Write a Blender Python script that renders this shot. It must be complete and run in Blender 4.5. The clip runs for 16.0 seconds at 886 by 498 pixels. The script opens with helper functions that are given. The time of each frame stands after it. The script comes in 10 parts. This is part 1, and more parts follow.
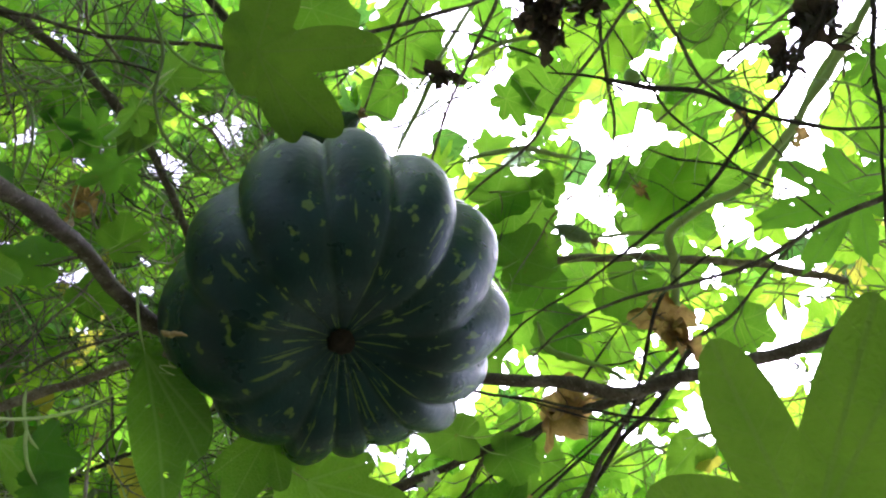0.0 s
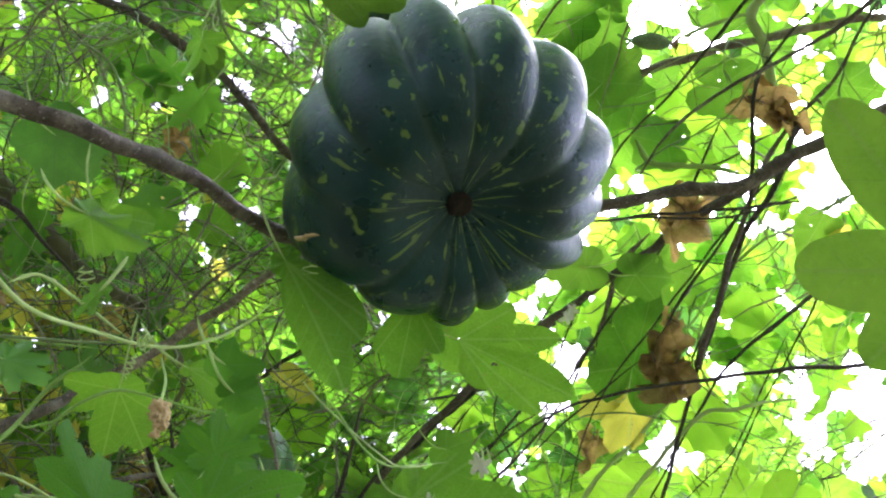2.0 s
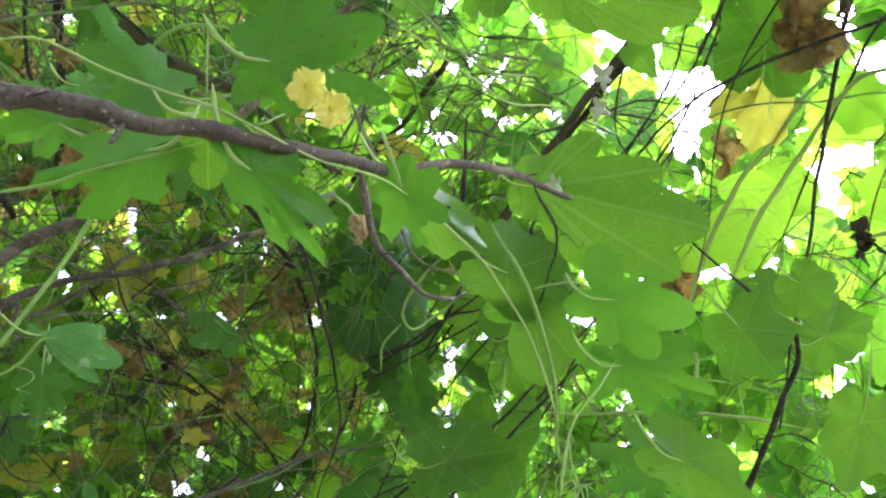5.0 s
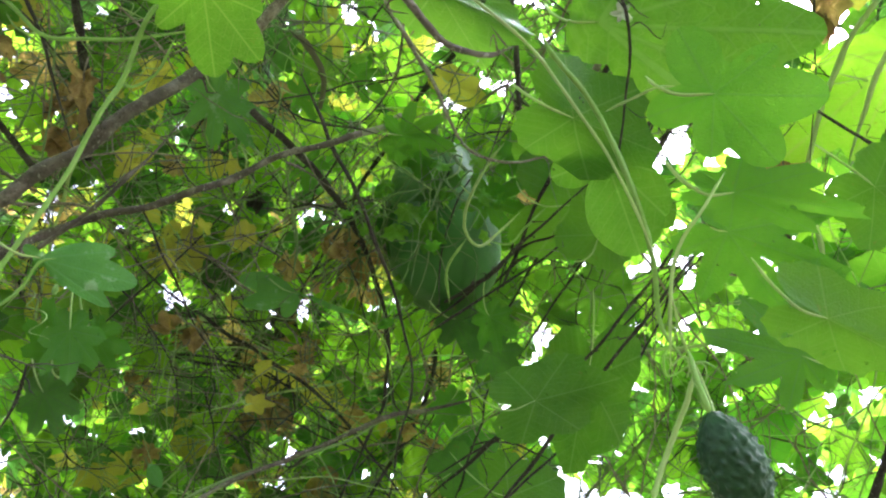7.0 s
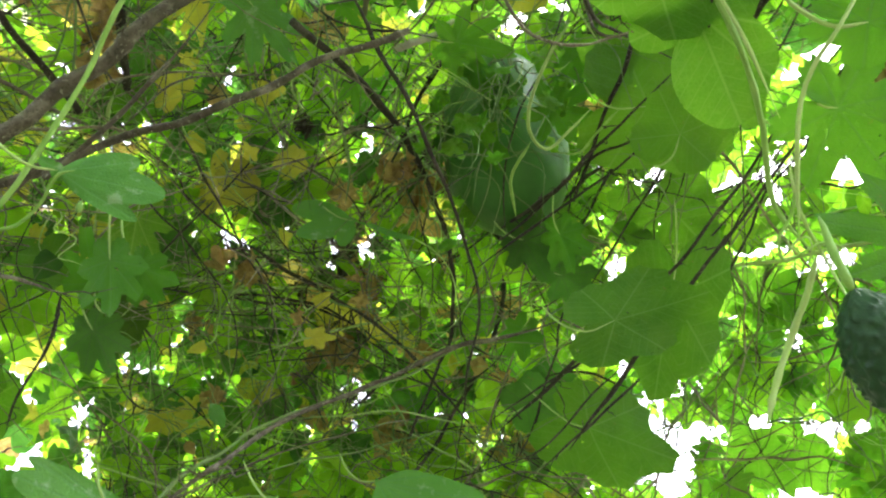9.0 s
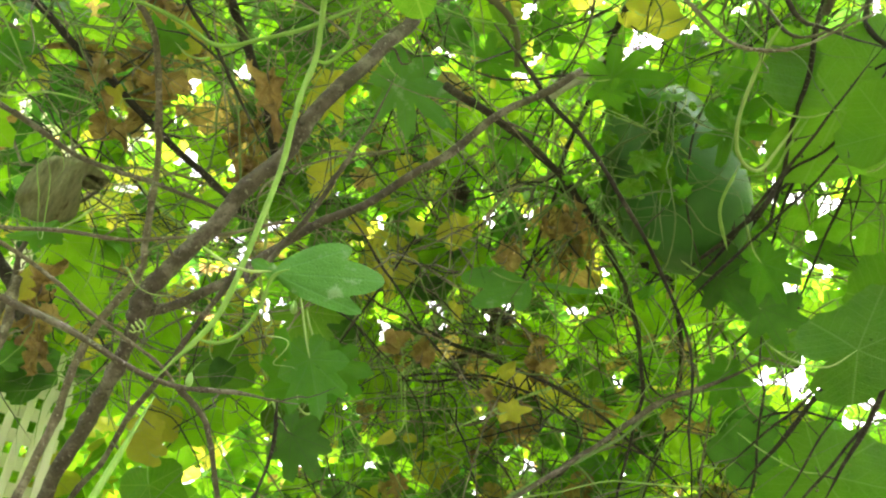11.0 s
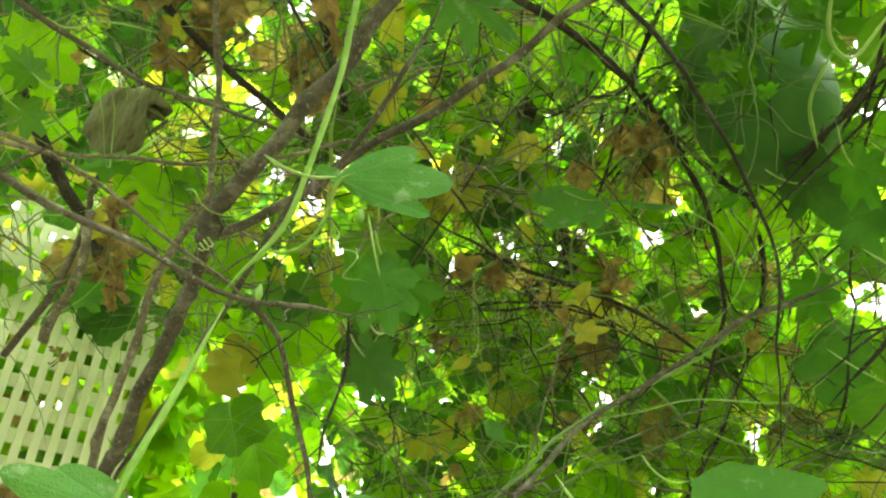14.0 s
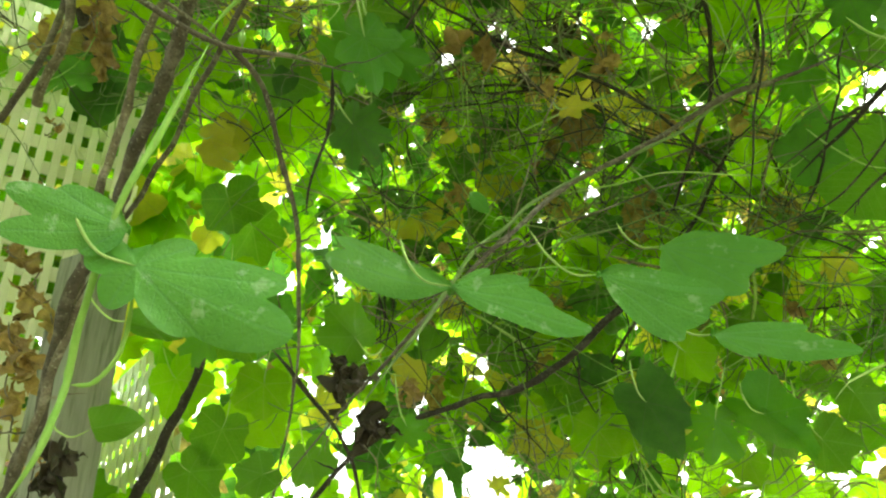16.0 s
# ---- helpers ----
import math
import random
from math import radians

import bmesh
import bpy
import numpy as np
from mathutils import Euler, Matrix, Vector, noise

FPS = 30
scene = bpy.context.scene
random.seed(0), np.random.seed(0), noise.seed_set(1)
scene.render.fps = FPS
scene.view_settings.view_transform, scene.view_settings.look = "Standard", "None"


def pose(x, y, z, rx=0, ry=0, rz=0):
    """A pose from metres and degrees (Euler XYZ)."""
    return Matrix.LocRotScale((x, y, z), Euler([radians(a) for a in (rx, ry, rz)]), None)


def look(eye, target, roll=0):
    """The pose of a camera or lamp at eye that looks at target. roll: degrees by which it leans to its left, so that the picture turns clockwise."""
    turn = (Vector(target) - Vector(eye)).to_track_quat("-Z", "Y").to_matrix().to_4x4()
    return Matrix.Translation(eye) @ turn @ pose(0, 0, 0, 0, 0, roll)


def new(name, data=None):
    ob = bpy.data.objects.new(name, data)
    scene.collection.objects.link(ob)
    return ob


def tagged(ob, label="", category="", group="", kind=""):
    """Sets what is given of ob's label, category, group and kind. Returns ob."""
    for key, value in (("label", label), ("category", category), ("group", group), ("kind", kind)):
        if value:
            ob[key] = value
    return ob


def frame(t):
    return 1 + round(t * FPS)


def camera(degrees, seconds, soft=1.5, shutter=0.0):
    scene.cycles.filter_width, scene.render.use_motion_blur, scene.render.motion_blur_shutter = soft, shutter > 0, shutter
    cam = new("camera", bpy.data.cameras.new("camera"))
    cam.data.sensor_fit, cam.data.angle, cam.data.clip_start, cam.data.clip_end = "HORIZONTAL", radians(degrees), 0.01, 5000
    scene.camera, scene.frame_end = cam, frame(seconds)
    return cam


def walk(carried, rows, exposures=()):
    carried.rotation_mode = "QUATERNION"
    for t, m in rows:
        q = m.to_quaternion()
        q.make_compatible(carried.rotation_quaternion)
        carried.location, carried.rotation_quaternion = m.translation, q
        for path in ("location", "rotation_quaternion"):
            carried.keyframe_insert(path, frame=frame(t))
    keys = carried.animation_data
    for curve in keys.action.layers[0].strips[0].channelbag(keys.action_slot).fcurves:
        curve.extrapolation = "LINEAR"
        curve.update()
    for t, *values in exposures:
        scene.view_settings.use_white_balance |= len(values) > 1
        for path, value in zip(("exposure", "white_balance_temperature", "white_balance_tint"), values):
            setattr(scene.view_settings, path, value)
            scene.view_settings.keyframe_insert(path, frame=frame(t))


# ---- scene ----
cam = camera(56.15, 16.0, 2.2)
PATH = [
    (0.0, pose(-0.0000, 0.0000, 1.5000, 153.00, 0.00, 0.00)),
    (0.5, pose(-0.0037, 0.0019, 1.4920, 148.97, 1.43, 3.03)),
    (1.0, pose(-0.0116, 0.0066, 1.4824, 145.68, 2.76, 7.36)),
    (1.5, pose(-0.0125, 0.0049, 1.4793, 144.83, 1.85, 11.64)),
    (2.0, pose(-0.0143, -0.0075, 1.4824, 143.65, 2.53, 15.84)),
    (2.5, pose(-0.0243, -0.0032, 1.4798, 139.67, 3.00, 20.60)),
    (3.0, pose(-0.0351, 0.0103, 1.4842, 137.57, 2.98, 22.48)),
    (3.5, pose(-0.0367, 0.0380, 1.4780, 136.54, 3.62, 23.01)),
    (4.0, pose(-0.0437, 0.0826, 1.4636, 134.99, 3.31, 24.54)),
    (4.5, pose(-0.0597, 0.1227, 1.4501, 133.88, 3.12, 25.98)),
    (5.0, pose(-0.0722, 0.1596, 1.4397, 133.48, 3.19, 28.47)),
    (5.2, pose(-0.0791, 0.1728, 1.4369, 133.55, 3.35, 29.37)),
    (7.3, pose(-0.1487, 0.3538, 1.4571, 134.32, 2.92, 38.85)),
    (7.5, pose(-0.1458, 0.3692, 1.4728, 133.91, 2.35, 40.17)),
    (8.0, pose(-0.1511, 0.3958, 1.4780, 132.99, 1.69, 41.13)),
    (8.2, pose(-0.1607, 0.4095, 1.4705, 131.54, 1.75, 40.98)),
    (10.3, pose(-0.2575, 0.3798, 1.5162, 133.75, 4.62, 48.00)),
    (10.5, pose(-0.2692, 0.3793, 1.5208, 134.62, 4.35, 49.83)),
    (11.0, pose(-0.2910, 0.3664, 1.5301, 136.10, 3.45, 53.21)),
    (11.5, pose(-0.2948, 0.3633, 1.5401, 137.44, 2.80, 55.05)),
    (12.0, pose(-0.2999, 0.3656, 1.5525, 139.94, 2.28, 56.61)),
    (12.5, pose(-0.3026, 0.3650, 1.5559, 140.97, 2.11, 57.87)),
    (13.0, pose(-0.3137, 0.3688, 1.5520, 140.87, 1.93, 58.75)),
    (13.5, pose(-0.3162, 0.3743, 1.5421, 137.63, 1.55, 58.44)),
    (14.0, pose(-0.3238, 0.3865, 1.5276, 132.53, 1.71, 58.03)),
    (14.5, pose(-0.3264, 0.3971, 1.5092, 127.11, 1.18, 57.61)),
    (15.0, pose(-0.3310, 0.4018, 1.5024, 123.95, 0.82, 57.67)),
    (15.5, pose(-0.3261, 0.3990, 1.4991, 121.93, 0.76, 57.47)),
    (16.0, pose(-0.3191, 0.3987, 1.4797, 119.16, 1.07, 57.42)),
]
EXPOSURES = [(0.0, 2.1, 5600, 35), (0.9, 2.6, 5600, 34), (1.6, 2.85, 5600, 35), (3.5, 2.8, 5550, 36), (5.2, 3.25, 5550, 33), (8.0, 3.3, 5850, 23), (12.0, 3.8, 6900, 11), (16.0, 3.4, 7200, -3)]
walk(cam, PATH, EXPOSURES)

# ---- daylight: a bright overcast sky ----
SUN_EL, SUN_AZ = radians(60), radians(40)
world = bpy.data.worlds.new("overcast_sky")
scene.world = world
world.use_nodes = True
wn, wl = world.node_tree.nodes, world.node_tree.links
wn.clear()
sky = wn.new("ShaderNodeTexSky")
sky.sky_type, sky.sun_disc = "NISHITA", False
sky.sun_elevation, sky.sun_rotation = SUN_EL, SUN_AZ
sky.air_density, sky.dust_density, sky.ozone_density = 1.0, 6.0, 1.0
pale = wn.new("ShaderNodeHueSaturation")
pale.inputs["Saturation"].default_value = 0.25
bg = wn.new("ShaderNodeBackground")
bg.inputs["Strength"].default_value = 0.15
wout = wn.new("ShaderNodeOutputWorld")
wl.new(sky.outputs[0], pale.inputs["Color"])
wl.new(pale.outputs[0], bg.inputs["Color"])
wl.new(bg.outputs[0], wout.inputs["Surface"])

sun = new("sun", bpy.data.lights.new("sun", "SUN"))
sun.data.energy, sun.data.angle, sun.data.color = 0.8, radians(30), (1.0, 0.96, 0.88)
sun.matrix_world = look((math.sin(SUN_AZ) * math.cos(SUN_EL) * 20, math.cos(SUN_AZ) * math.cos(SUN_EL) * 20, math.sin(SUN_EL) * 20), (0, 0, 0))

# ---- materials ----
def node_mat(name):
    m = bpy.data.materials.new(name)
    m.use_nodes = True
    n, l = m.node_tree.nodes, m.node_tree.links
    n.clear()
    return m, n, l


def mixed(n, l, fac, a, b):
    """A colour mix; each input is a socket or a value."""
    mx = n.new("ShaderNodeMix")
    mx.data_type = "RGBA"
    for slot, v in ((0, fac), (6, a), (7, b)):
        if hasattr(v, "links"):
            l.new(v, mx.inputs[slot])
        else:
            mx.inputs[slot].default_value = v if slot == 0 else (*v, 1)
    return mx.outputs[2]


def sum_of(n, l, kind, *values):
    mt = n.new("ShaderNodeMath")
    mt.operation = kind
    for i, v in enumerate(values):
        if hasattr(v, "links"):
            l.new(v, mt.inputs[i])
        else:
            mt.inputs[i].default_value = v
    return mt.outputs[0]


def ranged(n, l, v, a, b, c=0.0, d=1.0):
    mr = n.new("ShaderNodeMapRange")
    l.new(v, mr.inputs[0])
    for i, k in enumerate((a, b, c, d)):
        mr.inputs[i + 1].default_value = k
    return mr.outputs[0]


def noise_tex(n, l, vec, scale, detail=3.0, rough=0.55):
    t = n.new("ShaderNodeTexNoise")
    t.inputs["Scale"].default_value, t.inputs["Detail"].default_value, t.inputs["Roughness"].default_value = scale, detail, rough
    if vec is not None:
        l.new(vec, t.inputs["Vector"])
    return t.outputs["Fac"]


def bump(n, l, height, strength, distance):
    b = n.new("ShaderNodeBump")
    b.inputs["Strength"].default_value, b.inputs["Distance"].default_value = strength, distance
    l.new(height, b.inputs["Height"])
    return b.outputs[0]


def leaf_mat(name, dark, light, glow_dark, glow_light, vein, single=True, through_part=0.58, blotch=(0.25, 0.16, 0.04), blotched=0.12, holed=0.0, cloudy=0.5, spread=0.66):
    """A leaf blade: reflected colour from dark to light, and the colour of the light that comes through it."""
    m, n, l = node_mat(name)
    if single:
        rnd = n.new("ShaderNodeObjectInfo").outputs["Random"]
    else:
        rnd = n.new("ShaderNodeNewGeometry").outputs["Random Per Island"]
    uv = n.new("ShaderNodeUVMap")
    uv.uv_map = "UVMap"
    sep = n.new("ShaderNodeSeparateXYZ")
    l.new(uv.outputs[0], sep.inputs[0])
    u, v = sep.outputs[0], sep.outputs[1]
    geo = n.new("ShaderNodeNewGeometry").outputs["Position"]
    grain = noise_tex(n, l, geo, 260, 2)
    cloud = noise_tex(n, l, geo, 34, 5, 0.65)
    main = ranged(n, l, u, 0.006, 0.016, 1.0, 0.0)
    side = sum_of(n, l, "FRACT", sum_of(n, l, "MULTIPLY", sum_of(n, l, "SUBTRACT", v, sum_of(n, l, "MULTIPLY", u, 0.8)), 8.0))
    side = ranged(n, l, sum_of(n, l, "ABSOLUTE", sum_of(n, l, "SUBTRACT", side, 0.5)), 0.02, 0.07, 0.6, 0.0)
    net = n.new("ShaderNodeTexVoronoi")
    net.feature = "DISTANCE_TO_EDGE"
    net.inputs["Scale"].default_value = 26
    l.new(uv.outputs[0], net.inputs["Vector"])
    fine = ranged(n, l, net.outputs["Distance"], 0.0, 0.09, 0.42, 0.0)
    veins = sum_of(n, l, "MAXIMUM", sum_of(n, l, "MAXIMUM", main, side), fine)
    tone = sum_of(n, l, "ADD", sum_of(n, l, "MULTIPLY", rnd, 1.1 - cloudy), sum_of(n, l, "MULTIPLY", ranged(n, l, cloud, 0.3, 0.7), cloudy))
    tone = sum_of(n, l, "ADD", tone, sum_of(n, l, "MULTIPLY", grain, 0.08))
    spots = ranged(n, l, noise_tex(n, l, geo, 75 if spread > 0.6 else 48, 5, 0.65), spread, spread + 0.08, 0.0, blotched * 4)
    refl = mixed(n, l, tone, dark, light)
    refl = mixed(n, l, sum_of(n, l, "MULTIPLY", veins, 0.7), refl, vein)
    refl = mixed(n, l, spots, refl, blotch)
    glow = mixed(n, l, tone, glow_dark, glow_light)
    glow = mixed(n, l, sum_of(n, l, "MULTIPLY", veins, 0.55), glow, tuple(0.85 * c for c in vein))
    glow = mixed(n, l, spots, glow, blotch)
    bs = n.new("ShaderNodeBsdfPrincipled")
    bs.inputs["Roughness"].default_value = 0.45
    bs.inputs["Specular IOR Level"].default_value = 0.3
    l.new(refl, bs.inputs["Base Color"])
    pillow = sum_of(n, l, "ADD", sum_of(n, l, "MULTIPLY", veins, 0.25), sum_of(n, l, "ADD", cloud, ranged(n, l, net.outputs["Distance"], 0.0, 0.3, 0.0, 0.25)))
    relief = bump(n, l, pillow, 0.28, 0.005)
    l.new(relief, bs.inputs["Normal"])
    tr = n.new("ShaderNodeBsdfTranslucent")
    l.new(glow, tr.inputs["Color"])
    l.new(relief, tr.inputs["Normal"])
    mx = n.new("ShaderNodeMixShader")
    mx.inputs[0].default_value = through_part
    l.new(bs.outputs[0], mx.inputs[1])
    l.new(tr.outputs[0], mx.inputs[2])
    face = mx.outputs[0]
    if holed:
        # small holes eaten by insects
        gap = n.new("ShaderNodeMixShader")
        l.new(ranged(n, l, noise_tex(n, l, geo, 90, 2, 0.4), holed, holed + 0.01), gap.inputs[0])
        l.new(face, gap.inputs[1])
        l.new(n.new("ShaderNodeBsdfTransparent").outputs[0], gap.inputs[2])
        face = gap.outputs[0]
    out = n.new("ShaderNodeOutputMaterial")
    l.new(face, out.inputs["Surface"])
    return m


def solid_mat(name, a, b, scale, rough=0.7, bump_scale=120, bump_height=0.002, c=None, stretch=(1, 1, 1), spec=0.3):
    """An opaque surface that wanders from colour a to b, with patches of c."""
    m, n, l = node_mat(name)
    tc = n.new("ShaderNodeTexCoord")
    mp = n.new("ShaderNodeMapping")
    mp.inputs["Scale"].default_value = stretch
    l.new(tc.outputs["Object"], mp.inputs[0])
    vec = mp.outputs[0]
    rnd = n.new("ShaderNodeObjectInfo").outputs["Random"]
    t = ranged(n, l, noise_tex(n, l, vec, scale, 5, 0.65), 0.3, 0.7)
    t = sum_of(n, l, "ADD", sum_of(n, l, "MULTIPLY", t, 0.75), sum_of(n, l, "MULTIPLY", rnd, 0.25))
    col = mixed(n, l, t, a, b)
    if c:
        col = mixed(n, l, ranged(n, l, noise_tex(n, l, vec, scale * 0.35, 4, 0.7), 0.52, 0.66), col, c)
    fine = noise_tex(n, l, vec, bump_scale, 4, 0.7)
    bs = n.new("ShaderNodeBsdfPrincipled")
    l.new(col, bs.inputs["Base Color"])
    l.new(ranged(n, l, fine, 0.3, 0.7, rough - 0.12, min(1.0, rough + 0.12)), bs.inputs["Roughness"])
    bs.inputs["Specular IOR Level"].default_value = spec
    l.new(bump(n, l, fine, 0.8, bump_height), bs.inputs["Normal"])
    out = n.new("ShaderNodeOutputMaterial")
    l.new(bs.outputs[0], out.inputs["Surface"])
    return m


GREEN = dict(dark=(0.034, 0.110, 0.008), light=(0.066, 0.17, 0.013), glow_dark=(0.12, 0.36, 0.008), glow_light=(0.28, 0.62, 0.020), vein=(0.26, 0.42, 0.06))
GOURD = dict(dark=(0.030, 0.115, 0.008), light=(0.056, 0.17, 0.012), glow_dark=(0.13, 0.36, 0.010), glow_light=(0.27, 0.56, 0.022), vein=(0.18, 0.34, 0.06), holed=0.735)
# brighter copy of the green leaf, with strong backlight put into its colours
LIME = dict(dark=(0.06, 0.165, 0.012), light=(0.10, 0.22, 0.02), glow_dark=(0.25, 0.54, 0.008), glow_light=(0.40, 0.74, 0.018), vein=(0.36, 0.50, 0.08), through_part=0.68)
SMOOTH = dict(dark=(0.045, 0.165, 0.028), light=(0.078, 0.235, 0.048), glow_dark=(0.15, 0.40, 0.030), glow_light=(0.26, 0.54, 0.055), vein=(0.115, 0.29, 0.075), cloudy=0.6, blotch=(0.30, 0.42, 0.24), blotched=0.15, spread=0.585)
BITTER = dict(dark=(0.020, 0.10, 0.006), light=(0.038, 0.145, 0.009), glow_dark=(0.11, 0.38, 0.010), glow_light=(0.25, 0.60, 0.025), vein=(0.10, 0.25, 0.04), holed=0.715)
# darker copy of the green leaf; shade deep in the foliage is in its colour
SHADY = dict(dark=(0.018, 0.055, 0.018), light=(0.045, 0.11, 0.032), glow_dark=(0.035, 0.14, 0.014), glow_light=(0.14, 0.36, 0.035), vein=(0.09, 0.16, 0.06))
# darkened gourd leaf: the shade lying on the near leaves is in its colour
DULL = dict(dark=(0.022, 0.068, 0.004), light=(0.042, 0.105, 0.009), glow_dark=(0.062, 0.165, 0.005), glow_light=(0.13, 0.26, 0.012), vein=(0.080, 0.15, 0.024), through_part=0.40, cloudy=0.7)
YELLOW = dict(dark=(0.26, 0.24, 0.04), light=(0.40, 0.38, 0.07), glow_dark=(0.46, 0.48, 0.03), glow_light=(0.74, 0.66, 0.06), vein=(0.42, 0.38, 0.12), blotched=0.2)
DRY = dict(cloudy=0.8, dark=(0.09, 0.056, 0.028), light=(0.44, 0.335, 0.18), glow_dark=(0.20, 0.10, 0.022), glow_light=(0.72, 0.49, 0.14), vein=(0.22, 0.14, 0.06), through_part=0.54, blotched=0.22, blotch=(0.06, 0.040, 0.024))
CHARRED = dict(cloudy=0.8, dark=(0.012, 0.010, 0.008), light=(0.060, 0.050, 0.038), glow_dark=(0.03, 0.02, 0.01), glow_light=(0.13, 0.09, 0.045), vein=(0.07, 0.055, 0.04), through_part=0.22)
LEAF, LEAVES = {}, {}
for key, look_of in (("green", GREEN), ("gourd", GOURD), ("bitter", BITTER), ("shady", SHADY), ("lime", LIME), ("dull", DULL), ("smooth", SMOOTH), ("yellow", YELLOW), ("dry", DRY), ("charred", CHARRED)):
    large = dict(look_of, through_part=0.30 if key == "smooth" else 0.37) if key in ("green", "gourd", "bitter", "smooth") else look_of
    LEAF[key] = leaf_mat("leaf_" + key, **large)
    LEAVES[key] = leaf_mat("leaves_" + key, single=False, **look_of)


def bark_mat(name, dark, mid, pale, lichen):
    """Bark: wandering brown with dark pits, pale flecks and rubbed grey patches."""
    m, n, l = node_mat(name)
    vec = n.new("ShaderNodeTexCoord").outputs["Object"]
    rnd = n.new("ShaderNodeObjectInfo").outputs["Random"]
    t = ranged(n, l, noise_tex(n, l, vec, 55, 5, 0.7), 0.32, 0.68)
    t = sum_of(n, l, "ADD", sum_of(n, l, "MULTIPLY", t, 0.8), sum_of(n, l, "MULTIPLY", rnd, 0.2))
    col = mixed(n, l, t, dark, mid)
    col = mixed(n, l, ranged(n, l, noise_tex(n, l, vec, 28, 4, 0.7), 0.52, 0.64, 0.0, 0.8), col, pale)
    col = mixed(n, l, ranged(n, l, noise_tex(n, l, vec, 420, 2, 0.5), 0.58, 0.68, 0.0, 0.6), col, tuple(0.5 * c for c in dark))
    col = mixed(n, l, ranged(n, l, noise_tex(n, l, vec, 310, 2, 0.5), 0.64, 0.70, 0.0, 0.7), col, lichen)
    ridges = noise_tex(n, l, vec, 190, 5, 0.75)
    bs = n.new("ShaderNodeBsdfPrincipled")
    l.new(col, bs.inputs["Base Color"])
    bs.inputs["Roughness"].default_value = 0.82
    bs.inputs["Specular IOR Level"].default_value = 0.3
    l.new(bump(n, l, ridges, 0.8, 0.003), bs.inputs["Normal"])
    l.new(bs.outputs[0], n.new("ShaderNodeOutputMaterial").inputs["Surface"])
    return m


BARK = bark_mat("bark_brown", (0.046, 0.039, 0.032), (0.150, 0.127, 0.103), (0.23, 0.205, 0.175), (0.33, 0.32, 0.27))
BARK_PALE = bark_mat("bark_pale", (0.085, 0.068, 0.052), (0.27, 0.225, 0.175), (0.40, 0.36, 0.30), (0.48, 0.46, 0.40))
BARK_DARK = bark_mat("bark_dark", (0.014, 0.012, 0.011), (0.06, 0.051, 0.045), (0.10, 0.088, 0.076), (0.20, 0.19, 0.17))
BARK_GREEN = solid_mat("bark_green", (0.07, 0.075, 0.04), (0.16, 0.15, 0.09), 50, 0.8, 200, 0.003, (0.09, 0.12, 0.04))
VINE = solid_mat("vine_green", (0.15, 0.30, 0.05), (0.28, 0.46, 0.11), 70, 0.55, 300, 0.001)
VINE_PALE = solid_mat("vine_pale", (0.24, 0.37, 0.10), (0.42, 0.55, 0.21), 60, 0.6, 300, 0.001)
VINE_DULL = solid_mat("vine_dull", (0.09, 0.15, 0.05), (0.17, 0.24, 0.09), 60, 0.6, 300, 0.001)
GREY_STUB = solid_mat("grey_wood", (0.30, 0.29, 0.26), (0.50, 0.48, 0.44), 60, 0.9, 240, 0.002)
WOOD_POST = solid_mat("weathered_wood", (0.20, 0.21, 0.18), (0.36, 0.36, 0.31), 14, 0.9, 90, 0.003, (0.14, 0.16, 0.11), (9, 9, 0.8))
VINYL = solid_mat("pale_vinyl", (0.58, 0.58, 0.40), (0.72, 0.71, 0.54), 8, 0.5, 60, 0.0004, (0.48, 0.52, 0.30))
FENCE = solid_mat("brown_fence", (0.16, 0.09, 0.06), (0.28, 0.17, 0.11), 10, 0.85, 80, 0.002, None, (7, 7, 0.7))
PETAL_Y = leaf_mat("petal_yellow", (0.86, 0.80, 0.16), (0.90, 0.86, 0.26), (0.90, 0.84, 0.14), (0.95, 0.90, 0.26), (0.90, 0.85, 0.22), through_part=0.45, blotched=0.0)
PETAL_W = solid_mat("petal_white", (0.66, 0.72, 0.62), (0.80, 0.84, 0.76), 90, 0.55, 300, 0.0005)
DRY_FLOWER = solid_mat("dry_flower", (0.28, 0.20, 0.09), (0.50, 0.38, 0.20), 160, 0.85, 300, 0.001)
BUD = solid_mat("bud_green", (0.16, 0.30, 0.07), (0.26, 0.42, 0.12), 90, 0.5, 300, 0.0006)
WARTY = solid_mat("warty_fruit", (0.008, 0.035, 0.014), (0.025, 0.08, 0.03), 90, 0.45, 200, 0.001)
WARTY_PALE = solid_mat("pale_warty_fruit", (0.10, 0.18, 0.08), (0.24, 0.33, 0.18), 90, 0.5, 200, 0.001)
SOIL = solid_mat("grassy_soil", (0.04, 0.05, 0.018), (0.09, 0.085, 0.035), 3, 0.95, 40, 0.01, (0.09, 0.07, 0.045))
PAPER = solid_mat("grey_dry_leaf", (0.09, 0.10, 0.055), (0.28, 0.28, 0.16), 60, 0.9, 120, 0.006, (0.10, 0.085, 0.045), (1, 4, 1))


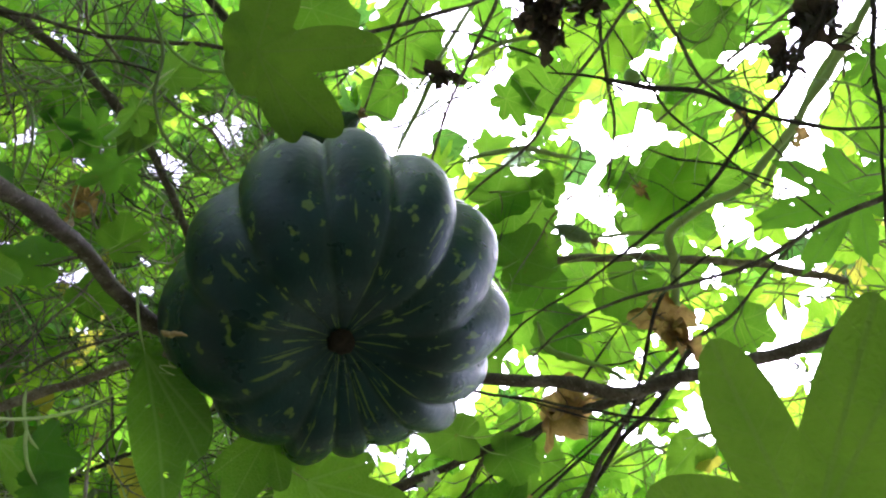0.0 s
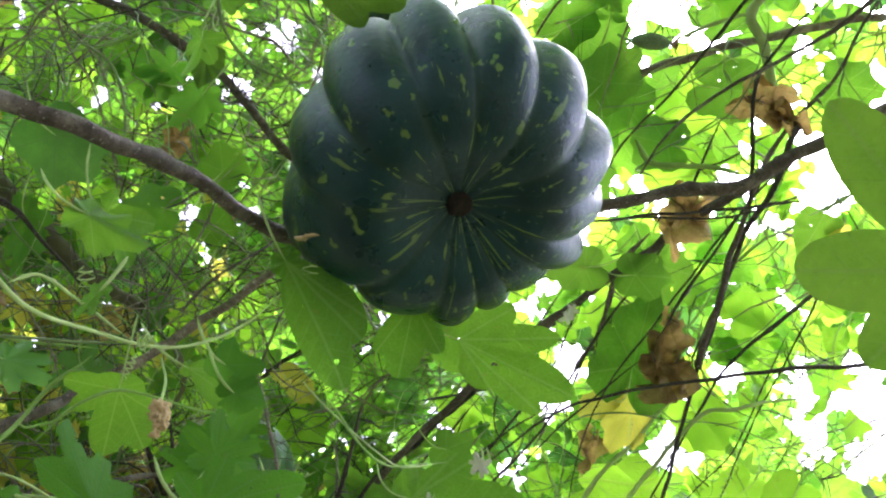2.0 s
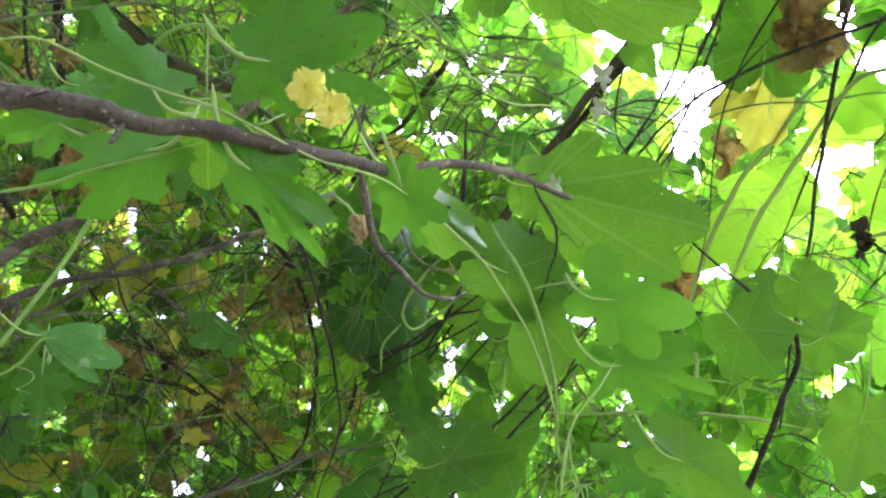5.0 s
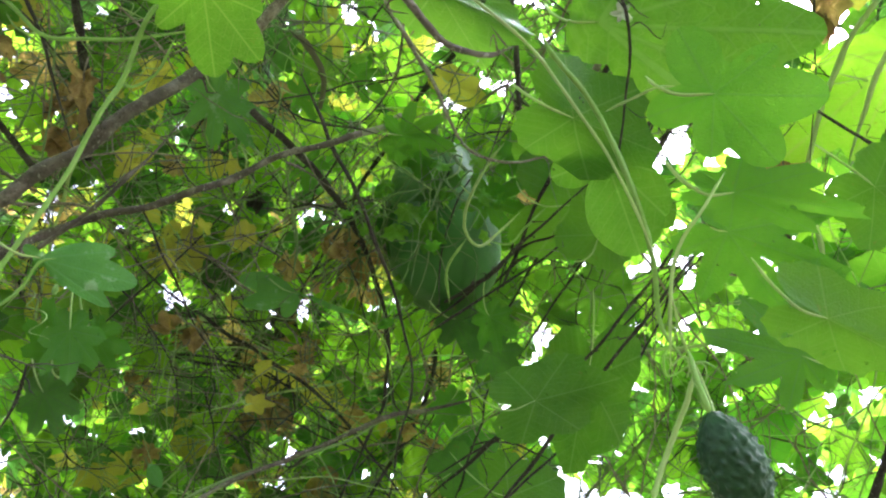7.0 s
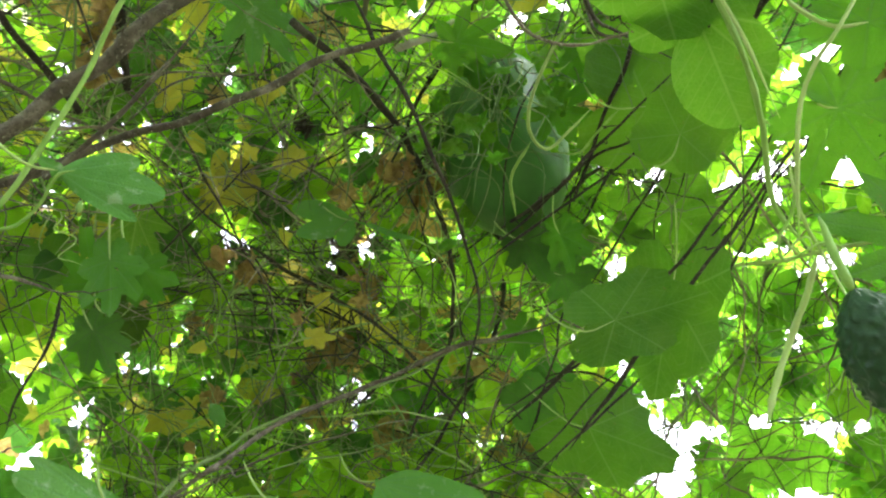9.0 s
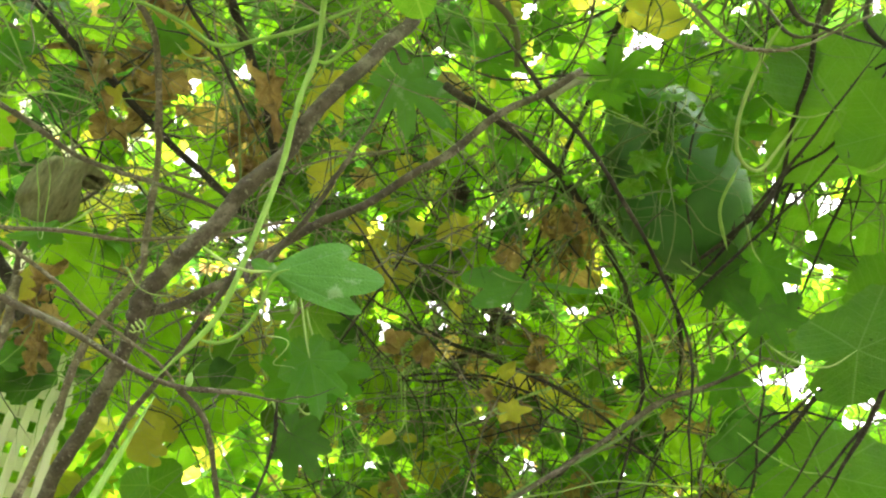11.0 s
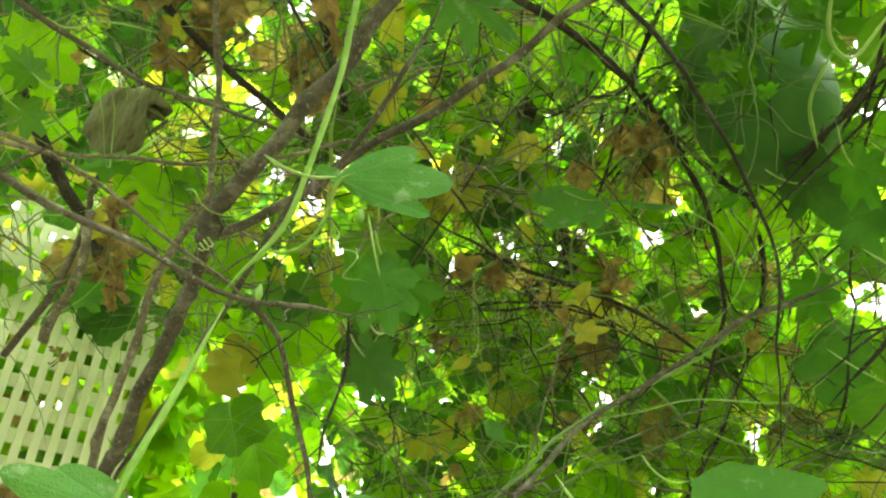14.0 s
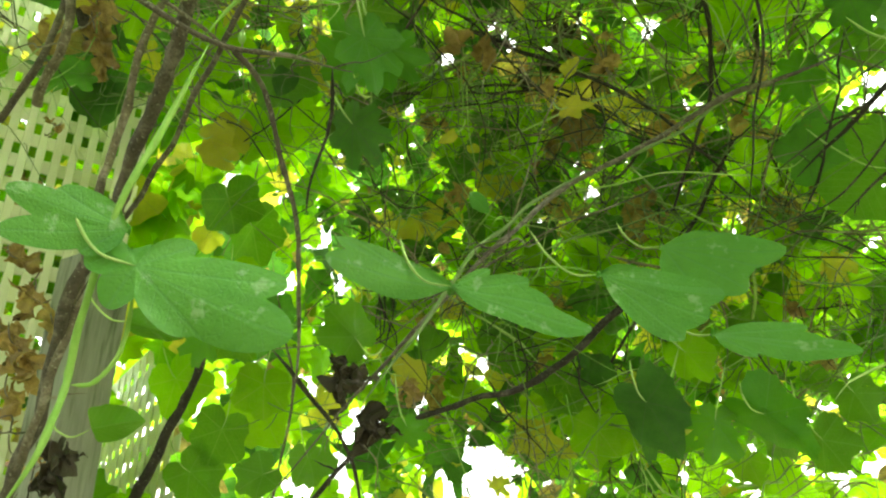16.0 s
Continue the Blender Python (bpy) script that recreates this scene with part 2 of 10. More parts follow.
def pumpkin_skin():
    m, n, l = node_mat("pumpkin_skin")
    uv = n.new("ShaderNodeUVMap")
    uv.uv_map = "UVMap"
    sep = n.new("ShaderNodeSeparateXYZ")
    l.new(uv.outputs[0], sep.inputs[0])
    u, v = sep.outputs[0], sep.outputs[1]
    tc = n.new("ShaderNodeTexCoord").outputs["Object"]
    rib = sum_of(n, l, "ABSOLUTE", sum_of(n, l, "SUBTRACT", sum_of(n, l, "FRACT", u), 0.5))
    base = mixed(n, l, ranged(n, l, noise_tex(n, l, tc, 16, 4), 0.35, 0.68), (0.0022, 0.015, 0.018), (0.007, 0.037, 0.043))
    base = mixed(n, l, ranged(n, l, rib, 0.30, 0.5, 0.0, 0.6), base, (0.008, 0.028, 0.015))
    # stripes that run along the ribs, broken up, denser round the blossom end
    cm = n.new("ShaderNodeCombineXYZ")
    l.new(sum_of(n, l, "MULTIPLY", u, 3.2), cm.inputs[0])
    l.new(sum_of(n, l, "MULTIPLY", v, 3.4), cm.inputs[1])
    streak = noise_tex(n, l, cm.outputs[0], 1.7, 3, 0.6)
    near = ranged(n, l, v, 0.02, 0.40, 0.055, 0.0)
    streak = ranged(n, l, sum_of(n, l, "ADD", streak, near), 0.655, 0.69)
    cm2 = n.new("ShaderNodeCombineXYZ")
    l.new(sum_of(n, l, "MULTIPLY", u, 2.0), cm2.inputs[0])
    l.new(sum_of(n, l, "MULTIPLY", v, 9.0), cm2.inputs[1])
    fleck = ranged(n, l, noise_tex(n, l, cm2.outputs[0], 2.2, 2, 0.5), 0.635, 0.66)
    marks = sum_of(n, l, "MAXIMUM", streak, fleck)
    col = mixed(n, l, sum_of(n, l, "MULTIPLY", marks, 0.8), base, (0.12, 0.20, 0.04))
    bloom = ranged(n, l, noise_tex(n, l, tc, 60, 4, 0.7), 0.56, 0.8, 0.0, 0.22)
    col = mixed(n, l, bloom, col, (0.03, 0.075, 0.075))
    pits = ranged(n, l, noise_tex(n, l, tc, 150, 2), 0.70, 0.76, 0.0, 0.3)
    col = mixed(n, l, pits, col, (0.14, 0.22, 0.16))
    bs = n.new("ShaderNodeBsdfPrincipled")
    l.new(col, bs.inputs["Base Color"])
    l.new(ranged(n, l, noise_tex(n, l, tc, 40, 4), 0.3, 0.7, 0.24, 0.40), bs.inputs["Roughness"])
    bs.inputs["Specular IOR Level"].default_value = 0.40
    bs.inputs["Specular Tint"].default_value = (0.72, 0.95, 1.0, 1)
    l.new(bump(n, l, noise_tex(n, l, tc, 85, 6, 0.72), 0.4, 0.003), bs.inputs["Normal"])
    out = n.new("ShaderNodeOutputMaterial")
    l.new(bs.outputs[0], out.inputs["Surface"])
    return m


SKIN = pumpkin_skin()
SCAR = solid_mat("blossom_scar", (0.008, 0.007, 0.006), (0.03, 0.024, 0.018), 160, 0.9, 300, 0.002)
GOURD_SKIN = solid_mat("wax_gourd_skin", (0.028, 0.12, 0.020), (0.06, 0.19, 0.036), 14, 0.40, 110, 0.0006, (0.09, 0.19, 0.06), spec=0.32)

# ---- builders ----
def thing(name, place, label, category, group="", kind=""):
    ob = new(name)
    ob.empty_display_size = 0.02
    ob.location = place
    return tagged(ob, label, category, group, kind)


def hang(ob, parent):
    """Puts ob under parent and keeps its place in the world."""
    ob.parent = parent
    ob.matrix_parent_inverse = parent.matrix_basis.inverted()
    return ob


def part(name, data, material, parent=None, label="", smooth=True):
    """Links a mesh, or a bmesh, as one object under a thing or a part."""
    if isinstance(data, bmesh.types.BMesh):
        me = bpy.data.meshes.new(name)
        data.to_mesh(me)
        data.free()
        data = me
    if smooth:
        data.polygons.foreach_set("use_smooth", [True] * len(data.polygons))
    if material and not data.materials:
        data.materials.append(material)
    ob = new(name, data)
    if parent:
        hang(ob, parent)
    if label:
        ob["label"] = label
    return ob


def smooth_line(points, per=5):
    """A Catmull-Rom line through the points."""
    p = [Vector(q) for q in points]
    p = [p[0] * 2 - p[1]] + p + [p[-1] * 2 - p[-2]]
    out = []
    for i in range(1, len(p) - 2):
        a, b, c, d = p[i - 1:i + 3]
        for k in range(per):
            t = k / per
            out.append(0.5 * (2 * b + (c - a) * t + (2 * a - 5 * b + 4 * c - d) * t * t + (3 * b - a - 3 * c + d) * t ** 3))
    out.append(p[-2])
    return out


def tube_data(points, r0, r1, sides=8, per=5, rough=0.1, knots=0, seed=0, first=0):
    """Vertices and faces of a tapered, slightly uneven stem along the points."""
    rnd = random.Random(seed)
    line = smooth_line(points, per)
    n = len(line)
    swell = {}
    for _ in range(knots):
        swell[rnd.randrange(1, max(2, n - 1))] = rnd.uniform(1.08, 1.25)
    verts, faces = [], []
    side = None
    for i, p in enumerate(line):
        d = (line[min(i + 1, n - 1)] - line[max(i - 1, 0)]).normalized()
        if side is None:
            side = d.orthogonal().normalized()
        side = (side - d * side.dot(d)).normalized()
        other = d.cross(side)
        r = (r0 + (r1 - r0) * i / (n - 1)) * swell.get(i, 1.0) * (1 + rough * rnd.uniform(-1, 1))
        if max(r0, r1) < 0.0045:
            r *= min(1.0, 0.2 + 5 * (1 - i / (n - 1)), 0.2 + 6 * i / (n - 1))
        off = side * rnd.uniform(-1, 1) * r * rough + other * rnd.uniform(-1, 1) * r * rough
        if rough >= 0.06:
            bend = p * 16 + Vector((seed * 0.37, 0, 0))
            off += (side * noise.noise(bend) + other * noise.noise(bend + Vector((7, 3, 0)))) * (min(r, 0.004) * 1.2 + 0.002)
        for k in range(sides):
            a = 2 * math.pi * k / sides
            rr = r * (1 + rough * 0.5 * rnd.uniform(-1, 1))
            verts.append(p + off + side * math.cos(a) * rr + other * math.sin(a) * rr)
    for i in range(n - 1):
        for k in range(sides):
            a, b = i * sides + k, i * sides + (k + 1) % sides
            faces.append((first + a, first + b, first + b + sides, first + a + sides))
    faces.append(tuple(first + k for k in reversed(range(sides))))
    faces.append(tuple(first + (n - 1) * sides + k for k in range(sides)))
    return verts, faces


def mesh_of(name, verts, faces):
    me = bpy.data.meshes.new(name)
    me.from_pydata(verts, [], faces)
    me.update()
    return me


stem_count = 0


def stem(parent, name, points, r0, r1, material, label="", knots=3, sides=8, rough=0.1, spurs=0):
    """One stem, limb or twig of a plant, with short dead spurs where spurs is given."""
    global stem_count
    stem_count += 1
    rnd = random.Random(stem_count * 7 + 1)
    if sides >= 12:
        rough = 0.06
    verts, faces = tube_data(points, r0, r1, sides, 6, rough, knots, stem_count)
    ob = part(name, mesh_of(name, verts, faces), material, parent, label)
    line = smooth_line(points, 6)
    for _ in range(spurs):
        i = rnd.randrange(1, len(line) - 1)
        d = (line[i + 1] - line[i - 1]).normalized()
        out = Vector((rnd.gauss(0, 1), rnd.gauss(0, 1), rnd.gauss(0, 1)))
        out = (out - d * out.dot(d)).normalized() * 0.8 + d * rnd.uniform(-0.3, 0.8)
        r = r0 + (r1 - r0) * i / len(line)
        size = rnd.choice((0.008, 0.012, 0.02, 0.03, 0.06)) * rnd.uniform(0.6, 1.2)
        wander = Vector((rnd.gauss(0, 0.25), rnd.gauss(0, 0.25), rnd.gauss(0, 0.25))) * size
        v, f = tube_data([line[i], line[i] + out * size * 0.35 + wander * 0.7, line[i] + out * size * 0.7 + wander * 0.5, line[i] + out * size + wander * 1.6], min(r * 0.5, 0.0017), min(r * 0.2, 0.0006), 5, 3, 0.14, 1, i)
        part("spur", mesh_of("spur", v, f), material, ob)
    return ob


def coil(start, end, turns, radius, n=40):
    """Points of a tendril that winds from start to end."""
    a, b = Vector(start), Vector(end)
    d = (b - a).normalized()
    s = d.orthogonal().normalized()
    o = d.cross(s)
    out = []
    for i in range(n + 1):
        t = i / n
        r = radius * min(1, t * 3)
        out.append(a.lerp(b, t) + s * math.cos(t * turns * 2 * math.pi) * r + o * math.sin(t * turns * 2 * math.pi) * r)
    return out


# leaf outlines: angle and length of each lobe, depth of the bays, roundness, teeth
SHAPES = {
    "gourd": dict(lobes=((0, 1.0), (52, 0.95), (108, 0.78)), bay=0.80, power=2.0, notch=0.30, teeth=0.025),
    "lobed": dict(lobes=((0, 1.0), (56, 0.92), (112, 0.70)), core=0.38, finger=0.25, notch=0.26, teeth=0.012),
    "bitter": dict(lobes=((0, 1.0), (42, 0.92), (84, 0.76), (132, 0.5)), bay=0.55, power=2.3, notch=0.24, teeth=0.045),
    "cut": dict(lobes=((0, 1.0), (41, 0.92), (84, 0.76), (130, 0.5)), bay=0.40, power=1.5, notch=0.18, teeth=0.05),
    "fig": dict(lobes=((0, 1.0), (50, 0.92), (104, 0.66)), core=0.38, finger=0.185, notch=0.16, teeth=0.006),
    "angular": dict(lobes=((0, 1.0), (58, 0.80), (115, 0.62)), bay=0.60, power=0.9, notch=0.22, teeth=0.03),
}


def leaf_outline(kind, columns, rnd):
    """Outline points, the centre from which the blade is spread, and the main veins' angles."""
    out = []
    if kind in ("ovate", "heart"):
        wide = 0.30 if kind == "ovate" else 0.42
        for i in range(columns):
            t = i / columns
            x = 1 - abs(2 * t - 1)
            s = 1 if t < 0.5 else -1
            y = s * wide * (math.sin(math.pi * x ** (0.85 if kind == "ovate" else 0.62)) ** 0.9) * (1 + 0.04 * rnd.uniform(-1, 1))
            back = -0.16 * math.sin(math.pi * min(1, x * 3)) if kind == "heart" and x < 0.34 else 0
            out.append((x + back, y))
        return out, (0.35, 0.0), (0,)
    if isinstance(kind, tuple):
        # how far the blade is whole, then each lobe: angle, length and half width
        turns = [-180 + 360 * i / columns for i in range(columns)]
        core, kind = kind[0], kind[1:]
        for b, _, _ in kind:
            turns[min(range(columns), key=lambda i: abs(turns[i] - b))] = b
        for i, a in enumerate(turns):
            r = core * (0.7 + 0.3 * min(1, (180 - abs(a)) / 60))
            for b, size, half in kind:
                turn = radians((a - b + 180) % 360 - 180)
                ca, sa = math.cos(turn), math.sin(turn)
                mid, la, lb = 0.54 * size, 0.46 * size, half
                qa, qb, qc = ca * ca / la ** 2 + sa * sa / lb ** 2, ca * mid / la ** 2, mid * mid / la ** 2 - 1
                if ca > 0 and qb * qb - qa * qc > 0:
                    r = max(r, (qb + math.sqrt(qb * qb - qa * qc)) / qa)
            r *= 1 + 0.025 * noise.noise(Vector((a * 0.06, size * 9, len(kind)))) + 0.012 * noise.noise(Vector((a * 0.3, 5, len(kind))))
            out.append((r * math.cos(radians(a)), r * math.sin(radians(a))))
        return out, (0.0, 0.0), tuple(b for b, _, _ in kind)
    s = SHAPES[kind]
    lobes = [(-a, r) for a, r in reversed(s["lobes"][1:])] + list(s["lobes"])
    lobes = [(a + rnd.uniform(-5, 5), r * rnd.uniform(0.9, 1.1)) for a, r in lobes]
    turns = [-180 + 360 * i / columns for i in range(columns)]
    for b, _ in lobes:
        # a column of vertices runs along each main vein
        turns[min(range(columns), key=lambda i: abs(turns[i] - b))] = b
    for i, a in enumerate(turns):
        r = s["notch"] + (s["core"] - s["notch"]) * min(1, (180 - abs(a)) / 50) if "core" in s else 0.0
        for k, (b, size) in enumerate(lobes):
            if "core" in s:
                # a rounded finger: where the ray at this angle leaves the lobe's ellipse
                ca, sa = math.cos(radians(a - b)), math.sin(radians(a - b))
                mid, la, lb = 0.56 * size, 0.44 * size, s["finger"] * size
                qa, qb, qc = ca * ca / la ** 2 + sa * sa / lb ** 2, ca * mid / la ** 2, mid * mid / la ** 2 - 1
                if ca > 0 and qb * qb - qa * qc > 0:
                    r = max(r, (qb + math.sqrt(qb * qb - qa * qc)) / qa)
                continue
            nxt = lobes[k + 1] if k + 1 < len(lobes) else (180, s["notch"])
            prv = lobes[k - 1] if k else (-180, s["notch"])
            if prv[0] <= a <= nxt[0] and prv[0] <= a:
                n_ = nxt if a >= b else prv
                half = abs(n_[0] - b) * (0.5 if abs(n_[0]) != 180 else 1.0)
                f = min(1.0, abs(a - b) / max(1e-6, half))
                low = s["bay"] * (size + n_[1]) / 2 if abs(n_[0]) != 180 else s["notch"]
                r = max(r, size + (low - size) * f ** s["power"])
        r *= 1 + s["teeth"] * (1 if i % 2 else -1) + 0.02 * rnd.uniform(-1, 1)
        out.append((r * math.cos(radians(a)), r * math.sin(radians(a))))
    return out, (0.0, 0.0), tuple(b for b, _ in lobes)


def leaf_arrays(kind, columns, rings, seed, curl=1.0):
    """Vertices, quads and triangles, and vein coordinates of one blade of length 1 along x, its underside towards -z."""
    rnd = random.Random(seed)
    outline, centre, veins = leaf_outline(kind, columns, rnd)
    fold, droop, wave = rnd.uniform(0.05, 0.30) * curl, rnd.uniform(0.05, 0.35) * curl, rnd.uniform(0.02, 0.06) * curl
    ruffles = rnd.choice((3, 4, 5, 7))
    ph, twist = rnd.uniform(0, 6), rnd.uniform(-0.25, 0.25) * curl
    verts, uv = [], []

    def put(x, y, f, k):
        z = fold * abs(y) - droop * x * abs(x) + wave * math.sin(k * 2 * math.pi * ruffles / columns + ph) * f * f + twist * x * y + 0.03 * math.sin(7 * x + ph) * f
        verts.append((x, y, z))
        if len(veins) == 1:
            uv.append((abs(y), x))
        else:
            r, a = math.hypot(x, y), math.degrees(math.atan2(y, x))
            off = min(abs(a - b) for b in veins)
            uv.append((r * math.sin(radians(min(90, off))), r * math.cos(radians(min(90, off)))))

    put(*centre, 0, 0)
    for q in range(1, rings + 1):
        f = q / rings
        for i, (x, y) in enumerate(outline):
            put(centre[0] + (x - centre[0]) * f, centre[1] + (y - centre[1]) * f, f, i)
    faces = [(0, 1 + i, 1 + (i + 1) % columns) for i in range(columns)]
    for q in range(rings - 1):
        for i in range(columns):
            a, b = 1 + q * columns + i, 1 + q * columns + (i + 1) % columns
            faces.append((a, a + columns, b + columns, b))
    return verts, faces, uv


def leaf_mesh(kind, columns, rings, seed, curl=1.0):
    verts, faces, uv = leaf_arrays(kind, columns, rings, seed, curl)
    me = mesh_of("leaf", verts, faces)
    lay = me.uv_layers.new(name="UVMap")
    idx = np.empty(len(me.loops), int)
    me.loops.foreach_get("vertex_index", idx)
    lay.data.foreach_set("uv", np.array(uv)[idx].ravel())
    me.polygons.foreach_set("use_smooth", [True] * len(me.polygons))
    return me


def blade_frame(base, tip, normal, width=1.0):
    """The pose of a blade from its base to its tip, its upper side along the normal."""
    base, tip = Vector(base), Vector(tip)
    x = tip - base
    size = x.length
    x.normalize()
    z = Vector(normal)
    z = (z - x * z.dot(x)).normalized()
    y = z.cross(x)
    m = Matrix((x * size, y * size * width, z * size)).transposed().to_4x4()
    m.translation = base
    return m


leaf_count = 0


def leaf(parent, kind, base, tip, normal, tone="green", width=1.0, stalk=0.06, curl=1.0, label="", name="leaf"):
    """One large leaf with its stalk, as a part of a vine."""
    global leaf_count
    leaf_count += 1
    columns = 170 if isinstance(kind, tuple) else 48 if kind == "bitter" else 72 if kind in ("fig", "lobed", "cut") else 40
    shrivelled = tone in ("dry", "charred")
    me = leaf_mesh(kind, 64 if shrivelled else columns, 10 if shrivelled else 5, leaf_count, curl)
    m = blade_frame(base, tip, normal, width)
    me.transform(Matrix.Translation(-m.translation) @ m)
    if shrivelled:
        size = (Vector(tip) - Vector(base)).length
        for v in me.vertices:
            q = v.co / size
            v.co += Vector((noise.noise(q * 2.3), noise.noise(q * 2.3 + Vector((9, 0, 0))), noise.noise(q * 2.3 + Vector((0, 9, 0))))) * size * 0.55 * min(1, q.length * 1.5)
            v.co += Vector((noise.noise(q * 7), noise.noise(q * 7 + Vector((9, 0, 0))), noise.noise(q * 7 + Vector((0, 9, 0))))) * size * 0.10
            v.co += Vector((0, 0, 1)) * noise.noise(q * 17) * size * 0.05
    ob = part(name, me, LEAF[tone], None, label)
    ob.location = m.translation
    if parent:
        hang(ob, parent)
    if stalk:
        b, d = Vector(base), (Vector(base) - Vector(tip)).normalized()
        rnd = random.Random(leaf_count)
        up = Vector((rnd.uniform(-0.4, 0.4), rnd.uniform(-0.4, 0.4), 1))
        pts = [b, b + d * stalk * 0.45 - up * stalk * 0.08, b + d * stalk * 0.8 + up * stalk * 0.15, b + d * stalk + up * stalk * 0.5]
        v, f = tube_data(pts, 0.0009, 0.0013, 6, 4, 0.05, 0, leaf_count)
        st = part("leaf_stalk", mesh_of("leaf_stalk", v, f), VINE_PALE if tone != "dry" else BARK_PALE)
        hang(st, ob)
    return ob


def leaf_cloud(name, parent, meshes, poses, material, label=""):
    """Many blades joined into one mesh."""
    nv = sum(len(meshes[k][0]) for k, _ in poses)
    verts = np.empty((nv, 3))
    faces, uvs, at = [], [], 0
    ready = [(np.array(v), f, np.array(u)) for v, f, u in meshes]
    for k, m in poses:
        v, f, u = ready[k]
        a = np.array(m)
        verts[at:at + len(v)] = v @ a[:3, :3].T + a[:3, 3]
        faces += [tuple(i + at for i in q) for q in f]
        uvs.append(u)
        at += len(v)
    me = mesh_of(name, verts.tolist(), faces)
    uvs = np.concatenate(uvs)
    lay = me.uv_layers.new(name="UVMap")
    idx = np.empty(len(me.loops), int)
    me.loops.foreach_get("vertex_index", idx)
    lay.data.foreach_set("uv", uvs[idx].ravel())
    ob = part(name, me, material, parent, label)
    ob["kind"] = "stuff"
    return ob

# ---- ground ----
gm = bmesh.new()
bmesh.ops.create_grid(gm, x_segments=40, y_segments=40, size=400)
for v in gm.verts:
    d = math.hypot(v.co.x, v.co.y)
    v.co.z = 0.15 * noise.noise(v.co * 0.05) if d > 15 else 0.0
tagged(part("ground", gm, SOIL), "bare grassy soil under the trellis", "ground", kind="structure")


# ---- the pumpkin ----
def pumpkin(centre, axis, radius, half):
    ribs, seg, lat = 13, 13 * 16, 64
    me_v, uv, faces = [], [], []
    rnd = random.Random(5)
    width = [0.94, 1.03, 1.14, 0.93, 0.74, 0.66, 0.74, 0.64, 0.76, 1.23, 1.75, 1.18, 1.25]
    edges = [0.047]
    for w in width:
        edges.append(edges[-1] + w / sum(width))
    bulge = [rnd.uniform(0.95, 1.04) for _ in range(ribs)]
    for j in range(lat + 1):
        v = j / lat
        ph = math.pi * v
        for i in range(seg):
            k, s = i // 16, (i % 16) / 16
            th = 2 * math.pi * (edges[k] + (edges[k + 1] - edges[k]) * s)
            lobe = math.sin(math.pi * s) ** 0.72
            nb = bulge[k] * lobe + (1 - lobe) * 1.0
            groove = 1 - 0.13 * (1 - lobe) * math.sin(ph) ** 2
            r = radius * math.sin(ph) ** 0.80 * groove * nb
            dent = 0.30 * math.exp(-(math.sin(ph) / 0.30) ** 2)
            z = -math.cos(ph) * half * (1 - dent) * (1 + 0.05 * (nb - 1))
            z += half * 0.04 * (1 - lobe) * math.cos(ph) * math.sin(ph) ** 0.7
            w = 0.006 * noise.noise(Vector((math.cos(th) * 2, math.sin(th) * 2, v * 4)))
            me_v.append((math.cos(th) * (r + w * math.sin(ph)), math.sin(th) * (r + w * math.sin(ph)), z))
            uv.append((i / 16, v))
    for j in range(lat):
        for i in range(seg):
            a, b = j * seg + i, j * seg + (i + 1) % seg
            faces.append((a, b, b + seg, a + seg))
    z = Vector(axis).normalized()
    turn = z.to_track_quat("Z", "Y").to_matrix().to_4x4() @ Matrix.Rotation(radians(12), 4, "Z")
    root = thing("pumpkin", centre, "dark green deeply ribbed pumpkin with pale flecks hanging from its vine", "pumpkin")
    me = mesh_of("rind", [turn @ Vector(p) for p in me_v], faces)
    lay = me.uv_layers.new(name="UVMap")
    data = []
    for p in me.polygons:
        us = [uv[me.loops[li].vertex_index] for li in p.loop_indices]
        top = max(u for u, _ in us)
        for u, v in us:
            data += [u + ribs if top - u > 2 else u, v]
    lay.data.foreach_set("uv", data)
    ob = part("rind", me, SKIN)
    ob.location = centre
    hang(ob, root)
    # blossom scar: a rough little disc in the lower dimple
    bm = bmesh.new()
    bmesh.ops.create_uvsphere(bm, u_segments=20, v_segments=10, radius=0.010)
    for v in bm.verts:
        v.co.z *= 0.45
        v.co += v.co.normalized() * 0.003 * noise.noise(v.co * 260)
        v.co = turn @ (v.co + Vector((0, 0, -half * 0.715)))
    sc = part("blossom_scar", bm, SCAR, None, "dark corky blossom scar")
    sc.location = centre
    hang(sc, root)
    top = [turn @ Vector((0, 0, half * 0.62)), turn @ Vector((0.004, 0.002, half * 1.0)), turn @ Vector((0.015, 0.01, half * 1.4)), turn @ Vector((0.03, 0.04, half * 1.9))]
    v, f = tube_data(top, 0.013, 0.008, 10, 5, 0.08, 0, 3)
    st = part("stalk", mesh_of("stalk", v, f), VINE_DULL, None, "ridged green stalk")
    st.location = centre
    hang(st, root)
    # a withered tendril end caught on the rind
    tip = [turn @ Vector(p) for p in ((0.048, -0.098, -0.079), (0.050, -0.107, -0.074), (0.047, -0.113, -0.066), (0.052, -0.120, -0.060))]
    v, f = tube_data(tip, 0.0015, 0.003, 6, 4, 0.2, 1, 4)
    wt = part("withered_tendril", mesh_of("withered_tendril", v, f), DRY_FLOWER)
    wt.location = centre
    hang(wt, root)
    return root


pumpkin((-0.0878, 0.349, 2.096), (-0.15, 0.09, 0.98), 0.138, 0.110)


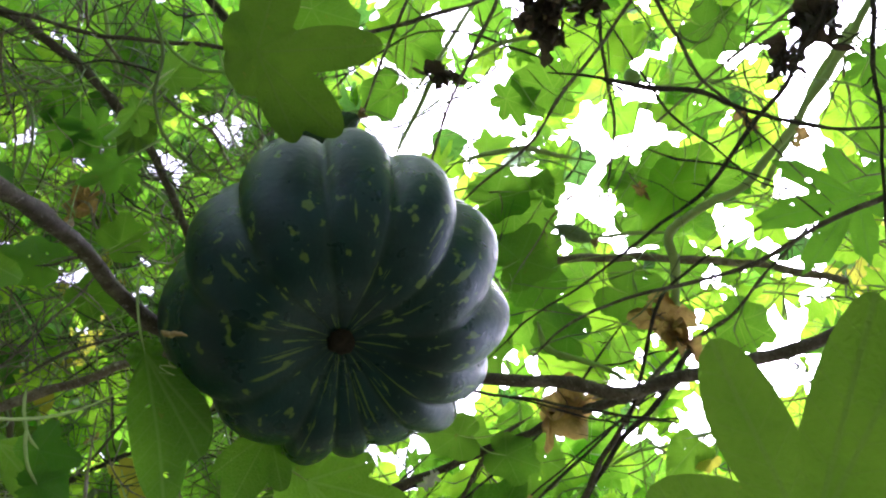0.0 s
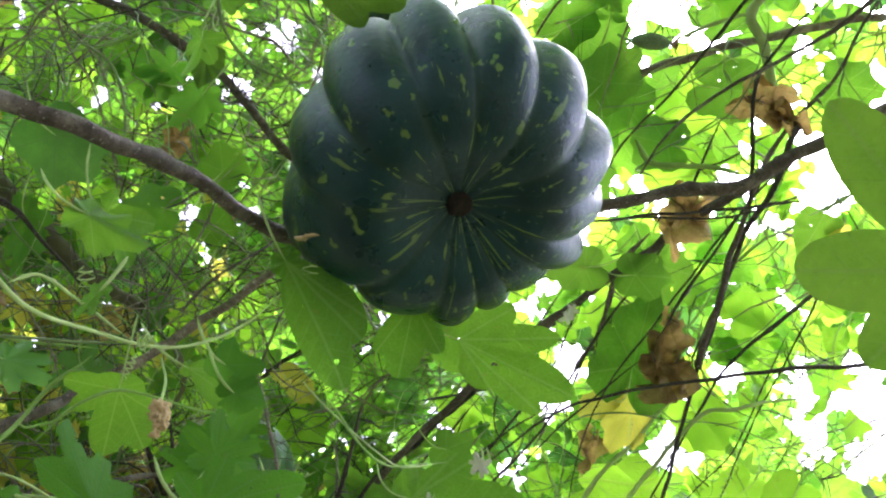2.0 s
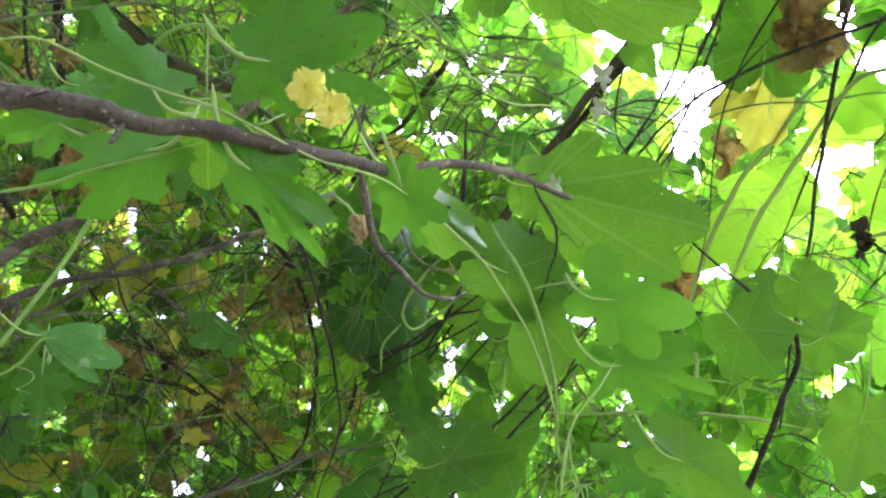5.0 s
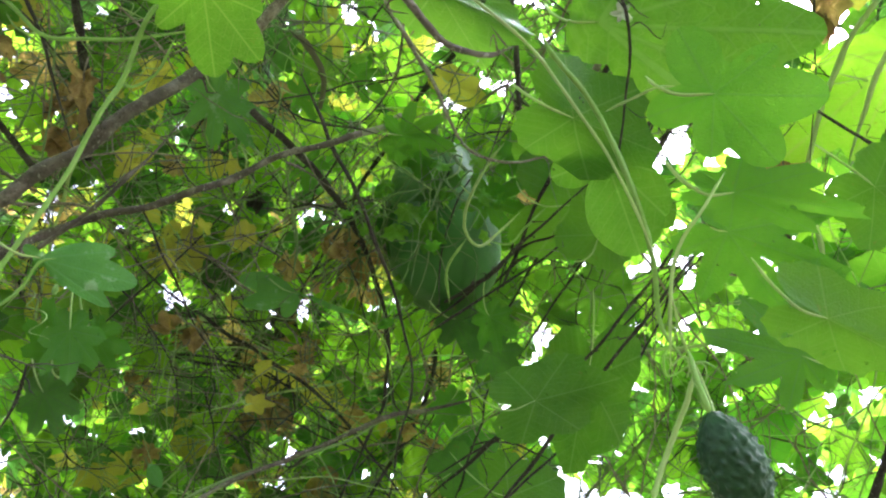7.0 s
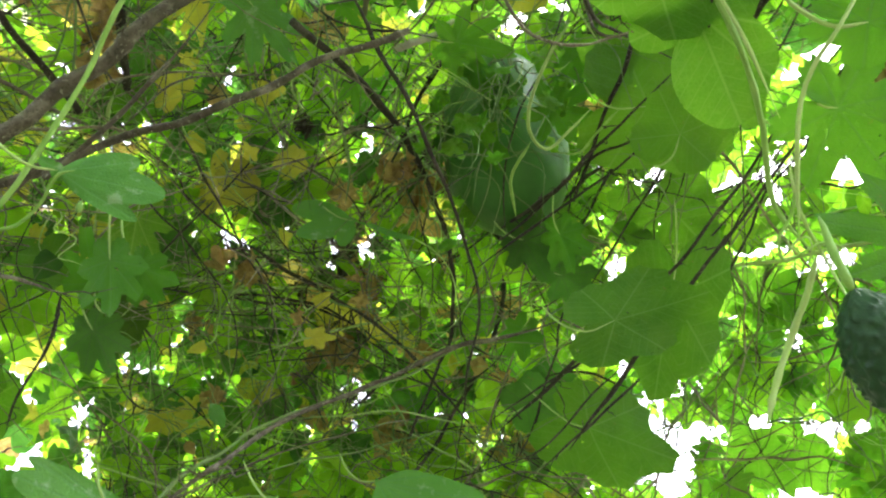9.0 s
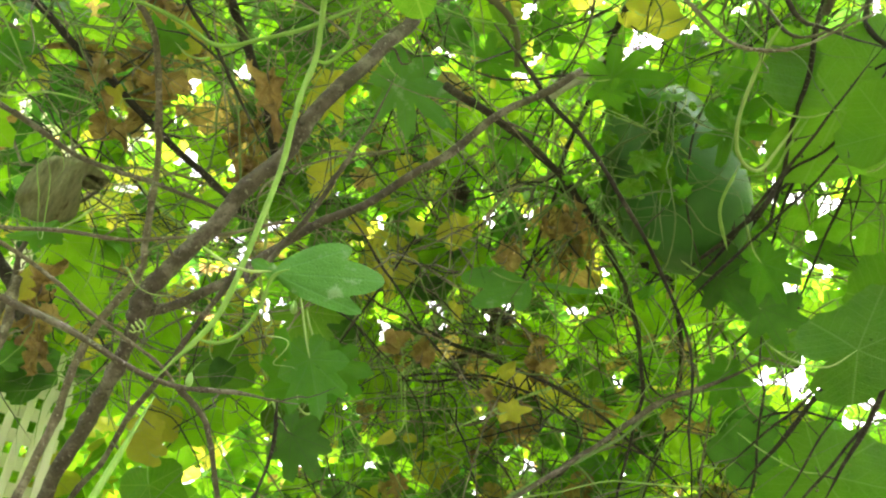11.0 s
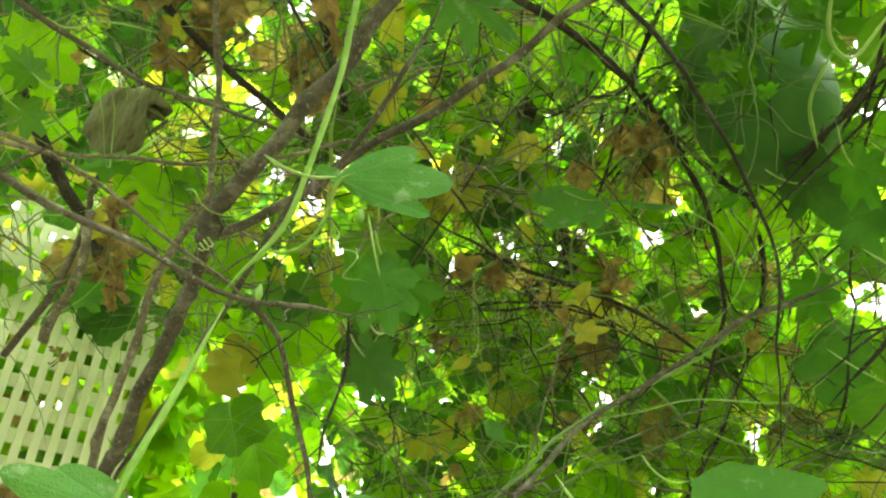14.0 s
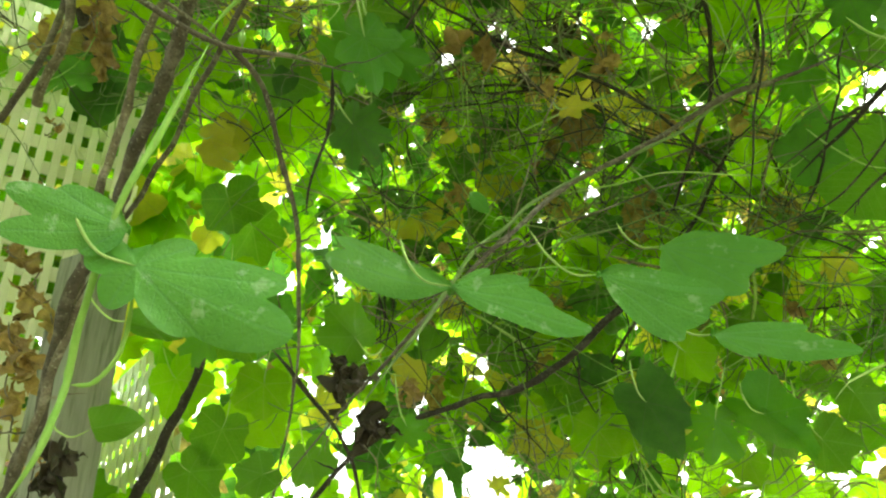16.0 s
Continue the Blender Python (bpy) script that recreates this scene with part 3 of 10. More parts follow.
# ---- the wax gourd ----
def wax_gourd(centre, axis, length, radius):
    root = thing("wax_gourd", centre, "large pale green wax gourd half hidden among leaves", "gourd")
    bm = bmesh.new()
    bmesh.ops.create_uvsphere(bm, u_segments=40, v_segments=28, radius=1)
    turn = Vector(axis).normalized().to_track_quat("Z", "Y").to_matrix()
    for v in bm.verts:
        z = v.co.z
        r = math.sqrt(max(0, 1 - abs(z) ** 2.6)) / max(1e-6, math.hypot(v.co.x, v.co.y)) * (1 - 0.10 * z)
        q = Vector((v.co.x * r * radius, v.co.y * r * radius, z * length)) if abs(z) < 0.9999 else Vector((0, 0, z * length))
        q += q.normalized() * 0.004 * noise.noise(q * 14)
        v.co = turn @ q
    ob = part("rind", bm, GOURD_SKIN)
    ob.location = centre
    hang(ob, root)
    a = Vector(axis).normalized()
    v, f = tube_data([a * length * 0.97, a * length * 1.15, a * length * 1.35 + Vector((0.01, 0, 0.01))], 0.009, 0.006, 8, 4, 0.06, 0, 9)
    st = part("stalk", mesh_of("stalk", v, f), VINE_DULL)
    st.location = centre
    hang(st, root)
    return root



wax_gourd((-0.642, 1.083, 2.403), (0.03, -0.05, 1.0), 0.168, 0.088)


# ---- small kinds of things ----
def withered_clump(place, size, seed):
    """A few shrivelled blades stuck together."""
    root = thing("withered_leaf", place, "shrivelled blackish leaf hanging in the twigs", "leaf", "fallen leaves")
    rnd = random.Random(seed)
    for k in range(5):
        d = Vector((rnd.gauss(0, 0.7), rnd.gauss(0, 0.7), rnd.gauss(-0.8, 0.5))).normalized()
        start = Vector(place) + Vector((rnd.gauss(0, 0.15), rnd.gauss(0, 0.15), rnd.gauss(0.2, 0.2))) * size
        leaf(root, rnd.choice(("gourd", "heart", "ovate")), start, start + d * size * rnd.uniform(0.8, 1.3), (rnd.gauss(0, 1), rnd.gauss(0, 1), 0.2), "charred", rnd.uniform(0.45, 0.8), 0, 4.0, name="blade")


def petal_mesh(size, wide, seed, frill=0.1):
    rnd = random.Random(seed)
    bm = bmesh.new()
    rows = []
    for i in range(8):
        t = i / 7
        w = wide * size * math.sin(math.pi * min(1, 0.12 + 0.78 * t)) ** 0.7
        rows.append([bm.verts.new((t * size, w * (j / 3 - 1), 0.10 * size * math.sin(3 * t) + frill * size * math.sin(j * 2.1 + seed) * t + rnd.uniform(-0.01, 0.01) * size)) for j in range(7)])
    for a, b in zip(rows, rows[1:]):
        for j in range(6):
            bm.faces.new((a[j], a[j + 1], b[j + 1], b[j]))
    me = bpy.data.meshes.new("petal")
    bm.to_mesh(me)
    bm.free()
    return me


def yellow_flower(place, toward, size):
    root = thing("melon_flower", place, "small bright yellow bitter melon flower on a thin stalk", "flower", "yellow flowers")
    z = (Vector(toward) - Vector(place)).normalized()
    q = z.to_track_quat("Z", "Y").to_matrix().to_4x4()
    for k in range(5):
        me = petal_mesh(size, 0.48, k + int(size * 1e5), 0.14)
        me.transform(q @ Matrix.Rotation(k * 2 * math.pi / 5 + 0.2 * (k % 2), 4, "Z") @ Matrix.Rotation(radians(-22), 4, "Y"))
        ob = part("petal", me, PETAL_Y)
        ob.location = place
        hang(ob, root)
    bm = bmesh.new()
    bmesh.ops.create_uvsphere(bm, u_segments=12, v_segments=8, radius=size * 0.2)
    for v in bm.verts:
        v.co += v.co * 0.3 * noise.noise(v.co * 900)
    ob = part("stamens", bm, PETAL_Y, None, "golden stamens")
    ob.location = place
    hang(ob, root)


def white_flower(place, size):
    root = thing("gourd_flower", place, "small white star-shaped gourd flower", "flower", "white flowers")
    rnd = random.Random(int(size * 1e5) + int(place[0] * 1000))
    q = Vector((rnd.uniform(-0.5, 0.5), -0.6, -0.7)).to_track_quat("Z", "Y").to_matrix().to_4x4()
    for k in range(5):
        me = petal_mesh(size * rnd.uniform(0.8, 1.2), 0.26, k, 0.2)
        me.transform(q @ Matrix.Rotation(k * 2 * math.pi / 5, 4, "Z") @ Matrix.Rotation(radians(rnd.uniform(-35, 10)), 4, "Y"))
        ob = part("petal", me, PETAL_W)
        ob.location = place
        hang(ob, root)
    v, f = tube_data([Vector((0, 0, 0)), Vector((0.004, 0.006, 0.012)), Vector((0.002, 0.014, 0.03))], 0.0012, 0.0009, 6, 3)
    ob = part("flower_stalk", mesh_of("flower_stalk", v, f), VINE_PALE)
    ob.location = place
    hang(ob, root)


def dry_flower(place, holder):
    root = thing("dried_flower", place, "withered tan flower head dangling from a vine", "flower", "dried flowers")
    for k, (dx, dz, r) in enumerate(((0, 0, 0.0048), (0.0025, -0.007, 0.0034), (0.001, -0.013, 0.0022))):
        bm = bmesh.new()
        bmesh.ops.create_icosphere(bm, subdivisions=4, radius=r)
        for v in bm.verts:
            v.co *= 1 + 0.75 * noise.noise(v.co * 620 + Vector((k, 0, 0)))
            v.co += Vector((dx, 0, dz))
        ob = part("petals", bm, DRY_FLOWER)
        ob.location = place
        hang(ob, root)
    a, b = Vector(place), Vector(holder)
    v, f = tube_data([a + Vector((0, 0, 0.004)), a.lerp(b, 0.4) + Vector((0.002, 0, 0.002)), b], 0.0008, 0.0007, 6, 4)
    part("flower_stalk", mesh_of("flower_stalk", v, f), VINE_PALE, root)


def bitter_melon(top, low, radius, half, skin=WARTY, colour="dark green"):
    a, b = Vector(top), Vector(low)
    mid, d = (a + b) / 2, (b - a).normalized()
    root = thing("bitter_melon", mid, colour + " warty young bitter melon with a withered blossom", "bitter melon", "bitter melons")
    q = d.to_track_quat("Z", "Y").to_matrix().to_4x4()
    bm = bmesh.new()
    bmesh.ops.create_uvsphere(bm, u_segments=104, v_segments=84, radius=1)
    for v in bm.verts:
        z, th = v.co.z, math.atan2(v.co.y, v.co.x)
        r = max(0.0, 1 - abs(z) ** 2) ** 0.65
        wart = max(0, math.sin(th * 15 + 2 * math.sin(z * 9))) * max(0, math.sin(z * 30 + 2 * math.sin(th * 4)))
        r *= 1 + 0.13 * wart + 0.08 * noise.noise(v.co * 5)
        v.co = q @ Vector((math.cos(th) * r * radius, math.sin(th) * r * radius, z * half))
    ob = part("fruit", bm, skin)
    ob.location = mid
    hang(ob, root)
    for k in range(4):
        me = petal_mesh(0.012, 0.4, 40 + k, 0.25)
        me.transform(Matrix.Translation(d * half * 0.96) @ q @ Matrix.Rotation(k * 1.57, 4, "Z") @ Matrix.Rotation(radians(-60), 4, "Y"))
        ob = part("petal", me, DRY_FLOWER)
        ob.location = mid
        hang(ob, root)
    v, f = tube_data([-d * half * 0.95, -d * half * 1.25 + Vector((0, 0.002, 0.006)), -d * half * 1.5 + Vector((0, 0.004, 0.025))], 0.0022, 0.0016, 8, 4)
    ob = part("stalk", mesh_of("stalk", v, f), VINE)
    ob.location = mid
    hang(ob, root)


def young_gourd(place, radius, half):
    root = thing("young_gourd", place, "tiny green gourd hanging on its stalk", "gourd", "young gourds")
    bm = bmesh.new()
    bmesh.ops.create_uvsphere(bm, u_segments=20, v_segments=14, radius=1)
    for v in bm.verts:
        v.co = Vector((v.co.x * radius * (1 - 0.25 * v.co.z), v.co.y * radius * (1 - 0.25 * v.co.z), v.co.z * half))
    ob = part("fruit", bm, BUD)
    ob.location = place
    hang(ob, root)
    v, f = tube_data([Vector((0, 0, half * 0.95)), Vector((0.002, 0.001, half * 1.5)), Vector((0.006, 0.004, half * 2.4))], radius * 0.16, radius * 0.12, 6, 3)
    ob = part("stalk", mesh_of("stalk", v, f), VINE)
    ob.location = place
    hang(ob, root)


def paper_cup(place, toward, size):
    """A big dry leaf curled into a cup, with its veins still showing."""
    root = thing("curled_dry_leaf", place, "large grey-green dried leaf curled into a cup on the twigs", "leaf")
    q = (Vector(toward) - Vector(place)).normalized().to_track_quat("Z", "Y").to_matrix().to_4x4()
    for k, (scale, cut, name) in enumerate(((1.0, 0.15, "outer_blade"), (0.72, 0.0, "inner_fold"))):
        verts, faces = [], []
        for j in range(14):
            ph = math.pi * (0.02 + (0.62 - cut * 0.3) * j / 13)
            for i in range(36):
                th = 2 * math.pi * i / 36
                r = size * scale * math.sin(ph) * (1 + 0.025 * math.sin(13 * th) * j / 13 + 0.28 * noise.noise(Vector((math.cos(th) * 1.3, math.sin(th) * 1.3, j * 0.25 + k))) + 0.10 * noise.noise(Vector((math.cos(th) * 5, math.sin(th) * 5, j * 0.6 + k))))
                verts.append(q @ Vector((r * math.cos(th) * 1.2, r * math.sin(th) * 0.85, -size * scale * math.cos(ph) * 0.9 + 0.30 * size * math.sin(3 * th + 0.7) * (j / 13) ** 2)))
        for j in range(13):
            for i in range(36):
                a, b = j * 36 + i, j * 36 + (i + 1) % 36
                faces.append((a, b, b + 36, a + 36))
        ob = part(name, mesh_of(name, verts, faces), PAPER)
        ob.modifiers.new("thick", "SOLIDIFY").thickness = 0.0015
        ob.location = place
        hang(ob, root)


def tendril(start, end, turns, radius):
    pts = coil(start, end, turns, radius, turns * 8 + 6)
    v, f = tube_data(pts, 0.0007, 0.0004, 5, 1, 0.03, 0, turns)
    tagged(part("tendril", mesh_of("tendril", v, f), VINE_PALE), "pale green coiled tendril", "tendril", "tendrils")


# ---- lattice panels, post and fence ----
def box_mesh(name, x, y, z, bevel=0.0015):
    bm = bmesh.new()
    bmesh.ops.create_cube(bm, size=1)
    for v in bm.verts:
        v.co = Vector((v.co.x * x, v.co.y * y, v.co.z * z))
    bmesh.ops.bevel(bm, geom=bm.edges[:], offset=bevel, segments=1, affect="EDGES")
    me = bpy.data.meshes.new(name)
    bm.to_mesh(me)
    bm.free()
    me.materials.append(VINYL)
    return me


def lattice(name, place, turn, wide, high, px, pz, sx, sz, label):
    """A panel of flat crossed slats, each a part; place is the middle of its foot."""
    root = thing(name, place, label, "lattice", "lattice panels")
    root.rotation_euler = (0, 0, radians(turn))
    up = box_mesh("upright_slat", sx, 0.004, high)
    for i in range(int(wide / px) + 1):
        ob = new("upright_slat", up)
        ob.location = (-wide / 2 + i * px, 0, high / 2)
        ob.parent = root
    cross = box_mesh("cross_slat", wide, 0.004, sz)
    for k in range(int(high / pz) + 1):
        ob = new("cross_slat", cross)
        ob.location = (0, 0.005, k * pz)
        ob.parent = root


lattice("lattice_panel", (-2.052, 0.267, 0.0), 88.5, 0.84, 3.90, 0.033, 0.062, 0.0185, 0.034, "pale cream vinyl lattice panel with square holes")
lattice("lattice_panel", (-3.183, 1.021, 0.0), 3.0, 0.90, 2.62, 0.082, 0.084, 0.044, 0.054, "white vinyl lattice panel beside the post")


def post(place, size, high):
    root = thing("wooden_post", place, "weathered grey-green square timber post with drying cracks", "post")
    bm = bmesh.new()
    bmesh.ops.create_cube(bm, size=1)
    bmesh.ops.subdivide_edges(bm, edges=bm.edges[:], cuts=8, use_grid_fill=True)
    for v in bm.verts:
        v.co = Vector((v.co.x * size, v.co.y * size, (v.co.z + 0.5) * high))
        v.co.x += 0.0025 * noise.noise(v.co * 9)
        v.co.y += 0.0025 * noise.noise(v.co * 9 + Vector((5, 0, 0)))
    ob = part("timber", bm, WOOD_POST, None, "", False)
    ob.location = place
    ob.rotation_euler = (0, 0, radians(28))
    hang(ob, root)
    for k, (dx, z, h) in enumerate(((-0.018, high * 0.62, 0.5), (0.012, high * 0.78, 0.34), (0.028, high * 0.55, 0.4))):
        me = box_mesh("crack", 0.0022, 0.002, h, 0.0004)
        me.materials.clear()
        me.materials.append(BARK_DARK)
        ob = new("crack", me)
        ob.matrix_world = Matrix.Translation(place) @ Matrix.Rotation(radians(28), 4, "Z") @ Matrix.Translation((dx, -size / 2 - 0.0005, z))
        hang(ob, root)


post((-1.864, 0.611, 0.000), 0.095, 2.25)


def board_fence(place, turn, wide, high):
    root = thing("board_fence", place, "dark brown board fence behind the lattice", "fence")
    root.rotation_euler = (0, 0, radians(turn))
    board = box_mesh("board", 0.135, 0.02, high, 0.003)
    board.materials.clear()
    board.materials.append(FENCE)
    for i in range(int(wide / 0.14)):
        ob = new("board", board)
        ob.location = (-wide / 2 + i * 0.14, 0, high / 2)
        ob.parent = root
    rail = box_mesh("rail", wide, 0.04, 0.09, 0.003)
    rail.materials.clear()
    rail.materials.append(FENCE)
    for z in (0.4, high - 0.35):
        ob = new("rail", rail)
        ob.location = (0, 0.03, z)
        ob.parent = root


board_fence((-4.90, -0.05, 0.0), 75.7, 2.8, 2.75)

# ---- limbs, twigs, vines and their leaves ----

limb = thing("tree_limb", (-0.131, 0.499, 2.211), "brown woody limb crossing the trellis behind the pumpkin", "tree limb")
stem(limb, "bough", [(-0.345, 0.064, 1.897), (-0.332, 0.093, 1.915), (-0.320, 0.123, 1.934), (-0.300, 0.155, 1.952), (-0.279, 0.188, 1.970), (-0.274, 0.296, 2.067), (-0.242, 0.392, 2.108), (-0.193, 0.452, 2.167), (-0.108, 0.502, 2.209), (0.047, 0.532, 2.239), (0.134, 0.544, 2.244), (0.198, 0.562, 2.246), (0.260, 0.546, 2.254), (0.345, 0.534, 2.271), (0.413, 0.523, 2.288), (0.513, 0.505, 2.320)], 0.0054, 0.0080, BARK, knots=8, spurs=8, sides=12)
stem(limb, "side_branch", [(0.254, 0.547, 2.251), (0.198, 0.639, 2.331), (0.118, 0.729, 2.388), (-0.016, 0.790, 2.377), (-0.157, 0.856, 2.350), (-0.295, 0.932, 2.317), (-0.365, 0.981, 2.305)], 0.0062, 0.0050, BARK, spurs=6, sides=10)
stem(limb, "side_branch", [(0.123, 0.732, 2.422), (0.069, 0.754, 2.386), (0.024, 0.810, 2.349), (-0.013, 0.855, 2.339), (-0.031, 0.880, 2.339)], 0.0037, 0.0022, BARK, spurs=3)
stem(limb, "twig", [(0.288, 0.635, 2.285), (0.216, 0.617, 2.279), (0.174, 0.606, 2.276), (0.113, 0.591, 2.270), (0.034, 0.558, 2.248)], 0.0022, 0.0015, BARK_DARK, spurs=3)

upper_limb = thing("tree_limb", (-0.492, 0.305, 2.635), "thick brown limb above the leaves", "tree limb")
stem(upper_limb, "bough", [(-0.684, 0.201, 2.688), (-0.613, 0.229, 2.674), (-0.566, 0.250, 2.664), (-0.492, 0.305, 2.635), (-0.445, 0.354, 2.610), (-0.406, 0.413, 2.591), (-0.374, 0.463, 2.566), (-0.357, 0.516, 2.550), (-0.297, 0.631, 2.525)], 0.0074, 0.0056, BARK, knots=7, spurs=8, sides=12)
stem(upper_limb, "side_branch", [(-0.589, 0.202, 2.575), (-0.507, 0.212, 2.548), (-0.411, 0.224, 2.508), (-0.329, 0.232, 2.504), (-0.234, 0.238, 2.501), (-0.091, 0.220, 2.510), (0.011, 0.199, 2.521), (0.093, 0.175, 2.533)], 0.0025, 0.0028, BARK, spurs=8)
stem(upper_limb, "side_branch", [(-0.332, 0.165, 2.650), (-0.306, 0.205, 2.630), (-0.272, 0.245, 2.610), (-0.242, 0.279, 2.593), (-0.241, 0.321, 2.593)], 0.0056, 0.0043, BARK_DARK, spurs=3)
tagged(stem(None, "bare_twig", [(0.131, 0.079, 2.526), (0.078, 0.154, 2.488), (0.062, 0.177, 2.476), (0.023, 0.252, 2.438), (0.004, 0.296, 2.427), (-0.013, 0.346, 2.423), (-0.023, 0.393, 2.422), (-0.054, 0.529, 2.419)], 0.0028, 0.0011, BARK, spurs=7), "thin dark leafless twig among the vines", "twig", "bare twigs")
tagged(stem(None, "bare_twig", [(0.008, 0.087, 2.578), (-0.033, 0.168, 2.536), (-0.064, 0.229, 2.506), (-0.091, 0.290, 2.475), (-0.114, 0.339, 2.472), (-0.172, 0.466, 2.466)], 0.0025, 0.0010, BARK, spurs=7), "thin dark leafless twig among the vines", "twig", "bare twigs")
tagged(stem(None, "bare_twig", [(0.297, 0.083, 2.524), (0.237, 0.154, 2.488), (0.217, 0.177, 2.476), (0.172, 0.229, 2.449), (0.114, 0.304, 2.411), (0.076, 0.345, 2.402), (0.031, 0.396, 2.421), (-0.058, 0.497, 2.459)], 0.0028, 0.0011, BARK, spurs=7), "thin dark leafless twig among the vines", "twig", "bare twigs")
tagged(stem(None, "bare_twig", [(0.547, 0.136, 2.665), (0.476, 0.199, 2.633), (0.439, 0.232, 2.616), (0.349, 0.299, 2.582), (0.236, 0.385, 2.538), (0.149, 0.467, 2.519), (0.126, 0.501, 2.502), (0.054, 0.608, 2.447)], 0.0025, 0.0010, BARK_PALE, spurs=7), "thin dark leafless twig among the vines", "twig", "bare twigs")
tagged(stem(None, "bare_twig", [(0.204, 0.147, 2.716), (0.216, 0.236, 2.671), (0.228, 0.319, 2.628), (0.239, 0.368, 2.603), (0.232, 0.424, 2.575), (0.228, 0.480, 2.546), (0.219, 0.604, 2.483)], 0.0031, 0.0011, BARK, spurs=7), "thin dark leafless twig among the vines", "twig", "bare twigs")
tagged(stem(None, "bare_twig", [(0.100, 0.212, 2.290), (0.199, 0.222, 2.285), (0.248, 0.227, 2.282), (0.286, 0.241, 2.275), (0.335, 0.254, 2.269), (0.379, 0.260, 2.265), (0.450, 0.265, 2.285), (0.584, 0.274, 2.323)], 0.0031, 0.0013, BARK_DARK, spurs=7), "thin dark leafless twig among the vines", "twig", "bare twigs")
tagged(stem(None, "bare_twig", [(0.139, 0.145, 2.271), (0.200, 0.222, 2.285), (0.226, 0.255, 2.290), (0.275, 0.294, 2.304), (0.329, 0.330, 2.308), (0.389, 0.362, 2.326), (0.448, 0.409, 2.324), (0.489, 0.448, 2.338), (0.586, 0.543, 2.371)], 0.0016, 0.0006, BARK_DARK, spurs=7), "thin dark leafless twig among the vines", "twig", "bare twigs")
tagged(stem(None, "bare_twig", [(0.400, 0.118, 2.360), (0.355, 0.198, 2.320), (0.338, 0.228, 2.304), (0.310, 0.257, 2.289), (0.269, 0.329, 2.286), (0.224, 0.392, 2.311), (0.174, 0.490, 2.373), (0.117, 0.579, 2.440), (0.075, 0.647, 2.461), (0.005, 0.762, 2.497)], 0.0031, 0.0010, BARK_DARK, spurs=7), "thin dark leafless twig among the vines", "twig", "bare twigs")
tagged(stem(None, "bare_twig", [(0.162, 0.085, 2.411), (0.217, 0.159, 2.373), (0.241, 0.190, 2.357), (0.257, 0.220, 2.319), (0.282, 0.243, 2.297), (0.369, 0.320, 2.218)], 0.0025, 0.0013, BARK, spurs=7), "thin dark leafless twig among the vines", "twig", "bare twigs")
tagged(stem(None, "bare_twig", [(0.402, 0.061, 2.367), (0.411, 0.149, 2.322), (0.417, 0.203, 2.295), (0.423, 0.256, 2.267), (0.427, 0.324, 2.233), (0.433, 0.449, 2.169)], 0.0031, 0.0011, BARK_DARK, spurs=7), "thin dark leafless twig among the vines", "twig", "bare twigs")
tagged(stem(None, "bare_twig", [(0.562, 0.291, 2.306), (0.472, 0.329, 2.286), (0.385, 0.365, 2.268), (0.325, 0.403, 2.260), (0.279, 0.428, 2.269), (0.198, 0.467, 2.294), (0.140, 0.511, 2.306), (0.110, 0.546, 2.311), (0.089, 0.587, 2.323), (0.029, 0.708, 2.361)], 0.0034, 0.0008, BARK, spurs=4), "brown twig rising past the pumpkin", "twig", "bare twigs")
tagged(stem(None, "bare_branch", [(0.013, 0.566, 2.558), (0.091, 0.559, 2.562), (0.258, 0.556, 2.563), (0.380, 0.559, 2.562), (0.487, 0.570, 2.557), (0.585, 0.588, 2.547)], 0.0062, 0.0060, BARK_PALE, spurs=3), "smooth reddish-brown branch behind the leaves", "branch")
tagged(stem(None, "bare_twig", [(0.625, 0.974, 2.204), (0.531, 0.946, 2.219), (0.383, 0.903, 2.243), (0.234, 0.877, 2.254), (0.121, 0.874, 2.264), (0.006, 0.880, 2.280), (-0.076, 0.909, 2.293), (-0.164, 0.954, 2.283), (-0.288, 1.017, 2.269)], 0.0037, 0.0013, BARK_DARK, spurs=8), "long thin dark twig", "twig", "bare twigs")
tagged(stem(None, "bare_twig", [(0.384, 0.688, 2.544), (0.320, 0.734, 2.483), (0.294, 0.752, 2.458), (0.238, 0.805, 2.421), (0.179, 0.890, 2.368), (0.116, 0.978, 2.310), (0.055, 1.047, 2.229), (0.000, 1.112, 2.153), (-0.048, 1.187, 2.099), (-0.113, 1.287, 2.025)], 0.0050, 0.0014, BARK_DARK, spurs=9), "thin dark leafless twig against the bright leaves", "twig", "bare twigs")
tagged(stem(None, "bare_twig", [(0.462, 0.921, 2.497), (0.373, 0.938, 2.454), (0.273, 0.956, 2.406), (0.204, 0.969, 2.373), (0.144, 0.998, 2.328), (0.093, 1.028, 2.286), (0.014, 1.095, 2.228), (-0.079, 1.175, 2.160)], 0.0037, 0.0010, BARK_DARK, spurs=9), "thin dark leafless twig against the bright leaves", "twig", "bare twigs")
tagged(stem(None, "bare_twig", [(-0.040, 0.877, 2.448), (-0.128, 0.896, 2.404), (-0.160, 0.902, 2.388), (-0.214, 0.916, 2.359), (-0.284, 0.949, 2.335), (-0.367, 0.987, 2.316), (-0.448, 1.033, 2.277), (-0.560, 1.097, 2.223)], 0.0062, 0.0020, BARK_DARK, spurs=9), "thin dark leafless twig against the bright leaves", "twig", "bare twigs")
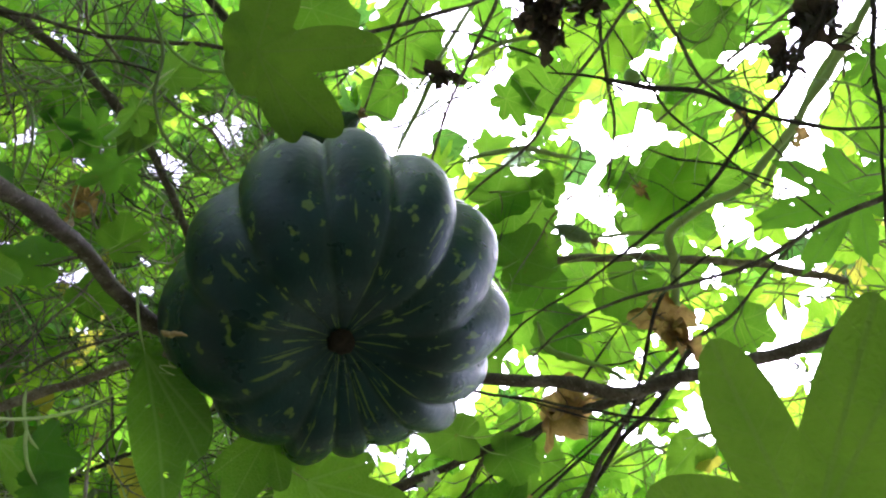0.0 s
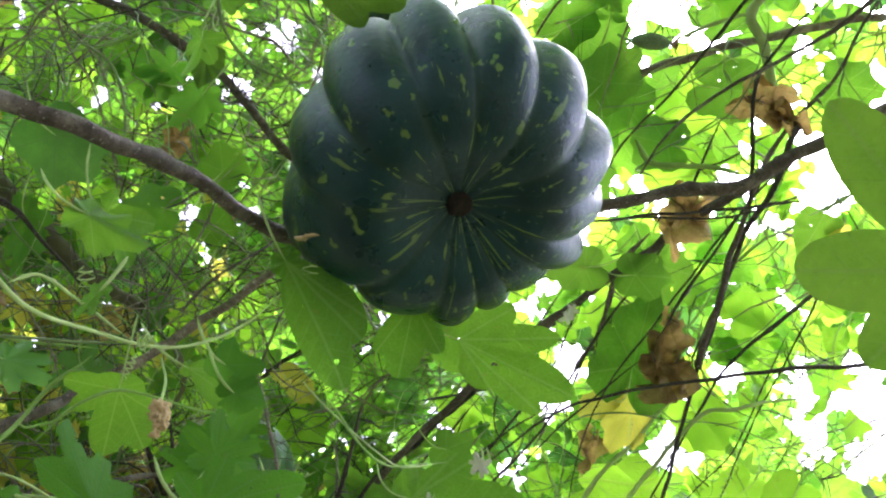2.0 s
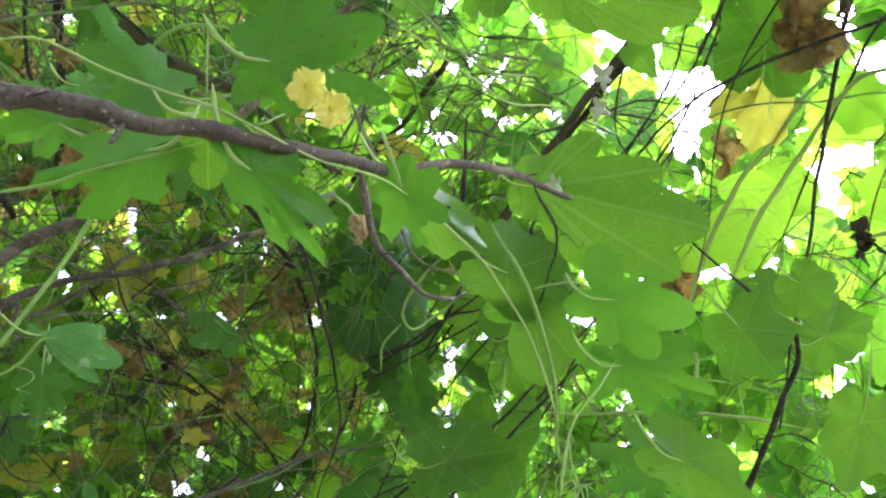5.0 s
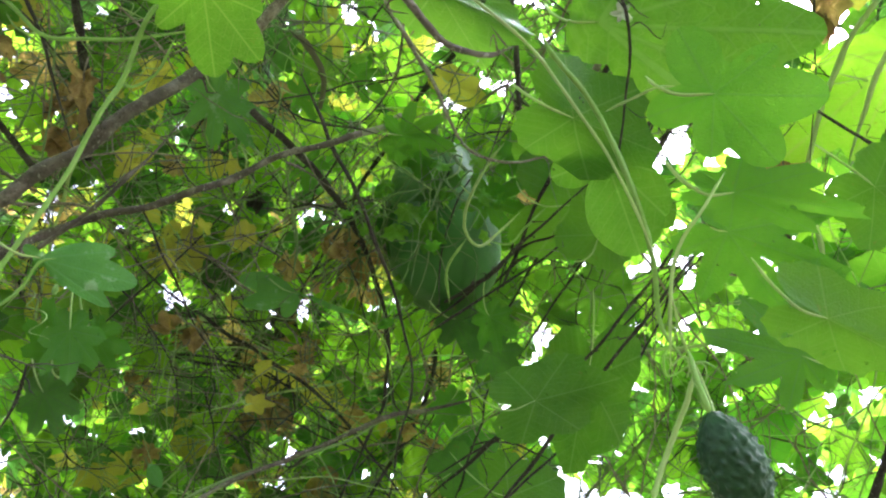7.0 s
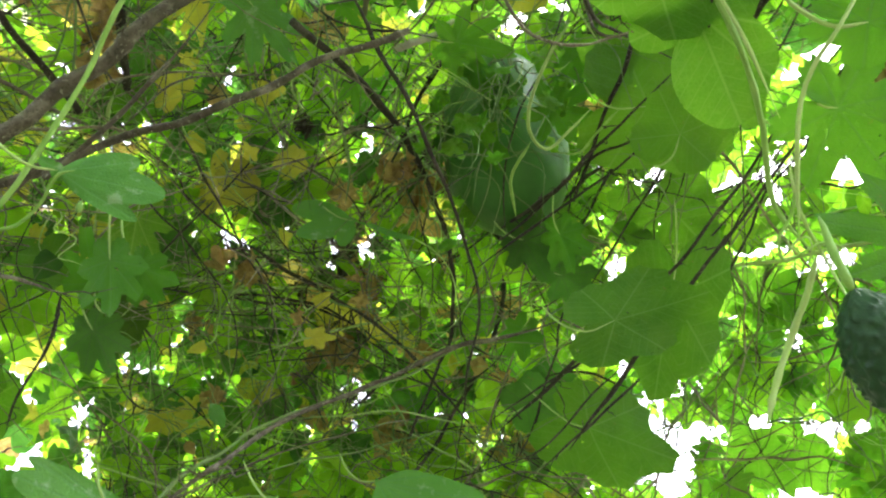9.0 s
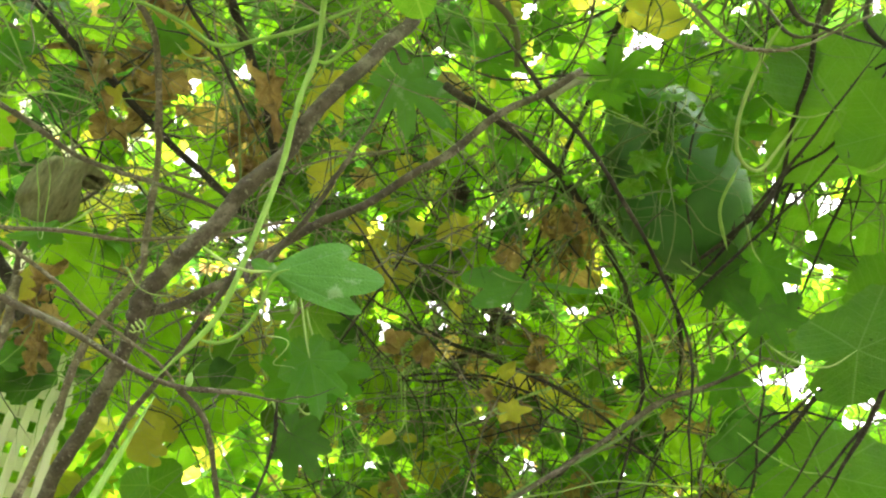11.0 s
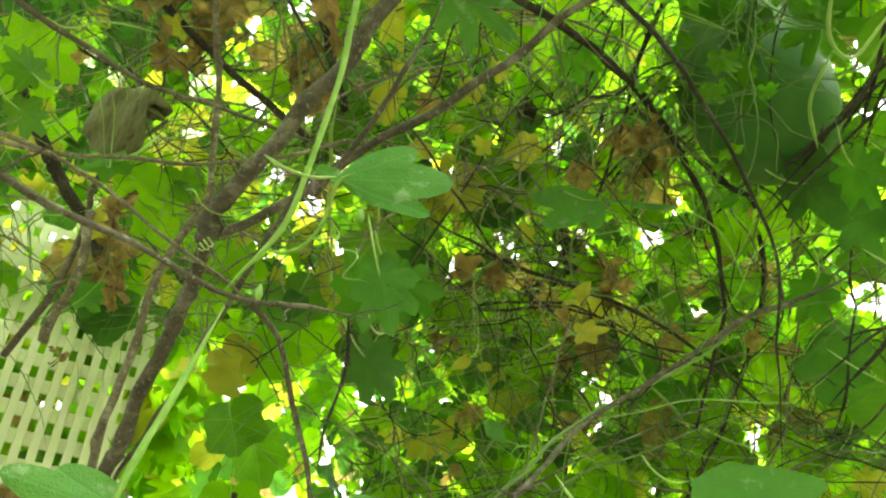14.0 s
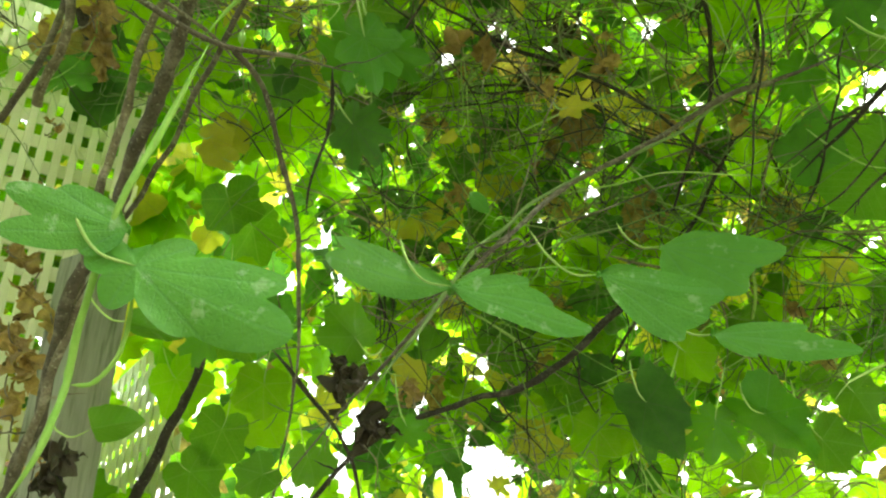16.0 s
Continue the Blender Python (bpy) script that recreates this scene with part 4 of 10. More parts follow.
tagged(stem(None, "bare_twig", [(0.273, 0.646, 2.547), (0.211, 0.693, 2.485), (0.137, 0.750, 2.411), (0.031, 0.813, 2.349), (-0.070, 0.883, 2.296), (-0.140, 0.929, 2.302), (-0.247, 0.983, 2.289), (-0.371, 1.045, 2.274)], 0.0025, 0.0008, BARK_DARK, spurs=9), "thin dark leafless twig against the bright leaves", "twig", "bare twigs")
tagged(stem(None, "bare_twig", [(0.364, 0.741, 2.559), (0.288, 0.775, 2.504), (0.210, 0.810, 2.449), (0.122, 0.847, 2.388), (-0.015, 0.935, 2.308), (-0.094, 1.038, 2.217), (-0.165, 1.130, 2.138)], 0.0022, 0.0007, BARK_DARK, spurs=9), "thin dark leafless twig against the bright leaves", "twig", "bare twigs")
tagged(stem(None, "bare_twig", [(0.413, 0.963, 2.513), (0.345, 1.006, 2.453), (0.224, 1.082, 2.347), (0.152, 1.132, 2.279), (0.110, 1.168, 2.234), (0.069, 1.204, 2.189), (-0.013, 1.275, 2.100)], 0.0019, 0.0006, BARK_DARK, spurs=9), "thin dark leafless twig against the bright leaves", "twig", "bare twigs")
tagged(stem(None, "bare_twig", [(-0.005, 0.788, 2.429), (-0.080, 0.845, 2.396), (-0.130, 0.883, 2.373), (-0.162, 0.929, 2.323), (-0.150, 0.979, 2.281), (-0.126, 1.086, 2.193)], 0.0019, 0.0007, BARK_DARK, spurs=9), "thin dark leafless twig against the bright leaves", "twig", "bare twigs")
tagged(stem(None, "bare_twig", [(0.080, 0.906, 2.364), (-0.009, 0.939, 2.333), (-0.101, 0.974, 2.301), (-0.254, 1.054, 2.223), (-0.317, 1.067, 2.191), (-0.366, 1.127, 2.122), (-0.432, 1.208, 2.029)], 0.0015, 0.0006, BARK_DARK, spurs=9), "thin dark leafless twig against the bright leaves", "twig", "bare twigs")
tagged(stem(None, "bare_twig", [(0.302, 0.967, 2.406), (0.237, 1.012, 2.345), (0.168, 1.059, 2.280), (0.074, 1.084, 2.229), (-0.035, 1.102, 2.179), (-0.107, 1.136, 2.126), (-0.212, 1.186, 2.048)], 0.0015, 0.0006, BARK_DARK, spurs=9), "thin dark leafless twig against the bright leaves", "twig", "bare twigs")
tagged(stem(None, "bare_twig", [(0.300, 0.771, 2.719), (0.238, 0.819, 2.657), (0.174, 0.868, 2.592), (0.171, 0.915, 2.549), (0.104, 0.971, 2.478), (0.020, 1.040, 2.390)], 0.0012, 0.0006, BARK_DARK, spurs=9), "thin dark leafless twig against the bright leaves", "twig", "bare twigs")

near_branch = thing("shrub_branch", (-0.238, 0.413, 1.792), "brown knotted branch with a dead side twig", "branch")
stem(near_branch, "bough", [(-0.324, 0.237, 1.724), (-0.308, 0.256, 1.725), (-0.295, 0.269, 1.726), (-0.284, 0.285, 1.726), (-0.274, 0.301, 1.725), (-0.256, 0.322, 1.732), (-0.241, 0.349, 1.742), (-0.226, 0.395, 1.767), (-0.212, 0.444, 1.807), (-0.192, 0.481, 1.828), (-0.176, 0.522, 1.847), (-0.163, 0.569, 1.866)], 0.0053, 0.0019, BARK, knots=8, spurs=10, sides=10)
stem(near_branch, "side_twig", [(-0.227, 0.395, 1.766), (-0.230, 0.408, 1.756), (-0.239, 0.428, 1.749), (-0.241, 0.445, 1.745), (-0.244, 0.483, 1.752), (-0.234, 0.507, 1.762), (-0.225, 0.517, 1.771)], 0.0025, 0.0011, BARK, spurs=6)
stem(near_branch, "side_twig", [(-0.229, 0.378, 1.764), (-0.213, 0.374, 1.782), (-0.206, 0.373, 1.801)], 0.0009, 0.0006, BARK, spurs=3)
stem(near_branch, "side_twig", [(-0.176, 0.522, 1.847), (-0.192, 0.616, 1.881), (-0.242, 0.718, 1.921), (-0.279, 0.776, 1.922)], 0.0011, 0.0007, BARK_DARK, spurs=5)

grey_limb = thing("tree_limb", (-0.475, 0.549, 2.193), "weathered grey-brown limb in the shade of the leaves", "tree limb")
stem(grey_limb, "bough", [(-0.597, 0.615, 2.259), (-0.539, 0.624, 2.299), (-0.480, 0.618, 2.336), (-0.403, 0.613, 2.379), (-0.332, 0.605, 2.422), (-0.273, 0.588, 2.456), (-0.196, 0.572, 2.508)], 0.0064, 0.0050, BARK_PALE, spurs=6, sides=10)
stem(grey_limb, "side_twig", [(-0.452, 0.488, 2.186), (-0.427, 0.472, 2.208), (-0.406, 0.457, 2.229), (-0.378, 0.435, 2.257), (-0.355, 0.411, 2.286)], 0.0015, 0.0012, BARK, spurs=6)
stem(grey_limb, "side_twig", [(-0.429, 0.497, 2.185), (-0.393, 0.486, 2.206), (-0.355, 0.478, 2.225), (-0.315, 0.478, 2.265), (-0.294, 0.475, 2.316)], 0.0019, 0.0015, BARK, spurs=4)
stem(grey_limb, "side_twig", [(-0.414, 0.376, 2.160), (-0.407, 0.405, 2.137), (-0.419, 0.440, 2.129), (-0.440, 0.492, 2.117)], 0.0011, 0.0007, BARK, spurs=4)
tagged(stem(None, "bare_twig", [(-0.734, 0.264, 2.299), (-0.647, 0.311, 2.284), (-0.604, 0.334, 2.277), (-0.588, 0.368, 2.279), (-0.589, 0.403, 2.288), (-0.595, 0.539, 2.323)], 0.0062, 0.0017, BARK_DARK, spurs=8), "dark dead twig tangled in the vines", "twig", "bare twigs")
tagged(stem(None, "bare_twig", [(-0.606, 0.239, 2.500), (-0.642, 0.302, 2.431), (-0.674, 0.359, 2.371), (-0.710, 0.424, 2.301), (-0.744, 0.488, 2.260), (-0.801, 0.596, 2.191)], 0.0037, 0.0014, BARK_DARK, spurs=8), "dark dead twig tangled in the vines", "twig", "bare twigs")
tagged(stem(None, "bare_twig", [(-0.730, 1.120, 1.970), (-0.637, 1.124, 2.008), (-0.497, 1.130, 2.067), (-0.409, 1.127, 2.110), (-0.325, 1.115, 2.159), (-0.254, 1.108, 2.198), (-0.131, 1.098, 2.264)], 0.0028, 0.0010, BARK_DARK, spurs=8), "dark dead twig tangled in the vines", "twig", "bare twigs")
tagged(stem(None, "bare_twig", [(-0.672, 1.176, 1.943), (-0.586, 1.165, 1.993), (-0.461, 1.149, 2.064), (-0.380, 1.142, 2.108), (-0.300, 1.146, 2.169), (-0.208, 1.157, 2.245), (-0.099, 1.170, 2.333)], 0.0028, 0.0011, BARK_DARK, spurs=8), "dark dead twig tangled in the vines", "twig", "bare twigs")
tagged(stem(None, "bare_twig", [(-0.258, 1.332, 1.879), (-0.195, 1.270, 1.925), (-0.087, 1.163, 2.003), (-0.050, 1.100, 2.036), (-0.074, 1.031, 2.062), (-0.108, 0.970, 2.105), (-0.166, 0.866, 2.178)], 0.0050, 0.0008, BARK_DARK, spurs=8), "dark dead twig tangled in the vines", "twig", "bare twigs")
tagged(stem(None, "bare_twig", [(-0.389, 1.039, 2.203), (-0.306, 1.023, 2.256), (-0.219, 1.006, 2.311), (-0.139, 0.985, 2.367), (-0.064, 0.956, 2.430), (0.004, 0.909, 2.505), (0.088, 0.851, 2.599)], 0.0031, 0.0011, BARK_DARK, spurs=8), "dark dead twig tangled in the vines", "twig", "bare twigs")
tagged(stem(None, "bare_twig", [(-0.257, 1.049, 2.253), (-0.176, 1.029, 2.309), (-0.086, 1.008, 2.370), (0.014, 0.954, 2.467), (0.053, 0.923, 2.514), (0.132, 0.860, 2.610)], 0.0025, 0.0010, BARK_DARK, spurs=8), "dark dead twig tangled in the vines", "twig", "bare twigs")
tagged(stem(None, "bare_twig", [(-0.571, 0.699, 2.299), (-0.578, 0.769, 2.229), (-0.584, 0.836, 2.162), (-0.621, 0.933, 2.125), (-0.673, 1.028, 2.084), (-0.725, 1.064, 2.026), (-0.809, 1.123, 1.931)], 0.0031, 0.0011, BARK_DARK, spurs=8), "dark dead twig tangled in the vines", "twig", "bare twigs")
tagged(stem(None, "bare_twig", [(-1.094, 0.954, 2.400), (-1.048, 1.028, 2.351), (-0.988, 1.124, 2.286), (-0.951, 1.200, 2.230), (-0.936, 1.272, 2.168), (-0.914, 1.377, 2.078)], 0.0037, 0.0014, BARK_DARK, spurs=8), "dark dead twig tangled in the vines", "twig", "bare twigs")
tagged(stem(None, "bare_twig", [(-0.676, 1.064, 2.194), (-0.582, 1.073, 2.228), (-0.504, 1.081, 2.256), (-0.451, 1.096, 2.266), (-0.318, 1.099, 2.323), (-0.189, 1.102, 2.379)], 0.0025, 0.0008, BARK_DARK, spurs=8), "dark dead twig tangled in the vines", "twig", "bare twigs")
tagged(stem(None, "bare_twig", [(-0.188, 0.997, 2.268), (-0.272, 1.051, 2.276), (-0.329, 1.087, 2.282), (-0.351, 1.070, 2.354), (-0.287, 1.056, 2.407), (-0.180, 1.032, 2.494)], 0.0043, 0.0020, BARK_DARK, spurs=8), "dark dead twig tangled in the vines", "twig", "bare twigs")
tagged(stem(None, "bare_twig", [(-0.686, 1.049, 2.157), (-0.597, 1.072, 2.195), (-0.515, 1.094, 2.229), (-0.441, 1.112, 2.262), (-0.371, 1.147, 2.277), (-0.249, 1.209, 2.305)], 0.0022, 0.0007, BARK_DARK, spurs=8), "dark dead twig tangled in the vines", "twig", "bare twigs")

shrub = thing("shrub", (-1.284, 0.500, 1.739), "forked woody shrub with bare lower limbs", "shrub")
stem(shrub, "trunk", [(-1.481, 0.503, 1.687), (-1.383, 0.506, 1.754), (-1.318, 0.507, 1.799), (-1.219, 0.502, 1.872), (-1.158, 0.509, 1.906), (-1.095, 0.513, 1.928), (-1.046, 0.512, 1.954), (-0.987, 0.510, 1.976), (-0.944, 0.509, 1.995), (-0.893, 0.506, 2.008), (-0.860, 0.502, 2.015), (-0.841, 0.499, 2.023)], 0.0078, 0.0063, BARK, knots=8, spurs=6, sides=12)
stem(shrub, "limb", [(-0.860, 0.498, 2.013), (-0.840, 0.496, 2.025), (-0.813, 0.505, 2.039), (-0.773, 0.524, 2.064), (-0.734, 0.533, 2.092), (-0.703, 0.548, 2.112), (-0.664, 0.558, 2.140), (-0.626, 0.581, 2.187), (-0.596, 0.616, 2.261)], 0.0075, 0.0066, BARK, knots=7, spurs=8, sides=12)
stem(shrub, "limb", [(-0.863, 0.497, 2.012), (-0.848, 0.506, 2.016), (-0.832, 0.526, 2.024), (-0.800, 0.550, 2.040), (-0.773, 0.577, 2.065), (-0.739, 0.602, 2.083), (-0.697, 0.634, 2.102), (-0.650, 0.657, 2.117), (-0.619, 0.681, 2.139), (-0.577, 0.713, 2.165), (-0.526, 0.757, 2.204)], 0.0045, 0.0036, BARK, knots=7, spurs=8, sides=12)
stem(shrub, "stem", [(-1.366, 0.507, 1.738), (-1.269, 0.509, 1.822), (-1.188, 0.507, 1.906), (-1.136, 0.501, 1.959), (-1.091, 0.498, 2.017), (-1.054, 0.496, 2.065), (-1.009, 0.499, 2.118), (-0.959, 0.512, 2.158), (-0.941, 0.507, 2.185), (-0.899, 0.492, 2.233), (-0.837, 0.459, 2.289), (-0.791, 0.429, 2.308), (-0.767, 0.394, 2.327), (-0.760, 0.364, 2.346), (-0.717, 0.339, 2.386), (-0.694, 0.324, 2.408)], 0.0051, 0.0027, BARK_PALE, knots=6, spurs=8, sides=10)
stem(shrub, "stem", [(-1.210, 0.505, 1.863), (-1.118, 0.523, 1.927), (-1.075, 0.527, 1.942), (-1.006, 0.533, 1.951), (-0.929, 0.536, 1.973), (-0.841, 0.534, 1.977), (-0.788, 0.535, 1.989), (-0.742, 0.542, 2.005), (-0.736, 0.544, 1.983), (-0.680, 0.551, 1.991), (-0.632, 0.561, 2.018), (-0.597, 0.564, 2.040), (-0.567, 0.572, 2.082)], 0.0030, 0.0018, BARK, spurs=6, sides=10)
stem(shrub, "twig", [(-0.777, 0.330, 1.935), (-0.787, 0.357, 1.936), (-0.781, 0.404, 1.924), (-0.775, 0.453, 1.910), (-0.773, 0.514, 1.899), (-0.770, 0.559, 1.902), (-0.776, 0.617, 1.920)], 0.0033, 0.0015, BARK, knots=6, spurs=6, sides=10)
stem(shrub, "twig", [(-0.773, 0.514, 1.899), (-0.779, 0.529, 1.897), (-0.807, 0.558, 1.893), (-0.846, 0.591, 1.871), (-0.876, 0.620, 1.828), (-0.906, 0.639, 1.776), (-0.941, 0.653, 1.702)], 0.0024, 0.0020, BARK, spurs=5)
stem(shrub, "twig", [(-0.783, 0.603, 1.923), (-0.804, 0.612, 1.907), (-0.830, 0.618, 1.888), (-0.853, 0.619, 1.858), (-0.876, 0.627, 1.841)], 0.0018, 0.0009, BARK_DARK, spurs=9)
stem(shrub, "twig", [(-0.929, 0.294, 2.098), (-0.917, 0.321, 2.094), (-0.912, 0.365, 2.102), (-0.896, 0.438, 2.118), (-0.868, 0.498, 2.122), (-0.840, 0.558, 2.139), (-0.797, 0.608, 2.144), (-0.758, 0.686, 2.134)], 0.0025, 0.0015, BARK_PALE, knots=6, spurs=8)
stem(shrub, "twig", [(-0.817, 0.310, 2.011), (-0.813, 0.327, 2.006), (-0.816, 0.391, 2.000), (-0.842, 0.469, 1.985), (-0.849, 0.522, 1.969), (-0.853, 0.545, 1.956)], 0.0018, 0.0014, BARK_PALE, spurs=4)
stem(shrub, "twig", [(-0.820, 0.236, 2.185), (-0.825, 0.267, 2.180), (-0.834, 0.342, 2.165), (-0.840, 0.411, 2.155), (-0.832, 0.476, 2.156), (-0.845, 0.508, 2.171), (-0.845, 0.557, 2.174), (-0.839, 0.617, 2.176)], 0.0030, 0.0018, BARK, knots=6, spurs=8)
stem(shrub, "twig", [(-0.797, 0.608, 2.144), (-0.746, 0.629, 2.194), (-0.716, 0.679, 2.230), (-0.706, 0.734, 2.276)], 0.0012, 0.0008, BARK, spurs=5)
stem(shrub, "branch", [(-0.901, 0.177, 2.531), (-0.905, 0.211, 2.513), (-0.915, 0.304, 2.463), (-0.930, 0.399, 2.409), (-0.936, 0.489, 2.364), (-0.941, 0.571, 2.323), (-0.944, 0.612, 2.302)], 0.0048, 0.0042, BARK_DARK, spurs=7, sides=10)
stem(shrub, "branch", [(-1.225, 0.269, 2.531), (-1.260, 0.308, 2.489), (-1.297, 0.368, 2.437), (-1.330, 0.435, 2.384), (-1.378, 0.501, 2.321)], 0.0102, 0.0090, BARK_DARK, spurs=2, sides=10)
stem(shrub, "branch", [(-1.278, 0.388, 2.118), (-1.215, 0.404, 2.153), (-1.178, 0.417, 2.197), (-1.145, 0.415, 2.259), (-1.115, 0.413, 2.280), (-1.081, 0.433, 2.319), (-1.054, 0.463, 2.362)], 0.0048, 0.0024, BARK, spurs=5)
stem(shrub, "branch", [(-1.193, 0.424, 2.094), (-1.135, 0.426, 2.132), (-1.110, 0.423, 2.175), (-1.104, 0.421, 2.219)], 0.0060, 0.0048, BARK_PALE, spurs=3)

top_limb = thing("tree_limb", (-0.866, 0.575, 2.822), "heavy greenish-brown limb high in the leaves", "tree limb")
stem(top_limb, "bough", [(-0.826, 0.283, 2.615), (-0.800, 0.356, 2.580), (-0.767, 0.439, 2.544), (-0.731, 0.525, 2.518), (-0.698, 0.618, 2.497), (-0.674, 0.705, 2.522)], 0.0144, 0.0102, BARK_GREEN, spurs=3, sides=14)
stem(top_limb, "side_branch", [(-0.774, 0.449, 2.554), (-0.824, 0.508, 2.512), (-0.857, 0.561, 2.466), (-0.907, 0.614, 2.427), (-0.957, 0.659, 2.403)], 0.0072, 0.0054, BARK_DARK, spurs=6)
stem(top_limb, "side_branch", [(-0.582, 0.691, 2.393), (-0.580, 0.726, 2.379), (-0.589, 0.753, 2.361), (-0.616, 0.778, 2.350)], 0.0048, 0.0036, BARK_GREEN, spurs=2)
tagged(stem(None, "bare_twig", [(-0.419, 0.968, 2.745), (-0.497, 0.986, 2.685), (-0.536, 0.995, 2.654), (-0.577, 0.990, 2.629), (-0.658, 1.005, 2.569), (-0.724, 1.006, 2.524), (-0.790, 1.032, 2.494), (-0.873, 1.060, 2.464), (-0.998, 1.103, 2.419)], 0.0054, 0.0019, BARK_DARK, spurs=8), "dark bare twig in the tangle of vines", "twig", "bare twigs")
tagged(stem(None, "bare_twig", [(-0.668, 0.715, 2.327), (-0.678, 0.799, 2.331), (-0.685, 0.855, 2.334), (-0.709, 0.954, 2.326), (-0.748, 1.050, 2.311), (-0.806, 1.144, 2.283), (-0.872, 1.210, 2.231), (-0.917, 1.226, 2.193), (-1.006, 1.257, 2.120)], 0.0054, 0.0022, BARK_DARK, spurs=8), "dark bare twig in the tangle of vines", "twig", "bare twigs")
tagged(stem(None, "bare_twig", [(-0.844, 1.105, 2.586), (-0.846, 1.197, 2.546), (-0.848, 1.284, 2.509), (-0.849, 1.346, 2.494), (-0.872, 1.386, 2.470), (-0.934, 1.413, 2.370), (-1.022, 1.397, 2.237), (-1.087, 1.366, 2.145), (-1.138, 1.337, 2.070), (-1.212, 1.294, 1.959)], 0.0060, 0.0024, BARK_DARK, spurs=8), "dark bare twig in the tangle of vines", "twig", "bare twigs")
tagged(stem(None, "bare_twig", [(-0.696, 1.256, 2.189), (-0.746, 1.179, 2.148), (-0.791, 1.111, 2.112), (-0.840, 1.036, 2.057), (-0.857, 0.965, 2.003), (-0.870, 0.898, 1.952), (-0.863, 0.837, 1.885), (-0.869, 0.793, 1.840), (-0.891, 0.747, 1.779), (-0.935, 0.709, 1.719), (-1.009, 0.646, 1.618)], 0.0039, 0.0016, BARK, spurs=8), "dark bare twig in the tangle of vines", "twig", "bare twigs")
tagged(stem(None, "bare_twig", [(-1.035, 1.386, 2.098), (-1.060, 1.304, 2.046), (-1.087, 1.216, 1.989), (-1.169, 1.161, 1.919), (-1.215, 1.091, 1.878), (-1.265, 0.989, 1.843), (-1.304, 0.914, 1.795), (-1.362, 0.854, 1.726), (-1.437, 0.777, 1.636)], 0.0066, 0.0027, BARK_DARK, spurs=8), "dark bare twig in the tangle of vines", "twig", "bare twigs")
tagged(stem(None, "bare_twig", [(-0.803, 1.200, 2.046), (-0.717, 1.232, 2.086), (-0.669, 1.250, 2.108), (-0.592, 1.264, 2.154), (-0.518, 1.281, 2.195), (-0.428, 1.295, 2.251), (-0.368, 1.304, 2.289), (-0.250, 1.322, 2.362)], 0.0021, 0.0008, BARK_DARK, spurs=8), "dark bare twig in the tangle of vines", "twig", "bare twigs")
tagged(stem(None, "bare_twig", [(-0.790, 1.283, 1.996), (-0.704, 1.301, 2.045), (-0.648, 1.314, 2.077), (-0.593, 1.317, 2.115), (-0.499, 1.311, 2.188), (-0.407, 1.304, 2.260), (-0.297, 1.296, 2.346)], 0.0024, 0.0009, BARK_DARK, spurs=8), "dark bare twig in the tangle of vines", "twig", "bare twigs")
tagged(stem(None, "bare_twig", [(-0.704, 1.128, 2.241), (-0.619, 1.150, 2.287), (-0.553, 1.166, 2.323), (-0.494, 1.188, 2.351), (-0.440, 1.223, 2.365), (-0.326, 1.297, 2.395)], 0.0030, 0.0011, BARK_DARK, spurs=8), "dark bare twig in the tangle of vines", "twig", "bare twigs")
tagged(stem(None, "bare_twig", [(-0.436, 1.224, 2.510), (-0.511, 1.239, 2.445), (-0.568, 1.250, 2.395), (-0.617, 1.255, 2.356), (-0.726, 1.266, 2.269)], 0.0036, 0.0013, BARK_DARK, spurs=8), "dark bare twig in the tangle of vines", "twig", "bare twigs")
tagged(stem(None, "bare_twig", [(-0.372, 1.256, 2.463), (-0.450, 1.263, 2.401), (-0.511, 1.268, 2.353), (-0.571, 1.273, 2.306), (-0.681, 1.282, 2.219)], 0.0033, 0.0013, BARK_DARK, spurs=8), "dark bare twig in the tangle of vines", "twig", "bare twigs")
tagged(stem(None, "bare_twig", [(-0.280, 0.686, 2.174), (-0.333, 0.767, 2.148), (-0.347, 0.789, 2.142), (-0.358, 0.811, 2.137), (-0.362, 0.838, 2.134), (-0.357, 0.863, 2.140), (-0.326, 0.996, 2.169)], 0.0033, 0.0012, BARK_DARK, spurs=8), "dark bare twig in the tangle of vines", "twig", "bare twigs")
tagged(stem(None, "bare_twig", [(-0.673, 1.086, 2.241), (-0.584, 1.052, 2.209), (-0.531, 1.032, 2.190), (-0.497, 1.036, 2.211), (-0.449, 1.044, 2.239), (-0.330, 1.066, 2.308)], 0.0036, 0.0013, BARK_DARK, spurs=8), "dark bare twig in the tangle of vines", "twig", "bare twigs")
tagged(stem(None, "bare_twig", [(-1.314, 0.937, 2.420), (-1.258, 1.021, 2.418), (-1.206, 1.100, 2.416), (-1.154, 1.180, 2.414), (-1.126, 1.252, 2.399), (-1.118, 1.335, 2.366), (-1.104, 1.465, 2.315)], 0.0030, 0.0013, BARK_DARK, spurs=8), "dark bare twig in the tangle of vines", "twig", "bare twigs")
tagged(stem(None, "bare_twig", [(-1.032, 0.777, 2.192), (-0.960, 0.788, 2.235), (-0.862, 0.803, 2.294), (-0.827, 0.828, 2.360), (-0.816, 0.855, 2.410), (-0.793, 0.908, 2.514)], 0.0018, 0.0007, BARK_DARK, spurs=8), "dark bare twig in the tangle of vines", "twig", "bare twigs")
